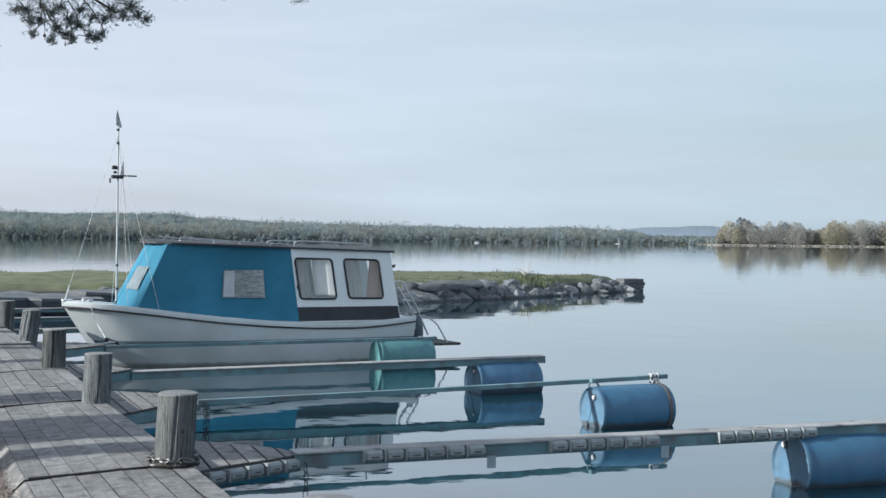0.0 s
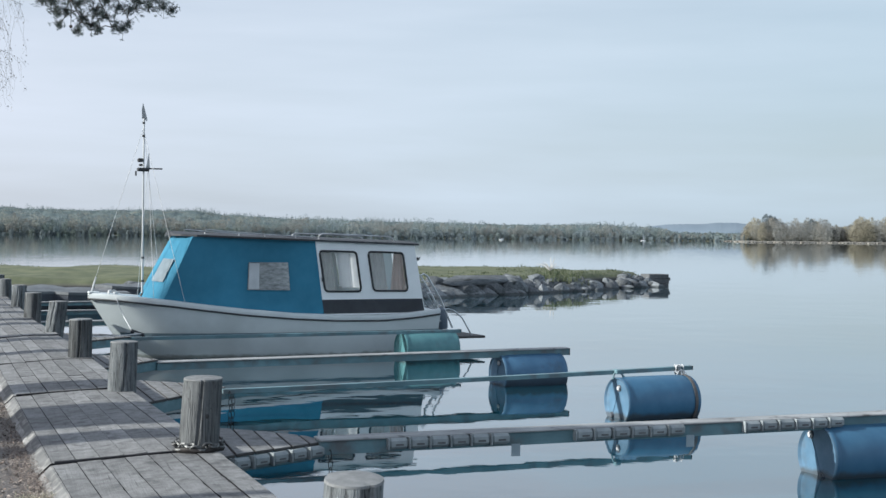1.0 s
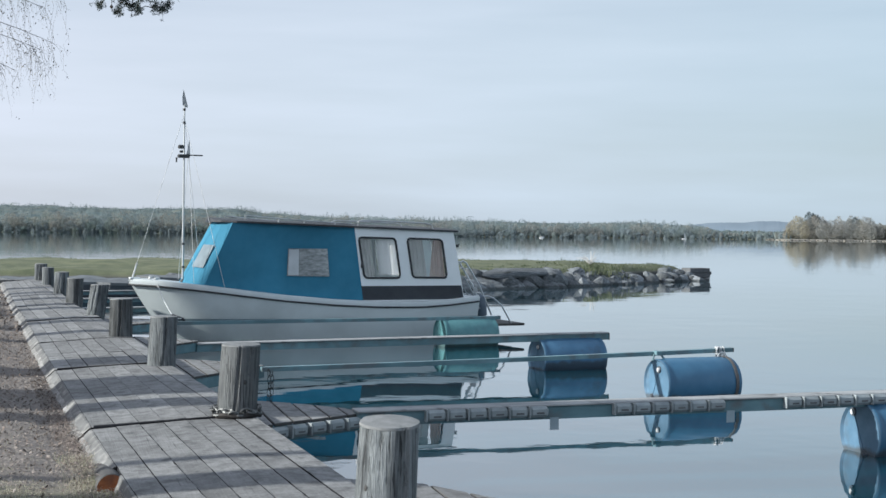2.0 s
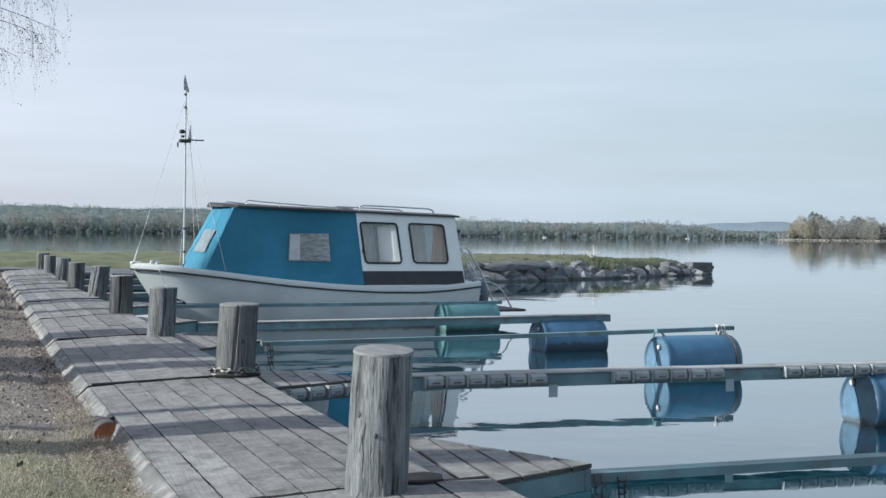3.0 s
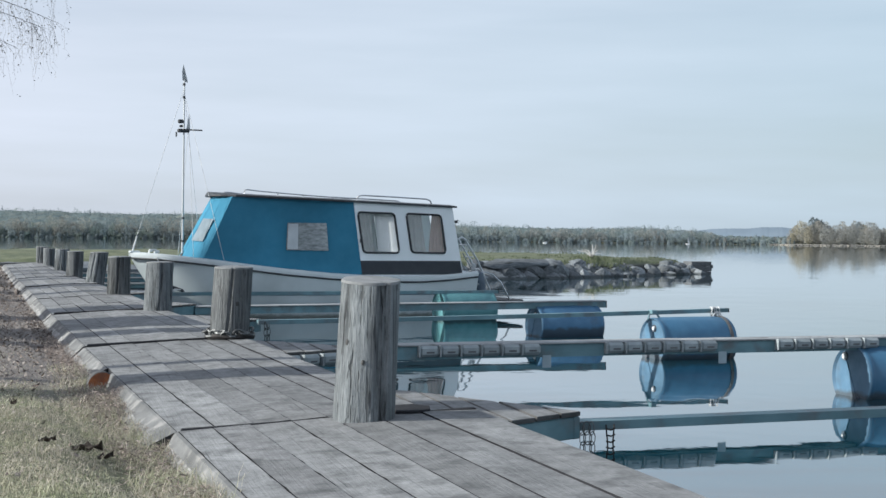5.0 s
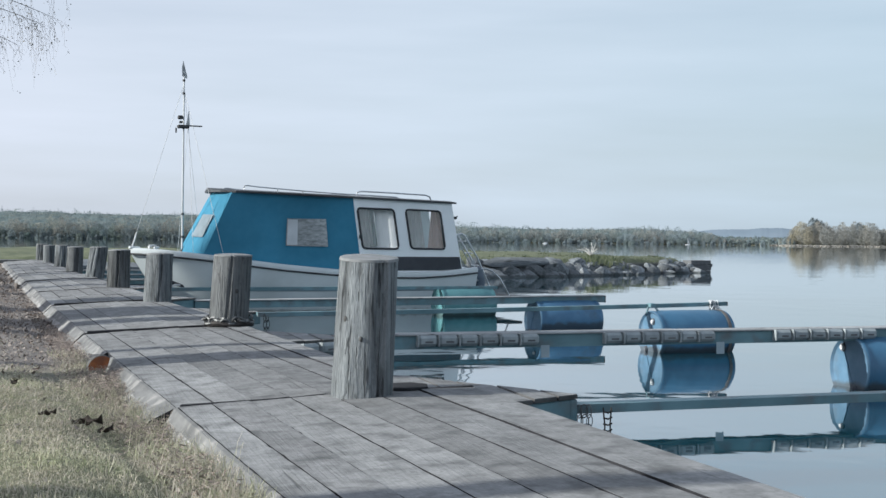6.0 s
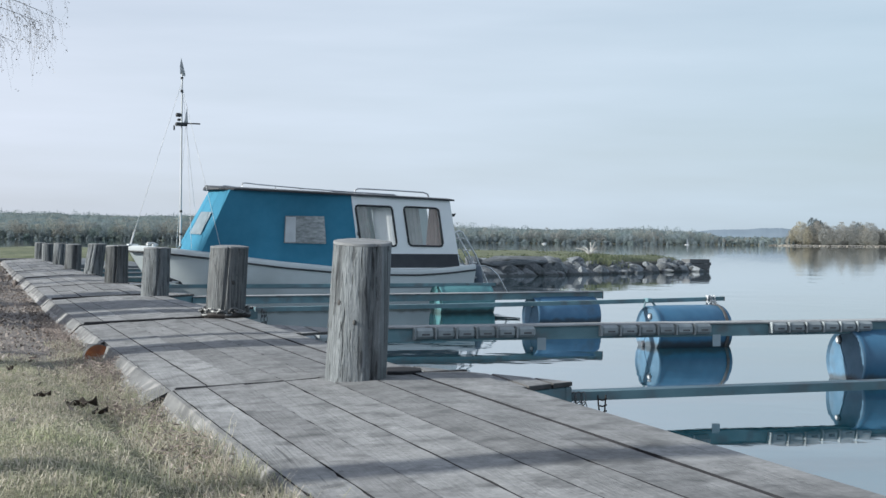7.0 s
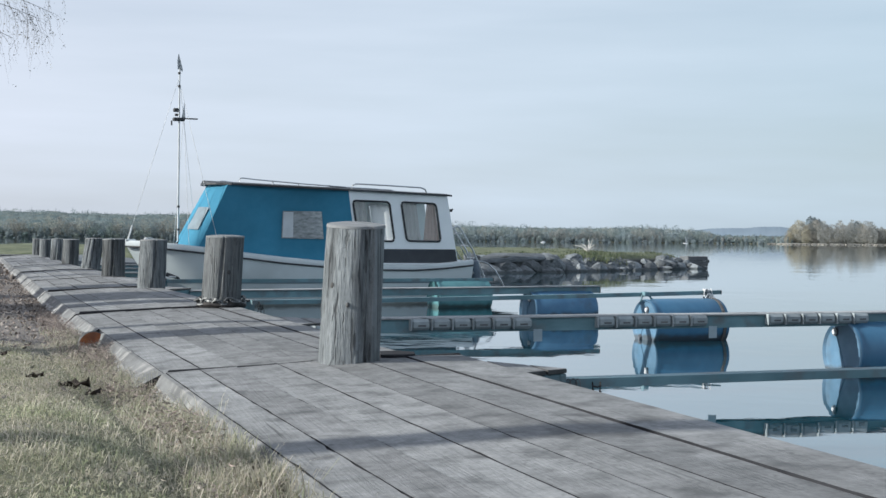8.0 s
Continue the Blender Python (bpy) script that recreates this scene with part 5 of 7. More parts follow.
def rings_co(cx, cy, r, top_z, lean, tilt, off, cracks, seg):
    """The outline of a post's sawn top."""
    out = []
    h = top_z - DECK_Z
    for k in range(seg):
        a = 2 * math.pi * k / seg
        q = r * 0.99 * (1 + 0.045 * noise.noise(Vector((math.cos(a) * 1.6, math.sin(a) * 1.6, top_z * 0.7)) + off))
        for c in cracks:
            d = abs((a - c - 0.15 * math.sin(top_z * 3 + c) + math.pi) % (2 * math.pi) - math.pi)
            q -= r * (0.12 if c == cracks[0] else 0.05) * max(0, 1 - d / 0.095)
        out.append(Spot(cx + lean[0] * h + q * math.cos(a), cy + lean[1] * h + q * math.sin(a), top_z + (tilt[0] * math.cos(a) + tilt[1] * math.sin(a)) * r))
    return out


POSTS = [(0.110, 0.0, 0.111, 1.195, (0.06, 0.06), (0.0, 0.09)), (0.125, 3.97, 0.124, 1.15, (0.06, 0.0), (0.0, 0.03)),
         (-0.070, 7.42, 0.122, 1.112, (0.05, 0.05), (0.0, 0.0)), (-0.259, 10.63, 0.125, 1.111, (0.02, 0), (0.02, 0.0)),
         (-0.393, 14.57, 0.125, 1.109, (0.14, 0), (0.0, 0.0)), (-0.616, 17.85, 0.13, 1.083, (0.04, 0), (0.0, 0.02)),
         (-0.796, 21.0, 0.13, 1.083, (0.05, 0), (0.0, 0.0)), (-1.016, 25.0, 0.125, 1.055, (0.0, 0), (0.0, 0.0)), (-1.17, 27.6, 0.14, 1.065, (0.0, 0), (0.0, 0.0))]
for k, p in enumerate(POSTS):
    post(*p, "weathered split-log mooring post" + (" with a chain round its foot" if k == 1 else " beside the boardwalk planks"),
         M_OLDPOST if k in (1, 3, 5) else M_POST, 0.12 if k == 1 else 0.22,
         (((3.75, 0.56, 0.016), (4.35, 0.42, 0.011)), ((4.9, 0.5, 0.020),))[k] if k < 2 else ())

# chain wound round the second post's foot
chain = thing("chain", "heavy galvanised chain wound round a post's foot", "chain")
for k in range(24):
    a = 2 * math.pi * k / 24
    b = bmesh.new()
    rr = 0.148 + 0.008 * math.sin(k * 2.3)
    m = Matrix.Translation((0.125 + rr * math.cos(a), 3.97 + rr * math.sin(a), DECK_Z + 0.035 + 0.012 * math.sin(k * 1.7))) @ pose(0, 0, 0, 90 * (k % 2) + 20, 0, math.degrees(a) + 90)
    torus_link(b, m, 0.032, 0.021, 0.0075)
    part("link", b, M_CHAIN, chain)
b = bmesh.new()
tube(b, [(0.125 + 0.155 * math.cos(a), 3.97 + 0.155 * math.sin(a), DECK_Z + 0.014 + 0.006 * math.sin(5 * a)) for a in np.linspace(3.4, 6.6, 14)], 0.017, 6)
solo("mooring_rope", b, M_RUST, "dark tarred rope lying round a post's foot", "rope", smooth=True)

# a loose board by the first post
b = bmesh.new()
slab(b, ((0.25, 0.07), (0.30, 0.055), (0.355, 0.075), (0.395, 0.10), (0.42, 0.20), (0.37, 0.27), (0.29, 0.25)), DECK_Z + 0.012, 0.009, 0.002)
solo("loose_board", b, M_SLOT, "short dark board lying beside a post", "board")
# the log whose sawn end shows under the edge board
b = bmesh.new()
lathe(b, [(0, 0.0), (0.0, 0.072), (0.006, 0.077), (0.8, 0.072), (0.8, 0)], 24, turn_to((-0.745, 2.22, 0.580), (-0.76, 3.1, 0.52)))
ob = solo("support_log", b, [M_DARKWOOD, M_LOGEND], "log with an orange freshly sawn end under the boards", "log", smooth=True)
for f in ob.data.polygons:
    if abs(f.normal.dot(Vector((0.054, -0.998, 0.03)))) > 0.8:
        f.material_index = 1

# ---- booms, landing platforms and drums ----
def finger(outline, z, cut_dir, label):
    """A low triangular landing platform of planks on a teal frame."""
    t = thing("landing_platform", label, "landing platform", "platforms at the foot of the booms")
    poly = [Vector((x, y, 0)) for x, y in outline]
    d = Vector((cut_dir[0], cut_dir[1], 0)).normalized()
    nrm = Vector((d.y, -d.x, 0))
    lo, hi = min(p.dot(nrm) for p in poly), max(p.dot(nrm) for p in poly)
    w = 0.155
    s = lo
    while s < hi - 0.02:
        b = bmesh.new()
        vs = [b.verts.new(p) for p in poly]
        b.faces.new(vs)
        bmesh.ops.bisect_plane(b, geom=b.verts[:] + b.edges[:] + b.faces[:], plane_co=nrm * (s + 0.006), plane_no=-nrm, clear_outer=True)
        bmesh.ops.bisect_plane(b, geom=b.verts[:] + b.edges[:] + b.faces[:], plane_co=nrm * (min(s + w, hi) - 0.006), plane_no=nrm, clear_outer=True)
        cs = [v.co.copy() for f in b.faces for v in f.verts]
        b.free()
        if len(cs) >= 3:
            b = bmesh.new()
            slab(b, [(c.x, c.y) for c in cs], z + rd.uniform(-0.003, 0.003), 0.022, 0.004)
            ob = part("plank", b, [M_DECK, M_DARKWOOD], t)
            # dark sides draw the shadow line below the platform's rim
            for fc in ob.data.polygons:
                fc.material_index = 0 if fc.normal.z > 0.9 else 1
        s += w
    for a, c in zip(poly[:-1], poly[1:]):
        b = bmesh.new()
        m = turn_to((a.x, a.y, z - 0.079), (c.x, c.y, z - 0.079))
        box(b, ((c - a).length / 2, 0.03, 0), ((c - a).length, 0.05, 0.11), m, 0.006)
        part("frame_beam", b, M_TEALBEAM, t, "faded teal steel frame")
    return t


finger([(0.30, 0.78), (0.84, 1.0), (1.54, 1.36), (1.36, 1.68), (0.94, 2.4), (0.36, 2.78)], 0.50, (0.03, 1), "low plank landing platform on a teal frame")
finger([(0.12, 4.62), (0.46, 4.80), (1.29, 5.29), (1.20, 5.60), (0.94, 5.90), (0.62, 6.14), (0.08, 6.35)], 0.50, (0.02, 1), "low plank landing platform with rubber fenders")
finger([(-0.02, 7.75), (0.18, 7.92), (1.12, 9.05), (0.84, 9.46), (0.28, 9.90), (-0.1, 10.0)], 0.50, (-0.04, 1), "low plank landing platform on a teal frame")
finger([(-0.16, 11.0), (0.0, 11.2), (0.78, 12.2), (0.5, 12.7), (-0.2, 13.2)], 0.50, (-0.06, 1), "low plank landing platform on a teal frame")
finger([(-0.34, 15.0), (0.0, 15.2), (0.8, 15.95), (0.4, 16.6), (-0.4, 17.0)], 0.50, (-0.06, 1), "low plank landing platform on a teal frame")


def fender(b, b2, x, y, z, m):
    box(b, (x, y, z), (0.163, 0.06, 0.088), m, 0.022)
    box(b, (x - 0.084, y - 0.004, z), (0.012, 0.066, 0.094), m, 0.003)
    # flat dark plate on the face in place of a cut slot
    box(b2, (x + 0.005, y - 0.0295, z - 0.008), (0.065, 0.004, 0.014), m)


def boom(a, c, high, wide, plank, label, fenders=(), tags=(), sag=0.0):
    """A mooring boom from a to c (its top line)."""
    t = thing("mooring_boom", label, "mooring boom", "booms between the berths")
    a, c = Vector(a), Vector(c)
    n = (c - a).length
    m = turn_to(a, c)
    b = bmesh.new()
    steps = 10
    rows = []
    for i in range(steps + 1):
        x = n * i / steps
        dz = -sag * 4 * (i / steps) * (1 - i / steps)
        tw = 0.02 * math.sin(i * 1.3 + a.y)
        rows.append([b.verts.new(m @ Vector((x, yy + tw * zz, zz + dz))) for yy, zz in ((-wide / 2, -high), (wide / 2, -high), (wide / 2, -plank), (-wide / 2, -plank))])
    for q, w in zip(rows, rows[1:]):
        for j in range(4):
            b.faces.new((q[j], q[(j + 1) % 4], w[(j + 1) % 4], w[j]))
    b.faces.new(rows[0][::-1])
    b.faces.new(rows[-1])
    bmesh.ops.recalc_face_normals(b, faces=b.faces[:])
    part("beam", b, M_TEALBEAM, t, "faded teal painted beam")
    if plank > 0.012:
        k = max(1, round(n / 2.4))
        for i in range(k):
            b = bmesh.new()
            l0, l1 = n * i / k, n * (i + 1) / k - 0.006
            dz = -sag * 4 * ((i + 0.5) / k) * (1 - (i + 0.5) / k)
            deep = wide * 1.35 + 0.04
            box(b, ((l0 + l1) / 2, deep / 2 - wide * 0.675, -plank / 2 + dz + rd.uniform(-0.002, 0.002)), (l1 - l0, deep, plank), m, 0.005)
            part("top_plank", b, M_BEAMTOP, t, "grey weathered top plank")
        # dark timber behind and below, added to darken the boom's reflection
        b = bmesh.new()
        box(b, (n / 2, wide * 0.675 + 0.01, -high * 0.5 - plank * 0.5), (n - 0.02, 0.05, high - plank), m, 0.005)
        part("rear_beam", b, M_DARKWOOD, t, "dark beam behind the painted one")
        for i in range(max(3, round(n / 0.6))):
            b = bmesh.new()
            box(b, (0.2 + i * 0.6, 0.05, -high + 0.006), (0.5, wide + 0.04, 0.012), m)
            part("bottom_board", b, M_DARKWOOD, t)
    for f0, cnt in fenders:
        for i in range(cnt):
            b, b2 = bmesh.new(), bmesh.new()
            fender(b, b2, f0 + i * 0.172, -wide * 0.675 - 0.0, -high * 0.45, m)
            f = part("fender_block", b, M_FENDER, t, "grey rubber fender block")
            part("slot", b2, M_FENDERSLOT, f)
    for x in tags:
        b = bmesh.new()
        box(b, (x, -wide * 0.5 - 0.012, -high - 0.035), (0.075, 0.006, 0.10), m)
        part("tag", b, M_WHITETAG, t, "pale plastic tag")
    b = bmesh.new()
    box(b, (n + 0.006, 0, -high * 0.55), (0.012, wide * 1.1, high * 0.95), m, 0.003)
    part("end_plate", b, M_DARKWOOD, t, "dark end plate")
    return t, m, n


def hanging_chain(x, y, z, n, label="rusty chain hanging to the water", pitch=0.066, flat=False, metal=M_RUST):
    t = thing("hanging_chain", label, "chain")
    for k in range(n):
        b = bmesh.new()
        torus_link(b, Matrix.Translation((x + 0.006 * math.sin(k), y, z - pitch * k)) @ pose(0, 0, 0, 0, 90, 78 if flat else 90 * (k % 2) + 20), pitch * 0.68, 0.02, 0.0042 if metal is M_RUST else 0.0032)
        part("link", b, metal, t)


def drum(cx, cy, cz, yaw, body, label, length=0.98, r=0.29, strap=False, bungs=((0.165, -0.03), (-0.165, 0.12))):
    """A closed plastic drum lying in the water."""
    t = thing("float_drum", label, "drum", "float drums under the booms", m=pose(cx, cy, cz, 0, 0, yaw))
    h = length / 2
    b = bmesh.new()
    lathe(b, [(-h + 0.022, 0.0), (-h + 0.022, r - 0.035), (-h + 0.008, r - 0.022), (-h, r - 0.014), (-h + 0.015, r - 0.004), (-h + 0.05, r - 0.006), (-h + 0.07, r - 0.014),
              (-h + 0.12, r), (-0.14, r + 0.0015), (0.14, r + 0.0015), (h - 0.12, r), (h - 0.07, r - 0.014), (h - 0.05, r - 0.006),
              (h - 0.015, r - 0.004), (h, r - 0.014), (h - 0.01, r - 0.022), (h - 0.035, r - 0.035), (h - 0.035, 0.0)], 44)
    ob = part("body", b, [body, body if body is M_DRUMTEAL else M_DRUMLIT], t, smooth=True)
    # the end facing the sun takes the paler lit copy
    for f in ob.data.polygons:
        f.material_index = 1 if f.center.x < -h + 0.03 else 0
    for z, yy in () if body is M_DRUMTEAL else bungs:
        b = bmesh.new()
        lathe(b, [(-0.012, 0), (-0.012, 0.022), (0.006, 0.027), (0.02, 0.027)], 16, Matrix.Translation((-h + 0.010, yy, z)))
        g = part("bung", b, M_BUNG if z > 0 else M_BAND, t, "white screw bung" if z > 0 else "black screw bung", smooth=True)
        b = bmesh.new()
        lathe(b, [(0.0, 0.030), (-0.004, 0.038), (0.012, 0.042)], 16, Matrix.Translation((-h + 0.012, yy, z)))
        part("bung_ring", b, M_BAND, g)
    b = bmesh.new()
    (z0, y0), (z1, y1) = bungs
    lean = math.degrees(math.atan2(y0 - y1, z0 - z1))
    box(b, (-h + 0.018, 0.0, 0.0), (0.006, 0.007, math.hypot(y0 - y1, z0 - z1) - 0.09), pose(0, (y0 + y1) / 2, (z0 + z1) / 2, -lean), 0.002)
    part("moulding_ridge", b, body if body is M_DRUMTEAL else M_DRUMLIT, t)
    if strap:
        b = bmesh.new()
        lathe(b, [(h - 0.09, r + 0.002), (h - 0.09, r + 0.007), (h - 0.05, r + 0.006), (h - 0.05, r + 0.001)], 40)
        part("strap", b, M_STRAP, t, "worn brown webbing strap", smooth=True)
    return t


boom((1.46, 1.44, 0.455), (7.2, 1.80, 0.46), 0.056, 0.11, 0.010, "narrow teal mooring boom")
boom((1.22, 5.27, 0.525), (6.95, 5.42, 0.54), 0.12, 0.13, 0.016, "broad teal boom topped with grey planks and lined with fenders",
     fenders=((0.62, 6), (2.22, 6), (3.82, 6)), tags=(1.62, 3.22))
boom((1.05, 8.86, 0.505), (6.74, 9.44, 0.568), 0.052, 0.08, 0.006, "thin grey-teal mooring boom tied to a drum", sag=0.01)
boom((0.75, 12.2, 0.47), (6.62, 12.82, 0.50), 0.105, 0.13, 0.016, "teal mooring boom topped with a grey plank")
boom((0.78, 15.95, 0.50), (6.3, 16.62, 0.50), 0.062, 0.11, 0.010, "thin teal mooring boom beside the moored boat")
# fenders along the second platform's front
pf = thing("fender_row", "row of grey rubber fender blocks on a platform edge", "fender")
m = turn_to((0.46, 4.80, 0.44), (1.29, 5.29, 0.44))
for i in range(5):
    b, b2 = bmesh.new(), bmesh.new()
    fender(b, b2, 0.09 + i * 0.185, -0.03, -0.005, m)
    f = part("fender_block", b, M_FENDER, pf)
    part("slot", b2, M_FENDERSLOT, f)

drum(6.14, 9.24, 0.185, 5, M_DRUM, "scuffed blue plastic float drum strapped under a boom", strap=True)
drum(6.0, 12.76, 0.145, 5, M_DRUMOLD, "stained blue plastic float drum low in the water under a boom")
drum(6.26, 5.42, 0.17, 2, M_DRUM, "large blue plastic float drum under a fendered boom", bungs=((0.18, 0.11), (-0.18, -0.06)))
drum(5.72, 16.60, 0.18, 7, M_DRUMTEAL, "turquoise plastic float drum under a plank boom")
for cx in (1.70,):
    t = thing("hanging_chain", "black ladder chain hanging from a boom to the water", "chain")
    for dx in (-0.018, 0.018):
        b = bmesh.new()
        tube(b, [(cx + dx + 0.004 * math.sin(k * 1.3 + dx * 90), 1.365 + 0.003 * math.cos(k), 0.43 - 0.042 * k) for k in range(13)], 0.0042, 5)
        part("strand", b, M_RUST, t)
    for k in range(14):
        b = bmesh.new()
        z = 0.41 - 0.031 * k
        tube(b, [(cx - 0.024, 1.362, z), (cx, 1.355, z - 0.006), (cx + 0.024, 1.362, z + 0.002)], 0.0044, 5)
        part("rung", b, M_RUST, t)
for dx, dy, n in ((0.0, 0.0, 8), (0.028, 0.004, 6), (0.05, -0.004, 9)):
    hanging_chain(1.545 + dx, 1.362 + dy, 0.415, n, "grey steel chain hanging beside a boom to the water", 0.05, n == 6, M_CHAIN)
hanging_chain(1.12, 8.80, 0.44, 7)
hanging_chain(1.16, 8.86, 0.44, 6)
hanging_chain(1.30, 5.20, 0.40, 5)
# brackets and lashings that hold the drum under its thin boom
hanger = thing("drum_hanger", "grey steel bracket clamping a drum under a boom", "bracket")
for dx in (-0.075, 0.085):
    b = bmesh.new()
    tube(b, ((5.70, 9.28, 0.535), (5.70 + dx * 0.6, 9.27, 0.505), (5.70 + dx, 9.24, 0.445)), 0.013, 6)
    part("strut", b, M_TEALBEAM, hanger)
b = bmesh.new()
box(b, (5.70, 9.285, 0.53), (0.07, 0.12, 0.05), bevel=0.008)
part("clamp", b, M_TEALBEAM, hanger)
lash = thing("lashing", "knotted pale rope tying a drum to its boom", "rope")
rl = random.Random(8)
for k in range(7):
    b = bmesh.new()
    x0, a0 = 6.56 + rl.uniform(-0.05, 0.06), rl.uniform(-0.5, 0.5)
    tube(b, [(x0 + 0.028 * math.cos(a) * (1 + a0), 9.40 + 0.062 * math.cos(a + a0), 0.525 + 0.055 * math.sin(a)) for a in np.linspace(0, 6.283, 13)], 0.0065, 6)
    part("turn", b, M_ROPE, lash, smooth=True)
for x1, z1 in ((6.49, 0.455), (6.63, 0.47), (6.585, 0.43)):
    b = bmesh.new()
    tube(b, ((6.56, 9.345, 0.53), ((6.56 + x1) / 2, 9.33, (0.53 + z1) / 2 + 0.012), (x1, 9.325, z1)), 0.006, 6)
    part("rope_end", b, M_ROPE, lash, smooth=True)

# further berths
for y, x1 in ((19.6, 5.0), (22.9, 5.2), (26.2, 5.2)):
    x0 = float(np.interp(y, JOINT_Y, LEFT_X)) + 1.0
    boom((x0, y, 0.50), (x1 + x0, y + 0.9, 0.50), 0.09, 0.13, 0.025, "teal and grey boom of a further berth")
    finger([(x0 - 0.45, y - 1.0), (x0 + 0.12, y - 0.1), (x0 - 0.2, y + 0.5), (x0 - 0.5, y + 0.7)], 0.49, (-0.3, 1), "small plank platform at a further berth")


def covered_boat(x, y, yaw, n, label):
    """A low rowing boat under a dark tarpaulin."""
    t = thing("rowing_boat", label, "boat", "covered boats by the point", m=pose(x, y, 0, 0, 0, yaw))
    b = bmesh.new()
    c = bmesh.new()
    rows, tops = [], []
    for i in range(15):
        f = i / 14
        w = 0.75 * (math.sin(math.pi * min(1, f * 1.35 + 0.12) ** 0.9) ** 0.6 if f < 0.6 else 1.0 - 0.10 * (f - 0.6))
        w = max(w, 0.02) if f > 0.01 else 0.02
        u = n * f
        sh = 0.42 + 0.16 * (1 - f) ** 2
        rows.append([b.verts.new((u, v * w, z)) for v, z in ((-1, sh), (-0.85, 0.1), (-0.4, -0.12), (0.4, -0.12), (0.85, 0.1), (1, sh))])
        ridge = sh + 0.16 * math.sin(math.pi * f) + 0.03 * math.sin(i * 1.9)
        tops.append([c.verts.new((u, v * w * 1.03, z)) for v, z in ((-1, sh - 0.06), (-1, sh + 0.012), (-0.5, (sh + ridge) / 2), (0, ridge), (0.5, (sh + ridge) / 2), (1, sh + 0.012), (1, sh - 0.06))])
    for src, bb in ((rows, b), (tops, c)):
        for q, w in zip(src, src[1:]):
            for j in range(len(q) - 1):
                bb.faces.new((q[j], q[j + 1], w[j + 1], w[j]))
        bb.faces.new(src[-1])
    part("hull", b, M_BAND, t, smooth=True)
    part("tarpaulin", c, M_TARP, t, "dark slate tarpaulin cover", smooth=True)


covered_boat(-2.4, 32.6, 4, 4.6, "small rowing boat under a dark slate tarpaulin")
covered_boat(1.4, 34.0, 8, 5.0, "long rowing boat under a grey tarpaulin")


# ---- the moored cabin boat (u: from the mast aft, v: across, z: up) ----
BOAT = pose(1.1, 18.0, 0, 0, 0, math.degrees(math.atan(0.12)))
boat = thing("cabin_boat", "white motor boat with a blue canvas canopy, moored between booms", "boat", m=BOAT)
SU = [-0.86, -0.70, -0.45, -0.10, 0.35, 0.9, 1.6, 2.4, 3.2, 4.0, 4.6, 4.95, 5.16]
SB = [0.015, 0.17, 0.37, 0.58, 0.76, 0.89, 0.97, 1.01, 1.02, 1.01, 0.97, 0.93, 0.90]
SZ = [1.05, 1.045, 1.03, 0.995, 0.945, 0.875, 0.79, 0.72, 0.675, 0.665, 0.70, 0.735, 0.755]
WU = [-0.12, -0.05, 0.08, 0.28, 0.58, 1.0, 1.65, 2.42, 3.2, 4.0, 4.58, 4.9, 5.08]
WB = [0.0, 0.06, 0.16, 0.30, 0.48, 0.65, 0.80, 0.88, 0.90, 0.89, 0.84, 0.80, 0.77]


def hull_point(i, f):
    """Station i, f from the waterline (0) to the sheer (1)."""
    g = f ** 0.85
    flare = f + 0.16 * math.sin(math.pi * f)
    return (WU[i] + (SU[i] - WU[i]) * g, WB[i] + (SB[i] - WB[i]) * min(1.0, flare), SZ[i] * f)


def at_sheer(u, table):
    return float(np.interp(u, SU, table))


b = bmesh.new()
LEV = [0.0, 0.12, 0.25, 0.4, 0.55, 0.7, 0.82, 0.92, 1.0]
sides = {}
for side in (-1, 1):
    rows = []
    for i in range(len(SU)):
        pts = [hull_point(i, f) for f in LEV]
        keel = (WU[i] + (0.25 if i < 3 else 0), 0.0, -0.32 + (0.2 if i == 0 else 0))
        bilge = (WU[i] + 0.08 * (i < 4), WB[i] * 0.72, -0.18)
        rows.append([b.verts.new((p[0], side * p[1], p[2])) for p in [keel, bilge] + pts])
    for q, w in zip(rows, rows[1:]):
        for j in range(len(q) - 1):
            b.faces.new((q[j], w[j], w[j + 1], q[j + 1]))
    sides[side] = rows
for j in range(len(LEV) + 1):
    b.faces.new((sides[-1][-1][j], sides[-1][-1][j + 1], sides[1][-1][j + 1], sides[1][-1][j]))
bmesh.ops.remove_doubles(b, verts=b.verts[:], dist=0.004)
bmesh.ops.recalc_face_normals(b, faces=b.faces[:])
part("hull", b, M_HULL, boat, "white gelcoat hull, dulled near the water", smooth=True)

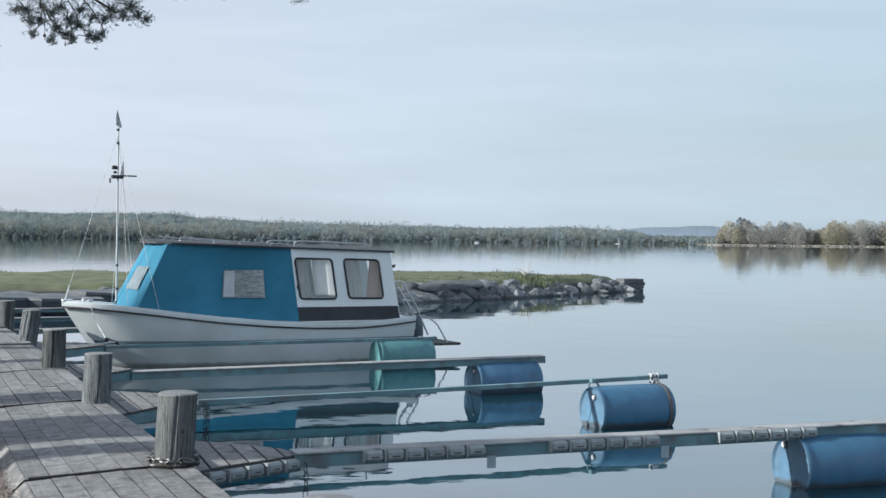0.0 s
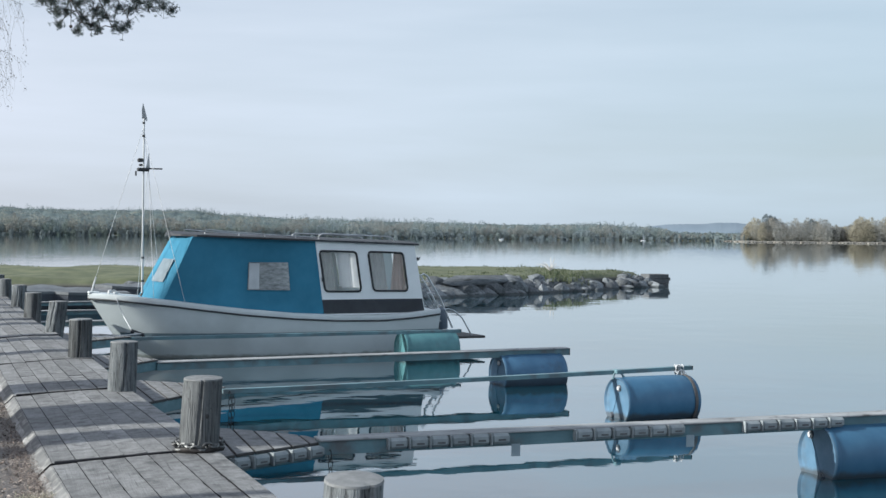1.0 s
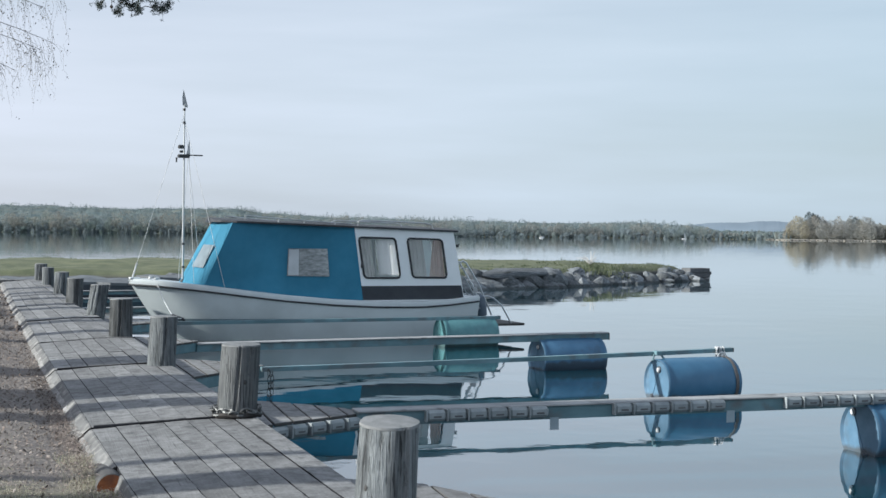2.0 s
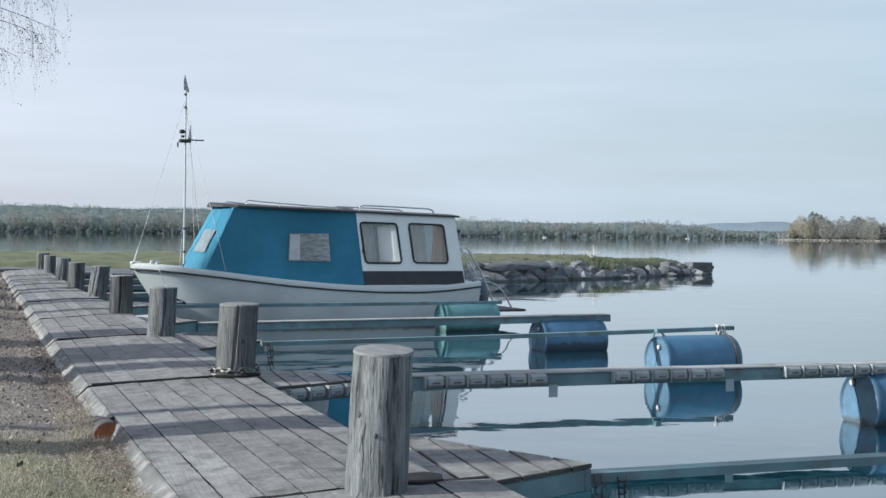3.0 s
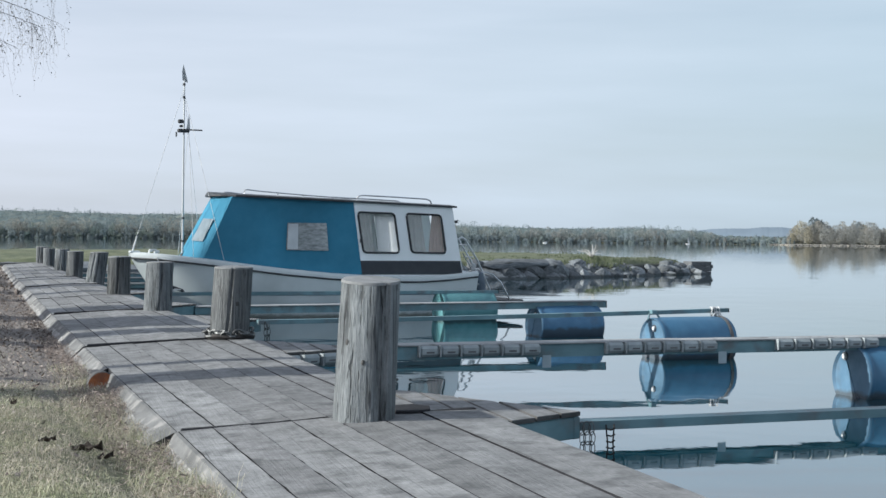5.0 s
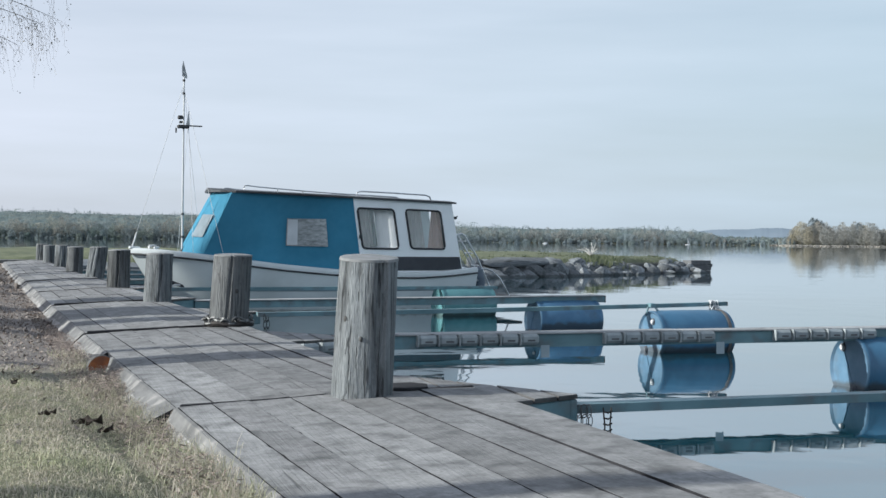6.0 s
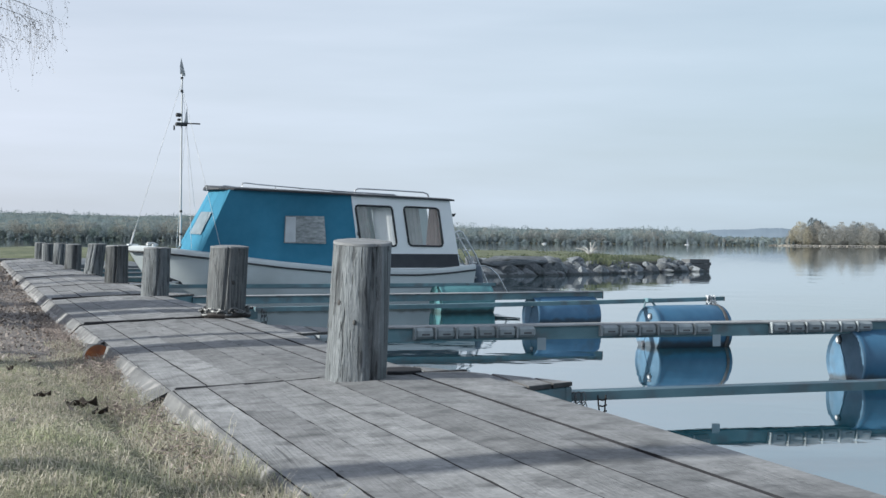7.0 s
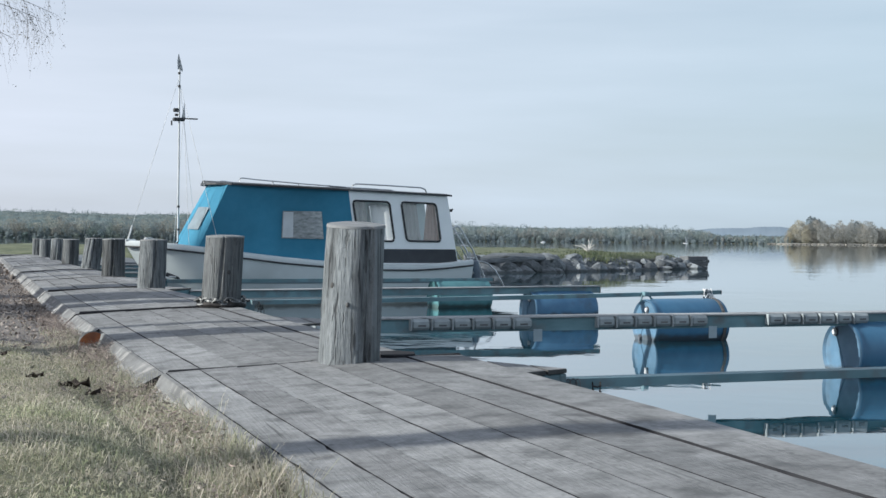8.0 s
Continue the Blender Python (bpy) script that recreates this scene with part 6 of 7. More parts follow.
for side in (-1, 1):
    uu = np.linspace(-0.84, 5.14, 40)
    b = bmesh.new()
    rows = []
    for u in uu:
        w, z = at_sheer(u, SB), at_sheer(u, SZ)
        rows.append([b.verts.new((u, side * (w + dv), z + dz)) for dv, dz in ((0.012, -0.055), (0.022, -0.01), (0.012, 0.025), (-0.03, 0.035), (-0.09, 0.02), (-0.09, -0.03))])
    for q, w in zip(rows, rows[1:]):
        for j in range(6):
            b.faces.new((q[j], q[(j + 1) % 6], w[(j + 1) % 6], w[j]))
    b.faces.new(rows[0])
    b.faces.new(rows[-1])
    bmesh.ops.recalc_face_normals(b, faces=b.faces[:])
    part("gunwale", b, M_CAP, boat, "cream rounded gunwale", smooth=True)
    b = bmesh.new()
    tube(b, [(u, side * (at_sheer(u, SB) + 0.004), at_sheer(u, SZ) - 0.070) for u in uu], 0.015, 8)
    part("rubbing_strake", b, M_RUB, boat, "black rubber rubbing strake", smooth=True)
    # the thin stripe along the side
    b = bmesh.new()
    low, high = [], []
    for i in range(1, len(SU)):
        for z, dst in ((0.375, low), (0.425, high)):
            f = z / SZ[i]
            p = hull_point(i, f)
            dst.append(b.verts.new((p[0] - 0.003, side * (p[1] + 0.005), p[2])))
    for i in range(len(low) - 1):
        b.faces.new((low[i], low[i + 1], high[i + 1], high[i]))
    part("stripe", b, M_STRIPE, boat, "faded blue-grey stripe")

# fore deck and side decks
b = bmesh.new()
rows = []
for u in np.linspace(-0.80, 5.12, 26):
    w, z = at_sheer(u, SB) - 0.03, at_sheer(u, SZ) - 0.005
    rows.append([b.verts.new((u, v * w, z + 0.03 * (1 - v * v))) for v in (-1, -0.5, 0, 0.5, 1)])
for q, w in zip(rows, rows[1:]):
    for j in range(4):
        b.faces.new((q[j], w[j], w[j + 1], q[j + 1]))
part("deck", b, M_CAP, boat, smooth=True)

# bow fitting and cleat
b = bmesh.new()
box(b, (-0.76, 0, 1.085), (0.17, 0.16, 0.035), bevel=0.01)
part("bow_fitting", b, M_CAP, boat, "white moulded bow fitting")
b = bmesh.new()
tube(b, ((-0.56, -0.2, 1.06), (-0.54, -0.2, 1.12), (-0.44, -0.2, 1.12), (-0.42, -0.2, 1.06)), 0.018, 6)
tube(b, ((-0.56, -0.23, 1.10), (-0.46, -0.17, 1.12), (-0.40, -0.22, 1.09), (-0.48, -0.26, 1.08)), 0.022, 6)
part("cleat", b, M_ROPE, boat, "cleat wrapped in pale rope", smooth=True)


def ring_points(top):
    """The canopy's outline, from the near after corner round the front to the far one."""
    if top:
        p = [(2.81, -0.82), (0.75, -0.60), (0.64, -0.42), (0.58, -0.2), (0.58, 0.2), (0.64, 0.42), (0.75, 0.60), (2.81, 0.82)]
    else:
        p = [(2.96, -0.89), (0.25, -0.68), (0.09, -0.46), (0.02, -0.2), (0.02, 0.2), (0.09, 0.46), (0.25, 0.68), (2.96, 0.89)]
    return p


def resample(p, seg_counts):
    out = []
    for (a, c), n in zip(zip(p, p[1:]), seg_counts):
        out += [(a[0] + (c[0] - a[0]) * i / n, a[1] + (c[1] - a[1]) * i / n) for i in range(n)]
    return out + [p[-1]]


def roof_z(u):
    return 2.045 - 0.031 * (u - 0.4)


b = bmesh.new()
counts = (26, 3, 4, 5, 4, 3, 26)
lo, hi = resample(ring_points(False), counts), resample(ring_points(True), counts)
rows = []
for k in range(15):
    f = k / 14
    row = []
    for (u0, v0), (u1, v1) in zip(lo, hi):
        zb = at_sheer(u0, SZ) + 0.02
        u, v, z = u0 + (u1 - u0) * f, v0 + (v1 - v0) * f, zb + (roof_z(u1) - zb) * f
        amp = 0.020 if u < 0.9 else 0.010
        wr = amp * noise.noise(Vector((u * 3.2, v * 3, z * 2.2))) * math.sin(math.pi * min(1, f * 1.1)) + 0.006 * noise.noise(Vector((u * 9, v * 9, z * 7)))
        n = Vector((-0.5 if u < 0.9 else 0, v, 0)).normalized()
        row.append(b.verts.new((u + n.x * wr, v + n.y * wr, z)))
    rows.append(row)
for q, w in zip(rows, rows[1:]):
    for j in range(len(q) - 1):
        b.faces.new((q[j], q[j + 1], w[j + 1], w[j]))
bmesh.ops.recalc_face_normals(b, faces=b.faces[:])
canopy = part("canopy", b, M_CANVAS, boat, "taut blue canvas canopy with clear windows", smooth=True)


def side_v(u, z):
    """The near side of canopy and cabin."""
    return -(0.885 - 0.065 * (z - 0.72) / 1.25) - 0.004


def patch(quad, off, nu=8, nz=6, wave=0.006):
    """A flexible pane lying on the near side, from (u, z) corners."""
    bb = bmesh.new()
    (a, c, d, e) = quad
    g = []
    for j in range(nz + 1):
        fz = j / nz
        r = []
        for i in range(nu + 1):
            fu = i / nu
            u = (a[0] * (1 - fu) + c[0] * fu) * (1 - fz) + (e[0] * (1 - fu) + d[0] * fu) * fz
            z = (a[1] * (1 - fu) + c[1] * fu) * (1 - fz) + (e[1] * (1 - fu) + d[1] * fu) * fz
            low = -(0.68 + 0.21 * (u - 0.25) / 2.71)
            top = -(0.60 + 0.22 * (u - 0.62) / 2.24)
            zb = at_sheer(u, SZ) + 0.02
            v = low + (top - low) * (z - zb) / (roof_z(u) - zb)
            r.append(bb.verts.new((u, v - off - wave * noise.noise(Vector((u * 6, z * 6, 2))), z)))
        g.append(r)
    for q, w in zip(g, g[1:]):
        for i in range(nu):
            bb.faces.new((q[i], q[i + 1], w[i + 1], w[i]))
    return bb


part("canvas_window", patch(((1.63, 1.14), (2.36, 1.13), (2.33, 1.60), (1.66, 1.60)), 0.022), M_VINYL, canopy, "clear vinyl window with reflections painted as mottling", smooth=True)
part("window_blind", patch(((1.645, 1.155), (1.83, 1.155), (1.84, 1.585), (1.67, 1.585)), 0.028, 4, 4), M_VINYLLIGHT, canopy, "milky blind behind the vinyl", smooth=True)
# the front vinyl window, on the slanting front
b = bmesh.new()
rows = []
for j in range(8):
    f = 0.27 + 0.36 * j / 7
    row = []
    for i in range(28, 34):
        (u0, v0), (u1, v1) = lo[i], hi[i]
        zb = at_sheer(u0, SZ) + 0.02
        row.append(b.verts.new((u0 + (u1 - u0) * f - 0.026, v0 + (v1 - v0) * f - 0.012, zb + (roof_z(u1) - zb) * f)))
    rows.append(row)
for q, w in zip(rows, rows[1:]):
    for i in range(5):
        b.faces.new((q[i], q[i + 1], w[i + 1], w[i]))
part("front_window", b, M_FRONTVINYL, canopy, "milky clear vinyl front window", smooth=True)


# the cabin sides, with real window openings
def rounded(quad, r=0.07, n=5):
    out = []
    k = len(quad)
    for i in range(k):
        p, a, c = Vector(quad[i]), Vector(quad[i - 1]), Vector(quad[(i + 1) % k])
        da, dc = (a - p).normalized(), (c - p).normalized()
        for j in range(n + 1):
            t = j / n
            q0, q1 = p + da * r, p + dc * r
            out.append((q0 * (1 - t) ** 2 + p * 2 * t * (1 - t) + q1 * t * t)[:])
    return out


W1 = ((2.88, 1.80), (2.98, 1.105), (3.645, 1.10), (3.555, 1.785))
W2 = ((3.775, 1.79), (3.875, 1.11), (4.525, 1.10), (4.435, 1.77))
OUTER = ((2.81, 1.965), (2.96, 0.70), (4.86, 0.70), (4.66, 1.915))
for side in (-1, 1):
    b = bmesh.new()
    for loop in (OUTER, rounded(W1), rounded(W2)):
        vs = [b.verts.new((u, side * -side_v(u, z), z)) for u, z in loop]
        for p, q in zip(vs, vs[1:] + vs[:1]):
            b.edges.new((p, q))
    bmesh.ops.triangle_fill(b, edges=b.edges[:], use_beauty=True)
    bmesh.ops.recalc_face_normals(b, faces=b.faces[:])
    if sum(f.normal.y for f in b.faces) * side < 0:
        bmesh.ops.reverse_faces(b, faces=b.faces[:])
    bmesh.ops.solidify(b, geom=b.faces[:], thickness=0.035)
    wall = part("cabin_side", b, M_CABIN, boat, "white painted cabin side")
    b = bmesh.new()
    band = ((2.955, 0.725), (4.845, 0.725), (4.80, 0.965), (2.925, 0.965))
    vs = [b.verts.new((u, side * (-side_v(u, z) + 0.006), z)) for u, z in band]
    b.faces.new(vs if side < 0 else vs[::-1])
    bmesh.ops.solidify(b, geom=b.faces[:], thickness=0.008)
    part("dark_band", b, M_BAND, wall, "dark grey band under the windows")
    for w in (W1, W2):
        b = bmesh.new()
        rim = rounded(w)
        tube(b, [(u, side * (-side_v(u, z) + 0.006), z) for u, z in rim + rim[:1]], 0.019, 6)
        fr = part("window_frame", b, M_RUB, wall, "black rubber window gasket", smooth=True)
        b = bmesh.new()
        vs = [b.verts.new((u, side * (-side_v(u, z) - 0.008), z)) for u, z in rim]
        b.faces.new(vs)
        g = part("pane", b, M_GLASS, wall, "cabin window glass")
        g.visible_shadow = False
        # drawn curtains inside
        for k, (f0, f1, mt) in enumerate(((0.01, 0.99, M_NET),) if side == 1 else ((0.02, 0.34 if w is W1 else 0.45, M_CURTAIN), (0.52, 0.99, M_PINKCURTAIN))):
            if w is W1 and k == 1:
                continue
            b = bmesh.new()
            rows = []
            for j in range(5):
                fz = j / 4
                row = []
                for i in range(13):
                    f = f0 + (f1 - f0) * i / 12 * (1 - 0.35 * fz * (k == 1))
                    if k == 1:
                        f = f1 - (f1 - f0) * (1 - i / 12) * (0.45 + 0.55 * (1 - fz))
                    zz = 1.09 + 0.72 * fz
                    u = (w[1][0] + (w[2][0] - w[1][0]) * f) * (1 - fz) + (w[0][0] + (w[3][0] - w[0][0]) * f) * fz
                    row.append(b.verts.new((u, side * (-side_v(u, zz) - 0.052 - 0.012 * math.sin(i * 1.9)), zz)))
                rows.append(row)
            for q, ww in zip(rows, rows[1:]):
                for i in range(12):
                    b.faces.new((q[i], q[i + 1], ww[i + 1], ww[i]))
            part("curtain", b, mt, wall, "faded cabin curtain", smooth=True)
# after bulkhead, its doorway open to let light in, and the cabin's inside floor
b = bmesh.new()
for v0, v1 in ((-0.87, -0.30), (0.30, 0.87)):
    vs = [b.verts.new(p) for p in ((4.86, v0, 0.70), (4.86, v1, 0.70), (4.66, v1 * 0.93, 1.915), (4.66, v0 * 0.93, 1.915))]
    b.faces.new(vs)
bmesh.ops.solidify(b, geom=b.faces[:], thickness=0.03)
part("bulkhead", b, M_CABIN, boat, "white after bulkhead with an open doorway")
b = bmesh.new()
box(b, (2.55, 0, 0.78), (4.3, 1.35, 0.03))
part("cabin_floor", b, M_INSIDE, boat)
# pale panel added under the roof to brighten the cabin inside
b = bmesh.new()
box(b, (3.75, 0, 1.885), (1.7, 1.5, 0.02))
part("ceiling_lining", b, M_INSIDE, boat, "pale ceiling panel added to brighten the cabin")

# roof with its edge and rails
b = bmesh.new()
rows = []
OUT = [(4.74, 0.86), (3.6, 0.88), (2.4, 0.86), (1.2, 0.72), (0.80, 0.645), (0.58, 0.47), (0.49, 0.28), (0.46, 0.0)]
for u, w in OUT:
    z = roof_z(u)
    rows.append([b.verts.new((u, v * max(w, 0.02), z + 0.05 * (1 - v * v) + dz)) for dz, vv in ((0.022, (-1, -0.6, 0, 0.6, 1)), (-0.008, (1, 0.6, 0, -0.6, -1))) for v in vv])
for q, w in zip(rows, rows[1:]):
    for j in range(10):
        b.faces.new((q[j], q[(j + 1) % 10], w[(j + 1) % 10], w[j]))
b.faces.new(rows[0])
bmesh.ops.recalc_face_normals(b, faces=b.faces[:])
roof = part("roof", b, M_ROOF, boat, "dark-edged cambered roof")
for side in (-1, 1):
    b = bmesh.new()
    v = side * 0.70
    tube(b, [(0.92, v, roof_z(0.9) + 0.05), (0.93, v, roof_z(0.9) + 0.105), (0.98, v, roof_z(1.0) + 0.115), (1.2, v, roof_z(1.2) + 0.10), (2.0, v, roof_z(2) + 0.075), (2.8, v, roof_z(2.8) + 0.06)], 0.011, 6)
    for u in (1.5, 1.95, 2.5):
        tube(b, [(u, v, roof_z(u) + 0.03), (u, v, roof_z(u) + 0.085)], 0.012, 6)
    part("roof_rail", b, M_CHROME, roof, "thin steel roof rail", smooth=True)
    b = bmesh.new()
    v = side * 0.72
    tube(b, [(2.90, v, roof_z(2.9) + 0.03), (2.92, v, roof_z(2.9) + 0.10), (2.98, v, roof_z(2.9) + 0.125), (3.6, v, roof_z(3.6) + 0.13), (4.2, v, roof_z(4.2) + 0.125),
              (4.28, v, roof_z(4.3) + 0.10), (4.31, v, roof_z(4.3) + 0.03)], 0.014, 6)
    part("roof_rail", b, M_CHROME, roof, "bent steel roof rail", smooth=True)
b = bmesh.new()
box(b, (4.79, -0.7, 1.66), (0.05, 0.06, 0.05), bevel=0.012)
tube(b, [(4.7, -0.7, 1.62), (4.80, -0.7, 1.66), (4.83, -0.70, 1.69)], 0.012, 6)
part("stern_lamp", b, M_RUB, boat, "small dark stern lamp")
b = bmesh.new()
box(b, (2.93, -0.885, 1.31), (0.035, 0.03, 0.07), bevel=0.008)
part("door_catch", b, M_RUB, boat, "dark catch")

# mast, stays, fittings
mast = bmesh.new()
tube(mast, [(0.045, 0, 1.02), (0.05, 0, 2.5), (0.055, 0, 4.0)], 0.018, 10, r_end=0.012)
mast = part("mast", mast, M_MAST, boat, "slender silver mast", smooth=True)
b = bmesh.new()
lathe(b, [(0, 0), (0, 0.05), (0.03, 0.04), (0.06, 0)], 12, Matrix.Translation((0.045, 0, 1.02)) @ pose(0, 0, 0, 0, -90))
part("mast_foot", b, M_RUB, mast, "black mast foot")
for z in (1.27, 1.66, 3.70, 3.92):
    b = bmesh.new()
    lathe(b, [(-0.018, 0.024), (0.018, 0.024)], 10, Matrix.Translation((0.05, 0, z)) @ pose(0, 0, 0, 0, 90))
    part("collar", b, M_RUB, mast)
b = bmesh.new()
box(b, (0.20, 0, 3.155), (0.34, 0.03, 0.022), bevel=0.006)
box(b, (0.04, -0.02, 3.135), (0.20, 0.09, 0.06), bevel=0.015)
box(b, (-0.01, -0.03, 3.29), (0.09, 0.07, 0.065), bevel=0.015)
box(b, (0.0, -0.03, 3.21), (0.06, 0.05, 0.04), bevel=0.01)
tube(b, [(-0.08, -0.02, 3.11), (-0.08, -0.02, 3.03)], 0.014, 6)
part("spreader", b, M_RUB, mast, "dark spreader with a masthead lamp")
b = bmesh.new()
vs = [b.verts.new(p) for p in ((0.09, 0, 3.16), (0.16, 0.01, 3.17), (0.145, 0.02, 3.44), (0.12, 0.01, 3.30))]
b.faces.new(vs)
bmesh.ops.solidify(b, geom=b.faces[:], thickness=0.012)
part("pennant", b, M_FLAG, mast, "furled dark pennant")
b = bmesh.new()
vs = [b.verts.new(p) for p in ((0.02, 0, 3.99), (0.11, 0.02, 3.95), (0.115, 0.03, 3.99), (0.075, 0.02, 4.13), (0.035, 0.0, 4.26), (0.015, 0, 4.13))]
b.faces.new(vs)
bmesh.ops.solidify(b, geom=b.faces[:], thickness=0.012)
part("burgee", b, M_FLAG, mast, "limp dark burgee at the masthead")
b = bmesh.new()
tube(b, [(-0.79, 0, 1.10), (-0.72, 0, 1.34)], 0.015, 6)
tube(b, [(-0.72, 0, 1.34), (0.04, 0, 3.82)], 0.0038, 5)
part("forestay", b, M_ROPE, mast, "pale forestay with a turnbuckle")
for side in (-1, 1):
    b = bmesh.new()
    tube(b, [(0.56, side * 0.83, 0.95), (0.06, 0, 3.75)], 0.0036, 5)
    part("shroud", b, M_ROPE, mast, "thin pale shroud")
    b = bmesh.new()
    tube(b, [(0.10, side * 0.60, 1.02), (0.13, side * 0.03, 3.15)], 0.0035, 5)
    part("shroud", b, M_ROPE, mast, "thin pale shroud")

# stern: ladder, rail, motor, bathing platform
lad = bmesh.new()
for v in (-0.42, -0.12):
    tube(lad, [(4.98, v, 1.36), (5.03, v, 1.385), (5.10, v, 1.35), (5.36, v, 0.95), (5.62, v, 0.40)], 0.018, 8)
for f in (0.12, 0.36, 0.60, 0.82):
    p = Vector((5.06, 0, 1.36)).lerp(Vector((5.60, 0, 0.44)), f)
    tube(lad, [(p.x, -0.42, p.z), (p.x, -0.12, p.z)], 0.014, 6)
part("stern_ladder", lad, M_CHROME, boat, "folding steel bathing ladder", smooth=True)
b = bmesh.new()
lathe(b, [(-0.02, 0), (0, 0.085), (0.16, 0.10), (0.34, 0.085), (0.40, 0)], 14, turn_to((5.40, -0.50, 0.40), (5.33, -0.50, 0.82)))
box(b, (5.36, -0.46, 0.20), (0.09, 0.06, 0.40), bevel=0.015)
part("motor", b, M_MOTOR, boat, "small grey-blue outboard motor", smooth=True)
b = bmesh.new()
for z, u in ((0.70, 5.10), (0.56, 5.17), (0.50, 5.22), (0.54, 5.36), (0.86, 5.22)):
    lathe(b, [(-0.02, 0), (-0.02, 0.04), (0.02, 0.04), (0.02, 0)], 10, Matrix.Translation((u, -0.56, z)) @ pose(0, 0, 0, 0, 0, 60))
tube(b, [(5.08, -0.56, 0.74), (5.17, -0.57, 0.60), (5.40, -0.56, 0.50)], 0.016, 6)
tube(b, [(5.14, -0.55, 0.52), (5.42, -0.55, 0.54)], 0.018, 6)
tube(b, [(5.24, -0.55, 0.92), (5.16, -0.56, 0.70), (5.22, -0.56, 0.48)], 0.013, 6)
part("bracket", b, M_GALV, boat, "galvanised stern bracket")
for v, top in ((-0.50, 1.10), (-0.30, 1.02)):
    b = bmesh.new()
    tube(b, [(5.02, v, top), (5.12, v - 0.01, top - 0.16), (5.30, v - 0.02, 0.62), (5.46, v, 0.34)], 0.011, 6)
    part("stern_rod", b, M_GALV, boat, "thin bent steel rod", smooth=True)
b = bmesh.new()
box(b, (5.92, 0, 0.235), (0.58, 1.2, 0.045), bevel=0.012)
part("bathing_platform", b, M_DARKWOOD, boat, "dark wooden bathing platform")
for v in (-0.5, 0.5):
    b = bmesh.new()
    tube(b, [(5.14, v, 0.74), (5.50, v, 0.75), (5.62, v, 0.71), (5.78, v, 0.58), (5.98, v, 0.25)], 0.014, 6)
    part("platform_strut", b, M_CHROME, boat, "bent steel strut", smooth=True)

# mooring line from the bow
bow = BOAT @ Vector((-0.46, -0.24, 1.06))
b = bmesh.new()
end = Vector((0.84, 16.3, 0.53))
tube(b, [bow, bow.lerp(end, 0.5) - Vector((0, 0, 0.05)), end], 0.007, 6)
tube(b, [end, (0.95, 16.2, 0.52), (0.5, 16.0, 0.50), (0.1, 15.9, 0.50)], 0.011, 6)
solo("bow_line", b, M_ROPE, "pale bow line running to the boom", "rope", smooth=True)
b = bmesh.new()
tube(b, [end + Vector((-0.03, 0, 0.03)), end + Vector((0.06, 0, 0.0)), end + Vector((0.15, 0.02, -0.03)), end + Vector((0.19, 0.02, -0.09))], 0.032, 8, r_end=0.02)
solo("mooring_snubber", b, M_RUB, "black rubber snubber on the bow line", "snubber", smooth=True)


# ---- trees beside the boardwalk ----
def limb(bb, a, c, r, r_end, sag=0.2, n=6, segs=7):
    a, c = Vector(a), Vector(c)
    pts = []
    for i in range(n + 1):
        f = i / n
        p = a.lerp(c, f)
        p.z += sag * math.sin(math.pi * f)
        pts.append(p)
    tube(bb, pts, r, segs, r_end=r_end)
    return pts


def needles(heap, rr, p, d, n=46, length=0.030):
    """A brush of pine needles round a shoot at p."""
    d = Vector(d).normalized()
    for k in range(n):
        s = Vector((rr.gauss(0, 1), rr.gauss(0, 1), rr.gauss(0, 1))).normalized()
        w = (d * rr.uniform(0.1, 0.9) + s * 1.0).normalized()
        base = Vector(p) + d * rr.uniform(-0.06, 0.012)
        tip = base + w * length * rr.uniform(0.7, 1.2)
        side = w.cross(s).normalized() * 0.0009
        heap.add(np.array([base - side, base + side, tip]), np.array([(0, 1, 2)]))


def pine(x, y, h, r, lean, seed, label):
    rr = random.Random(seed)
    t = thing("pine_tree", label, "tree", "pines beside the boardwalk")
    z = float(land(x, y)) - 0.1
    b = bmesh.new()
    tube(b, [(x + lean[0] * f * h + 0.04 * math.sin(f * 7 + seed), y + lean[1] * f * h, z + h * f) for f in np.linspace(0, 1, 12)], r * 1.15, 14, r_end=0.05)
    part("trunk", b, M_BARK, t, smooth=True)
    b = bmesh.new()
    crown = Heap()
    for k in range(15):
        f = rr.uniform(0.72, 0.99)
        a = rr.uniform(0, 6.28)
        n = (1.05 - f) * h * 0.42 + 0.5
        p = Vector((x + lean[0] * f * h, y + lean[1] * f * h, z + h * f))
        q = p + Vector((math.cos(a) * n, math.sin(a) * n, n * 0.25))
        limb(b, p, q, 0.045, 0.012, 0.1, 4, 5)
        for j in range(5):
            vs, fs = BLOBS[rr.randrange(6)]
            s = rr.uniform(0.18, 0.42)
            c = p.lerp(q, rr.uniform(0.45, 1.05)) + Vector((rr.gauss(0, 0.25), rr.gauss(0, 0.25), rr.gauss(0.1, 0.15)))
            crown.add(vs * np.array([s, s, s * 0.6]) + np.array(c[:]), fs)
    part("branchwork", b, M_BARK, t, smooth=True)
    ob = new("crown", crown.mesh("crown", M_NEEDLE))
    ob.parent = t
    return t


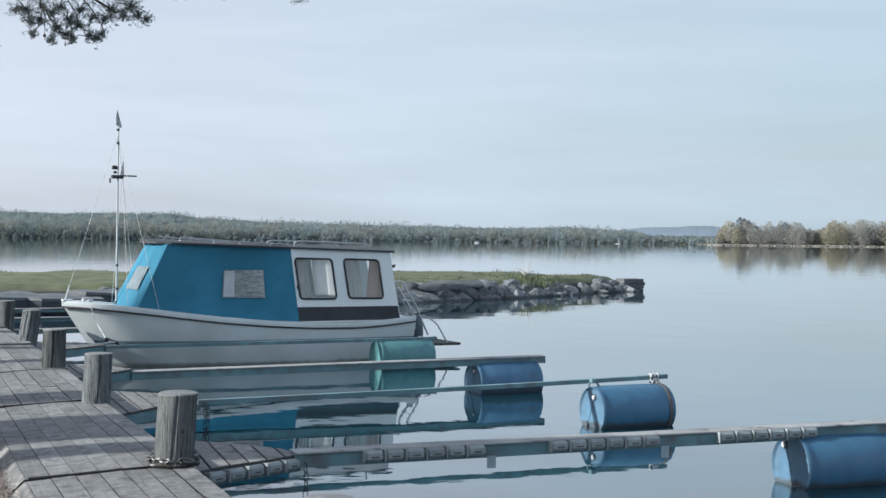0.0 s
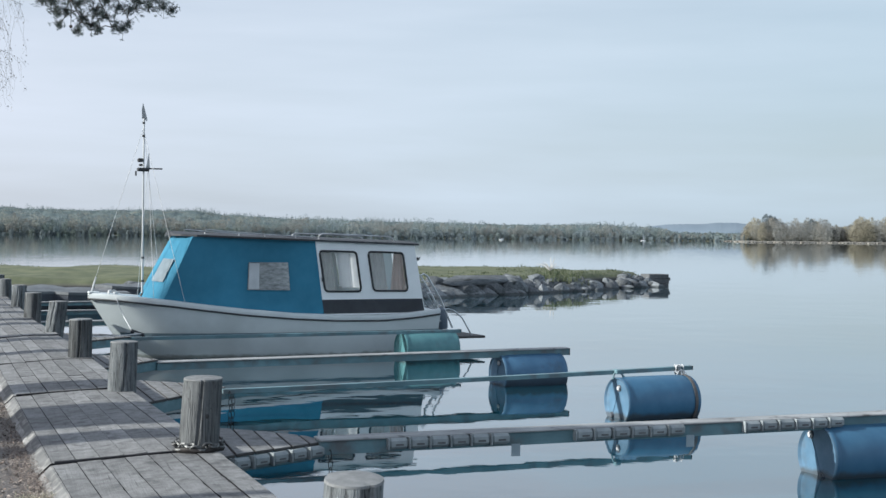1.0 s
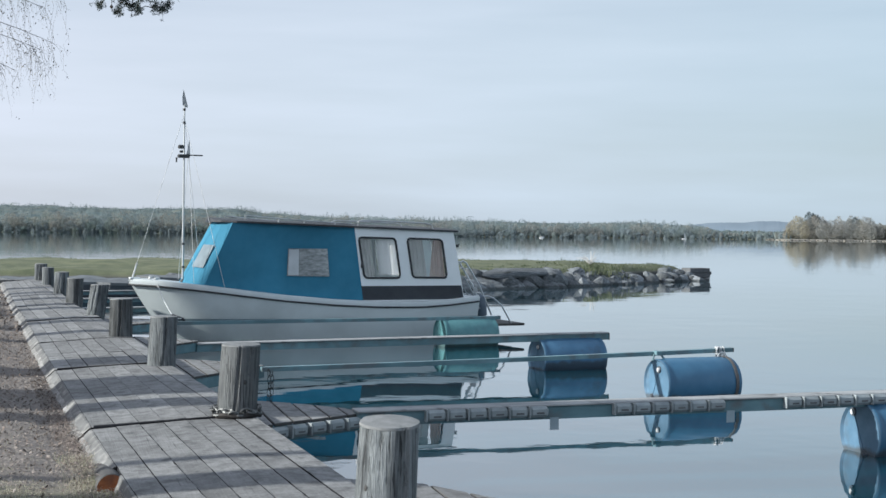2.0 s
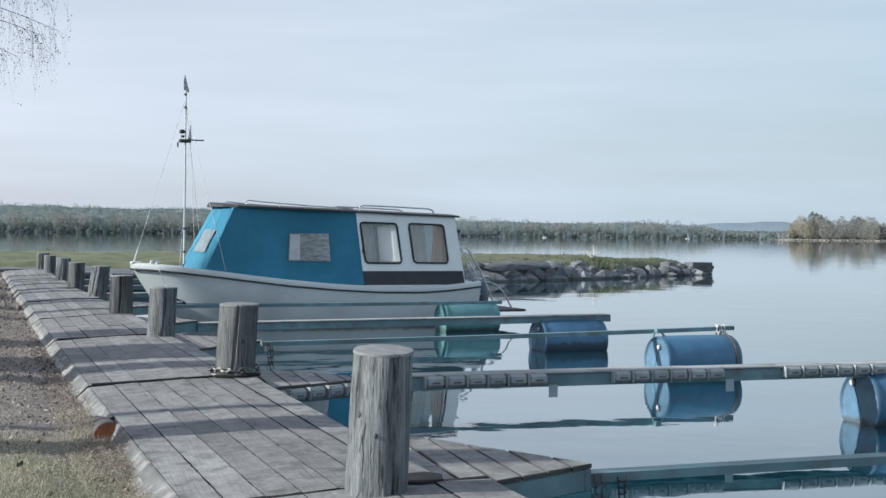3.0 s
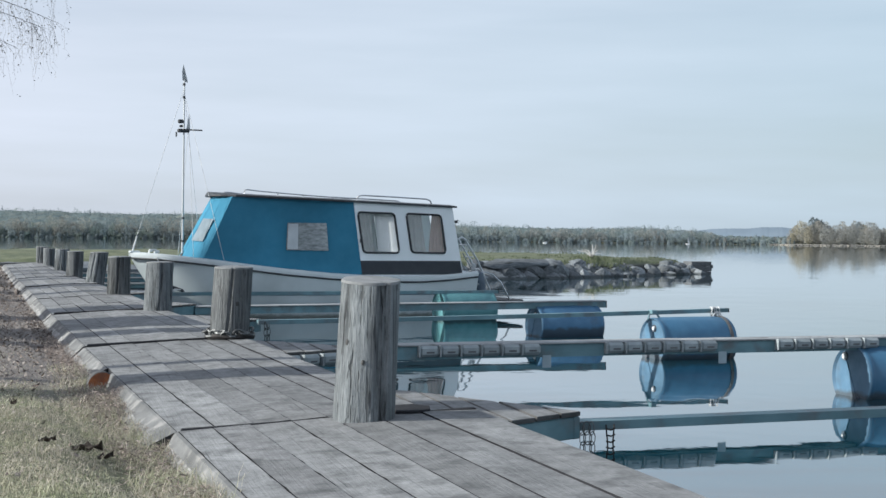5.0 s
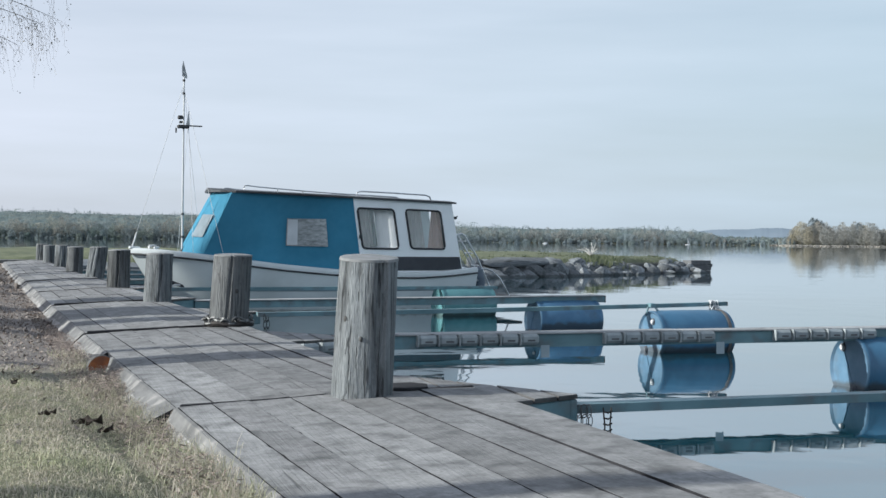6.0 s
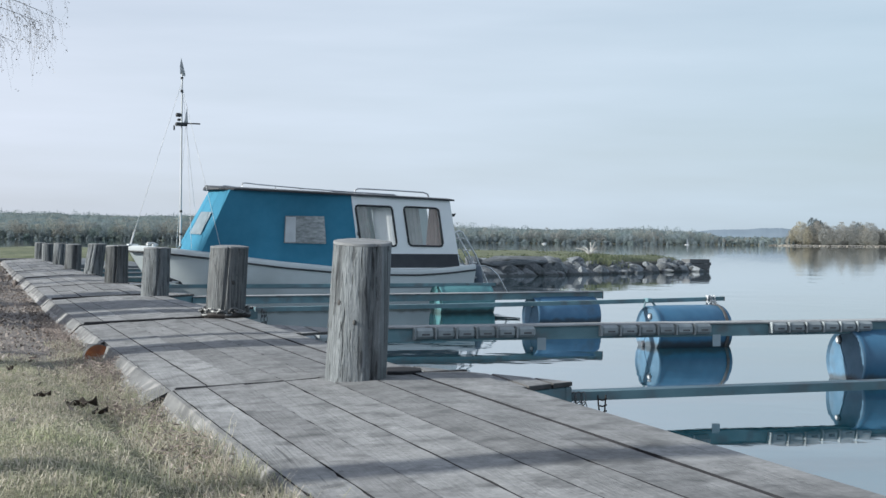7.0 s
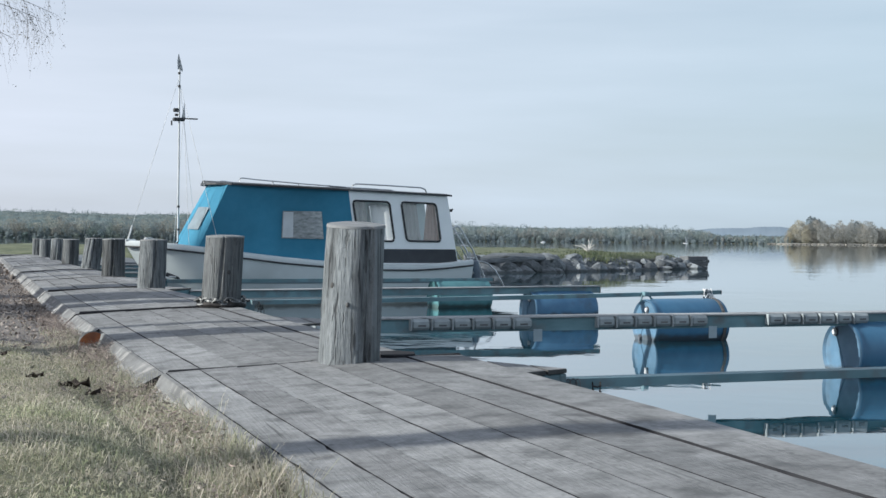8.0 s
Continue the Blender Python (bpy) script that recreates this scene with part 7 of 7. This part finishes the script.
# unseen pines on the bank, set sunward of the walk so their trunks shade it
for (x, y, h, r, lean, seed) in ((-7.0, -1.13, 17, 0.09, (0, 0), 3), (-7.2, 2.55, 18, 0.22, (0, 0), 4), (-8.2, 3.30, 18, 0.06, (0, 0), 5),
                                 (-8.5, 5.61, 17, 0.25, (0, 0), 6), (-8.7, 6.36, 18, 0.26, (0, 0), 7), 
                                 (-9.5, 9.06, 17, 0.20, (0, 0), 11), (-12.5, 9.02, 18, 0.20, (0, 0), 9), (-10.0, 12.47, 17, 0.20, (0, 0), 12), (-12.2, 14.6, 18, 0.26, (0, 0), 13),
                                 (-13.6, 15.3, 17, 0.22, (0, 0), 14), (-12.8, 17.6, 18, 0.28, (0, 0), 15),
                                 (-15.5, 18.9, 18, 0.34, (0, 0), 16), (-14.2, 20.6, 17, 0.32, (0, 0), 17), (-16.5, 23.2, 18, 0.34, (0, 0), 18), (-15.0, 25.0, 17, 0.3, (0, 0), 19),
                                 # extra trunk, added to shade the boat's bow
                                 (-12.0, 18.6, 17, 0.22, (0, 0), 20)):
    pine(x, y, h, r, lean, seed, "tall pine out of view, placed for its trunk's shadow")
# two unseen trunks added for deck shade, cut short so a drum stays sunlit
for x, y, top, r in ((-10.0, 6.95, 5.9, 0.25), (-11.4, 7.44, 6.5, 0.28)):
    t = thing("shade_trunk", "unseen trunk added to shade the walk, cut short to leave a drum sunlit", "tree trunk")
    b = bmesh.new()
    z = float(land(x, y)) - 0.1
    tube(b, [(x + 0.03 * math.sin(f * 6), y, z + (top - z) * f) for f in np.linspace(0, 1, 9)], r * 1.08, 14, r_end=r * 0.94)
    part("trunk", b, M_BARK, t, smooth=True)
    b = bmesh.new()
    limb(b, Vector((x, y, top - 0.8)), Vector((x - 0.5, y - 0.1, top - 0.45)), 0.05, 0.02, 0.05, 4, 5)
    part("branch_stub", b, M_BARK, t, smooth=True)

# the low pine bough that hangs over the walk
rp = random.Random(31)
bough = thing("pine_bough", "dark needled pine bough hanging over the walk", "pine bough")
b = bmesh.new()
need = Heap()
main = limb(b, (-4.6, 9.2, 6.5), (0.35, 10.2, 4.60), 0.05, 0.012, 0.20, 12)
forks = [limb(b, a0, c0, 0.009, 0.004, 0.05, 7, 6) for a0, c0 in (
    ((-0.30, 10.1, 4.92), (0.70, 10.25, 4.62)), ((-1.2, 10.0, 5.2), (-0.62, 10.0, 4.55)), ((-0.7, 10.05, 4.95), (-0.30, 9.98, 4.34)),
    ((-0.3, 10.12, 4.86), (0.02, 10.05, 4.30)), ((-0.05, 10.15, 4.74), (0.22, 10.1, 4.36)))]
wood_pts = main[6:] + [q for f in forks for q in f[1:]]
# clumps of shoots: along the walk's width, height, radius
CLUMPS = ((-0.60, 4.54, 0.11), (-0.55, 4.43, 0.085), (-0.53, 4.32, 0.05), (-0.69, 4.57, 0.05), (-0.43, 4.61, 0.09), (-0.34, 4.53, 0.075), (-0.28, 4.41, 0.085),
          (-0.19, 4.33, 0.085), (-0.13, 4.27, 0.06), (-0.34, 4.26, 0.05), (-0.16, 4.48, 0.10), (-0.07, 4.42, 0.085), (-0.04, 4.61, 0.075), (0.05, 4.33, 0.055),
          (0.13, 4.29, 0.06), (0.08, 4.53, 0.075), (0.22, 4.50, 0.09), (0.28, 4.63, 0.09), (0.40, 4.55, 0.075), (0.49, 4.66, 0.11), (0.58, 4.58, 0.075), (0.66, 4.54, 0.05),
          (0.19, 4.36, 0.05), (-0.46, 4.46, 0.06), (-0.25, 4.62, 0.085), (0.40, 4.80, 0.14), (0.0, 4.80, 0.16), (-0.5, 4.80, 0.16))
for cx, cz, cr in CLUMPS:
    c = Vector((cx, 10.1 + rp.uniform(-0.1, 0.1), cz))
    near = min(wood_pts, key=lambda q: (q - c).length)
    tube(b, (near, near.lerp(c, 0.5) + Vector((0, 0, 0.025)), c), 0.006, 5, r_end=0.0035)
    for k in range(int(cr * 500)):
        q = c + Vector((rp.gauss(0, cr * 0.70), rp.gauss(0, 0.11), rp.gauss(0, cr * 0.58)))
        m = c.lerp(q, 0.5) + Vector((0, 0, 0.01))
        tube(b, (c, m, q), 0.0022, 4, r_end=0.0014)
        d = (q - c).normalized() + Vector((rp.gauss(0, 0.4), rp.gauss(0, 0.4), 0.5))
        needles(need, rp, q, d, 52, 0.024)
        needles(need, rp, m, d, 18, 0.022)
part("branch", b, M_TWIG, bough, smooth=True)
ob = new("needle_brush", need.mesh("needle_brush", M_NEEDLE))
ob.parent = bough
b = bmesh.new()
p = (-0.41, 10.05, 4.285)
lathe(b, [(-0.02, 0), (-0.01, 0.015), (0.008, 0.018), (0.02, 0.007), (0.025, 0)], 8, Matrix.Translation(p) @ pose(0, 0, 0, 0, 90))
tube(b, (p, (p[0] + 0.005, p[1], p[2] + 0.22)), 0.003, 4)
part("cone", b, M_TWIG, bough, "small dark pine cone")
b = bmesh.new()
limb(b, (-0.2, 10.4, 5.55), (2.42, 10.2, 4.87), 0.012, 0.004, 0.1, 6, 5)
nd = Heap()
for k in range(26):
    needles(nd, rp, (2.38 + rp.gauss(0, 0.05), 10.2 + rp.uniform(-0.1, 0.1), 4.88 + rp.gauss(0, 0.025)), (1, 0, 0.2), 40, 0.024)
for k in range(16):
    needles(nd, rp, (1.25 + rp.gauss(0, 0.16), 10.25 + rp.uniform(-0.1, 0.1), 4.845 + rp.gauss(0, 0.02)), (1, 0, 0.2), 40, 0.024)
part("branch", b, M_TWIG, bough, smooth=True)
ob = new("needle_brush", nd.mesh("needle_brush", M_NEEDLE))
ob.parent = bough

# the birch with drooping twigs
birch = thing("birch_tree", "birch with thin drooping almost leafless twigs", "tree")
bx, by = -5.6, 21.0
b = bmesh.new()
tube(b, [(bx + 0.1 * math.sin(f * 5), by, 0.4 + 13 * f) for f in np.linspace(0, 1, 10)], 0.16, 12, r_end=0.04)
part("trunk", b, M_BIRCHBARK, birch, smooth=True)
rb = random.Random(12)
b = bmesh.new()
lf = Heap()


def leaf_quad(heap, rr, p, s):
    u = Vector((rr.gauss(0, 1), rr.gauss(0, 1), rr.gauss(0, 1))).normalized()
    v = u.cross(Vector((rr.gauss(0, 1), rr.gauss(0, 1), rr.gauss(0, 1)))).normalized()
    p = Vector(p)
    heap.add(np.array([(p - u * s)[:], (p + v * s * 0.6)[:], (p + u * s)[:], (p - v * s * 0.6)[:]]), np.array([(0, 1, 2), (0, 2, 3)]))


tips = [((-4.0, 20.8, 6.2), (-0.95, 21.2, 5.35)), ((-4.5, 20.8, 5.6), (-1.15, 21.1, 5.20)), ((-4.2, 20.9, 7.2), (-0.75, 21.3, 6.3)), ((-4.0, 21, 6.8), (-1.1, 21.0, 5.95)),
        ((-4.8, 21.5, 7.0), (-1.4, 21.6, 6.6)), ((-4.2, 20.5, 5.2), (-1.6, 20.7, 4.75)), ((-4.6, 20.9, 8.0), (-0.8, 21.4, 6.9))]
for a, c in tips:
    a = (a[0], a[1], c[2] + 0.30)
    root = Vector((bx, by, a[2] - 1.2))
    limb(b, root, a, 0.045, 0.022, 0.1, 4, 5)
    pts = limb(b, a, c, 0.014, 0.004, 0.28, 10, 5)
    for k in range(54):
        i = rb.randrange(2, len(pts))
        p = pts[i].lerp(pts[i - 1], rb.random())
        n = rb.uniform(0.3, 1.25)
        q = p + Vector((rb.uniform(-0.05, 0.28), rb.gauss(0, 0.15), -n))
        m = p.lerp(q, 0.4) + Vector((rb.uniform(0.02, 0.12), rb.gauss(0, 0.05), 0.10))
        bends = [p, m]
        for g in (0.6, 0.8, 1.0):
            bends.append(m.lerp(q, g) + Vector((rb.gauss(0, 0.035), rb.gauss(0, 0.035), 0)))
        tube(b, bends, 0.0022, 3, r_end=0.001, cap=False)
        for j in range(rb.randrange(3, 11)):
            s = rb.random()
            leaf_quad(lf, rb, p.lerp(q, s) + Vector((rb.gauss(0.04, 0.04), rb.gauss(0, 0.04), 0)), rb.uniform(0.010, 0.024))
        if rb.random() < 0.5:
            e = m + Vector((rb.uniform(-0.1, 0.25), rb.gauss(0, 0.1), -rb.uniform(0.05, 0.35)))
            tube(b, (m, m.lerp(e, 0.5) + Vector((rb.gauss(0, 0.03), 0, 0.03)), e), 0.0024, 3, r_end=0.0015, cap=False)
part("twig_spray", b, M_BIRCHTWIG, birch, "thin drooping twigs", smooth=True)
ob = new("foliage", lf.mesh("foliage", M_BIRCHLEAF))
ob.parent = birch

# ---- lawn blades, litter and loose things on the bank ----
rg = np.random.default_rng(4)


def blades(n, x0, x1, y0, y1, hmin, hmax, w, keep):
    px, py = rg.uniform(x0, x1, n), rg.uniform(y0, y1, n)
    k = keep(px, py)
    px, py = px[k], py[k]
    n = len(px)
    pz = land(px, py) - 0.004
    a, lean, h = rg.uniform(0, 6.283, n), rg.uniform(0.2, 1.9, n), rg.uniform(hmin, hmax, n)
    ux, uy = np.cos(a), np.sin(a)
    ww = w * rg.uniform(0.6, 1.3, n)
    v = np.stack([np.stack([px - uy * ww, py + ux * ww, pz], -1), np.stack([px + uy * ww, py - ux * ww, pz], -1),
                  np.stack([px + ux * lean * h * 0.35 - uy * ww * 0.7, py + uy * lean * h * 0.35 + ux * ww * 0.7, pz + h * 0.6], -1),
                  np.stack([px + ux * lean * h * 0.35 + uy * ww * 0.7, py + uy * lean * h * 0.35 - ux * ww * 0.7, pz + h * 0.6], -1),
                  np.stack([px + ux * lean * h, py + uy * lean * h, pz + h * (1 - 0.36 * lean)], -1)], 1)
    base = np.arange(n)[:, None, None] * 5
    f = np.array([(0, 1, 3), (0, 3, 2), (2, 3, 4)])[None] + base
    return v.reshape(-1, 3), f.reshape(-1, 3)


def dock_left(py):
    return np.interp(py, JOINT_Y, LEFT_X) - 0.10


def lawn_keep(px, py):
    patchy = np.sin(px * 5.1 + py * 3.3) + np.sin(px * 2.3 - py * 4.7 + 1)
    fade = np.clip((3.2 + 0.5 * patchy - py) / 2.2, 0.03, 1) * np.clip((px + 2.6) / 0.9, 0, 1) * np.clip((py + 4.6) / 1.2, 0, 1)
    return (px < dock_left(py) + 0.02) & (rg.random(len(px)) < fade)


v, f = blades(270000, -2.6, -0.2, -4.6, 5.0, 0.005, 0.021, 0.0015, lawn_keep)
tagged(new("lawn_grass", raw("lawn_grass", v, f, M_GRASS)), "short patchy autumn lawn beside the boardwalk", "grass", kind="stuff")


def edge_keep(px, py):
    d = dock_left(py) + 0.02 - px
    by_log = (np.abs(px + 0.755) < 0.10) & (py > 2.06) & (py < 2.26)
    return ~by_log & (d > -0.075) & (d < 0.20) & (rg.random(len(px)) < np.clip(1 - np.abs(d) / 0.20, 0, 1) * (0.35 + 0.65 * (np.sin(py * 6.1) > -0.3)))


v, f = blades(85000, -1.1, -0.2, -3.9, 3.2, 0.02, 0.08, 0.0013, edge_keep)
tagged(new("edge_grass", raw("edge_grass", v, f, M_GRASS)), "longer dry grass against the boardwalk edge", "grass", kind="stuff")


def stalk_keep(px, py):
    d = dock_left(py) + 0.06 - px
    return (d > -0.06) & (d < 0.22) & (rg.random(len(px)) < np.clip(np.sin(py * 5.3 + 0.4) + 0.25 * np.sin(px * 31), 0.03, 1))


v, f = blades(2600, -1.0, -0.3, -3.7, 0.3, 0.06, 0.15, 0.0010, stalk_keep)
tagged(new("grass_stalks", raw("grass_stalks", v, f, M_GRASS)), "thin tall grass stalks leaning over the boardwalk edge", "grass", kind="stuff")


def long_keep(px, py):
    clump = np.sin(px * 7.3 + py * 2.1) * np.sin(px * 3.1 - py * 5.7)
    return (px < dock_left(py) - 0.02) & (rg.random(len(px)) < np.clip(0.25 + clump, 0.05, 1) * np.clip((2.2 - py) / 1.5, 0, 1))


v, f = blades(34000, -2.4, -0.2, -4.2, 2.2, 0.02, 0.058, 0.0011, long_keep)
tagged(new("tall_grass", raw("tall_grass", v, f, M_GRASS)), "scattered longer straw-coloured blades in the lawn", "grass", kind="stuff")


def litter(n, x0, x1, y0, y1, s0, s1, keep):
    px, py = rg.uniform(x0, x1, n), rg.uniform(y0, y1, n)
    k = keep(px, py)
    px, py = px[k], py[k]
    n = len(px)
    pz = land(px, py) + rg.uniform(0.0, 0.012, n)
    s, a = rg.uniform(s0, s1, n), rg.uniform(0, 6.283, n)
    tx, ty = rg.normal(0, 0.45, n), rg.normal(0, 0.45, n)
    out = []
    for du, dv, cup in ((-1, 0, 0.25), (0, -0.6, 0), (1, 0, 0.25), (0, 0.6, 0)):
        x, y = du * np.cos(a) - dv * np.sin(a), du * np.sin(a) + dv * np.cos(a)
        out.append(np.stack([px + x * s, py + y * s, pz + (x * tx + y * ty + cup + 0.3) * s], -1))
    base = np.arange(n)[:, None, None] * 4
    f = np.array([(0, 1, 2), (0, 2, 3)])[None] + base
    return np.stack(out, 1).reshape(-1, 3), f.reshape(-1, 3)


def soil_keep(px, py):
    return (px < dock_left(py) + 0.02) & (rg.random(len(px)) < np.clip((py - 0.8) / 2.5, 0.05, 1))


v, f = litter(36000, -3.0, -0.4, -1.0, 13.0, 0.004, 0.014, soil_keep)
v2, f2 = litter(9000, -5.0, -0.9, 13.0, 30.0, 0.012, 0.035, soil_keep)
tagged(new("leaf_litter", raw("leaf_litter", np.concatenate([v, v2]), np.concatenate([f, f2 + len(v)]), M_LITTER)), "fallen dry leaves and crumbs on bare soil", "leaf litter", kind="stuff")


def thatch_keep(px, py):
    return (px < dock_left(py)) & (rg.random(len(px)) < np.clip((3.0 - py) / 2.0, 0, 1) * np.clip((px + 2.6) / 0.9, 0, 1))


v, f = litter(24000, -2.6, -0.3, -4.4, 3.0, 0.003, 0.013, thatch_keep)
v = v.reshape(-1, 4, 3)
mid = v.mean(axis=1, keepdims=True)
v[:, 1::2] = mid + (v[:, 1::2] - mid) * 0.16
v[:, :, 2] += 0.006
tagged(new("dry_thatch", raw("dry_thatch", v.reshape(-1, 3), f, M_GRASS)), "dry straw lying flat in the lawn", "straw", kind="stuff")


def drift_keep(px, py):
    d = dock_left(py) + 0.01 - px
    return (d > -0.04) & (d < 0.13)


v, f = litter(18000, -1.4, -0.3, -3.4, 9.0, 0.004, 0.014, drift_keep)
tagged(new("leaf_drift", raw("leaf_drift", v, f, M_LITTER)), "drift of dry leaves against the boardwalk edge", "leaf litter", kind="stuff")


def heap_keep(px, py):
    out = np.interp(py, JOINT_Y, LEFT_X) - px
    lump = 0.5 + 0.5 * np.sin(py * 5.3 + 0.8) * np.sin(py * 2.1 + 0.5) + 0.25 * np.sin(py * 17)
    by_joint = np.exp(-((py - JOINT_Y[1] - 0.05) / 0.16) ** 2) + 0.8 * np.exp(-((py - 1.55) / 0.22) ** 2)
    reach = 0.085 - 0.07 * np.clip(0.45 * lump + 0.8 * by_joint, 0, 1)
    by_log = (np.abs(px + 0.755) < 0.11) & (py > 2.06) & (py < 2.3)
    by_log |= (py > -0.02) & (py < 0.34) & (out < 0.17)
    return ~by_log & (out > reach) & (rg.random(len(px)) < np.clip(1.25 - (out - reach) / 0.14, 0, 1) * np.clip(0.12 + 0.4 * lump * (py > 0.3) + by_joint, 0, 1))


def against_board(v, hmax):
    """Lays crumbs on the sloping edge board where they reach over it."""
    mid = v.mean(axis=1)
    out = np.interp(mid[:, 1], JOINT_Y, LEFT_X) - mid[:, 0]
    board = DECK_Z - CROSS_FALL - 0.074 * np.clip(out / 0.085, 0, 1) + 0.004
    board = board - 0.03 * np.clip((out - 0.085) / 0.12, 0, 1)
    ground_z = land(mid[:, 0], mid[:, 1])
    v[:, :, 2] += (np.maximum(board, ground_z) - ground_z + rg.uniform(0, hmax, len(mid)) * np.clip((out - 0.01) / 0.1, 0.1, 1))[:, None]
    return v


v, f = litter(60000, -1.2, -0.3, -1.6, 4.6, 0.004, 0.015, heap_keep)
v = v.reshape(-1, 4, 3)
mid = v.mean(axis=1, keepdims=True)
v[:, 1::2] = mid + (v[:, 1::2] - mid) * 0.12
v = against_board(v, 0.030)
v2, f2 = litter(9000, -1.2, -0.3, -3.4, 4.6, 0.004, 0.011, heap_keep)
v2 = against_board(v2.reshape(-1, 4, 3), 0.014)
tagged(new("straw_heap", raw("straw_heap", np.concatenate([v, v2]).reshape(-1, 3), np.concatenate([f, f2 + len(v) * 4]), M_STRAW)), "dead brown stalks and crumbs heaped over the board's edge", "leaf litter", kind="stuff")


def debris_keep(px, py):
    out = np.interp(py, JOINT_Y, LEFT_X) - px
    lump = np.exp(-((py - 0.02) / 0.28) ** 2) + 0.75 * np.exp(-((py - 1.35) / 0.45) ** 2) + 0.35 * np.exp(-((py + 0.9) / 0.5) ** 2) + 0.3 * (py > 2.3)
    by_log = (np.abs(px + 0.755) < 0.11) & (py > 2.06) & (py < 2.3)
    by_log |= (py > -0.02) & (py < 0.34) & (out < 0.17)
    return ~by_log & (out > 0.02) & (out < 0.34) & (rg.random(len(px)) < np.clip(lump, 0.03, 1) * np.exp(-((out - 0.14) / 0.09) ** 2))


v, f = litter(90000, -1.3, -0.2, -2.2, 5.2, 0.004, 0.017, debris_keep)
v = v.reshape(-1, 4, 3)
mid = v.mean(axis=1, keepdims=True)
v[:, 1::2] = mid + (v[:, 1::2] - mid) * 0.22
out = np.interp(mid[:, 0, 1], JOINT_Y, LEFT_X) - mid[:, 0, 0]
v[:, :, 2] += (rg.uniform(0, 0.055, len(v)) * np.exp(-((out - 0.13) / 0.10) ** 2))[:, None]
tagged(new("dead_stalks", raw("dead_stalks", v.reshape(-1, 3), f, M_STRAW)), "reddish-brown dead stalks banked against the boardwalk", "leaf litter", kind="stuff")


def dead_leaf(x, y, s, yaw, label):
    b = bmesh.new()
    g = []
    for j in range(9):
        f = j / 8
        w = math.sin(math.pi * f) ** 0.7 * 0.38 + 0.01
        g.append([b.verts.new(((f - 0.5) * 2 * s, v * w * s, (0.24 * v * v + 0.14 * math.sin(f * 11 + v * 3) + 0.10 * math.sin(f * 23 - v * 4) + 0.25 * (f - 0.5) ** 2) * s)) for v in (-1, -0.5, 0, 0.5, 1)])
    for q, w in zip(g, g[1:]):
        for i in range(4):
            b.faces.new((q[i], q[i + 1], w[i + 1], w[i]))
    bmesh.ops.solidify(b, geom=b.faces[:], thickness=0.0025)
    ob = solo("fallen_leaf", b, M_TWIG, label, "leaf", smooth=True)
    ob.matrix_basis = pose(x, y, float(land(x, y)) + 0.02, 6, -5, yaw)


dead_leaf(-0.885, -0.22, 0.055, -20, "curled dark brown fallen leaf on the lawn")
dead_leaf(-0.825, -0.25, 0.035, 40, "curled dark brown fallen leaf on the lawn")
dead_leaf(-1.012, -0.24, 0.03, 15, "small curled brown leaf on the lawn")
dead_leaf(-1.15, 1.15, 0.03, 70, "small curled brown leaf on the lawn")
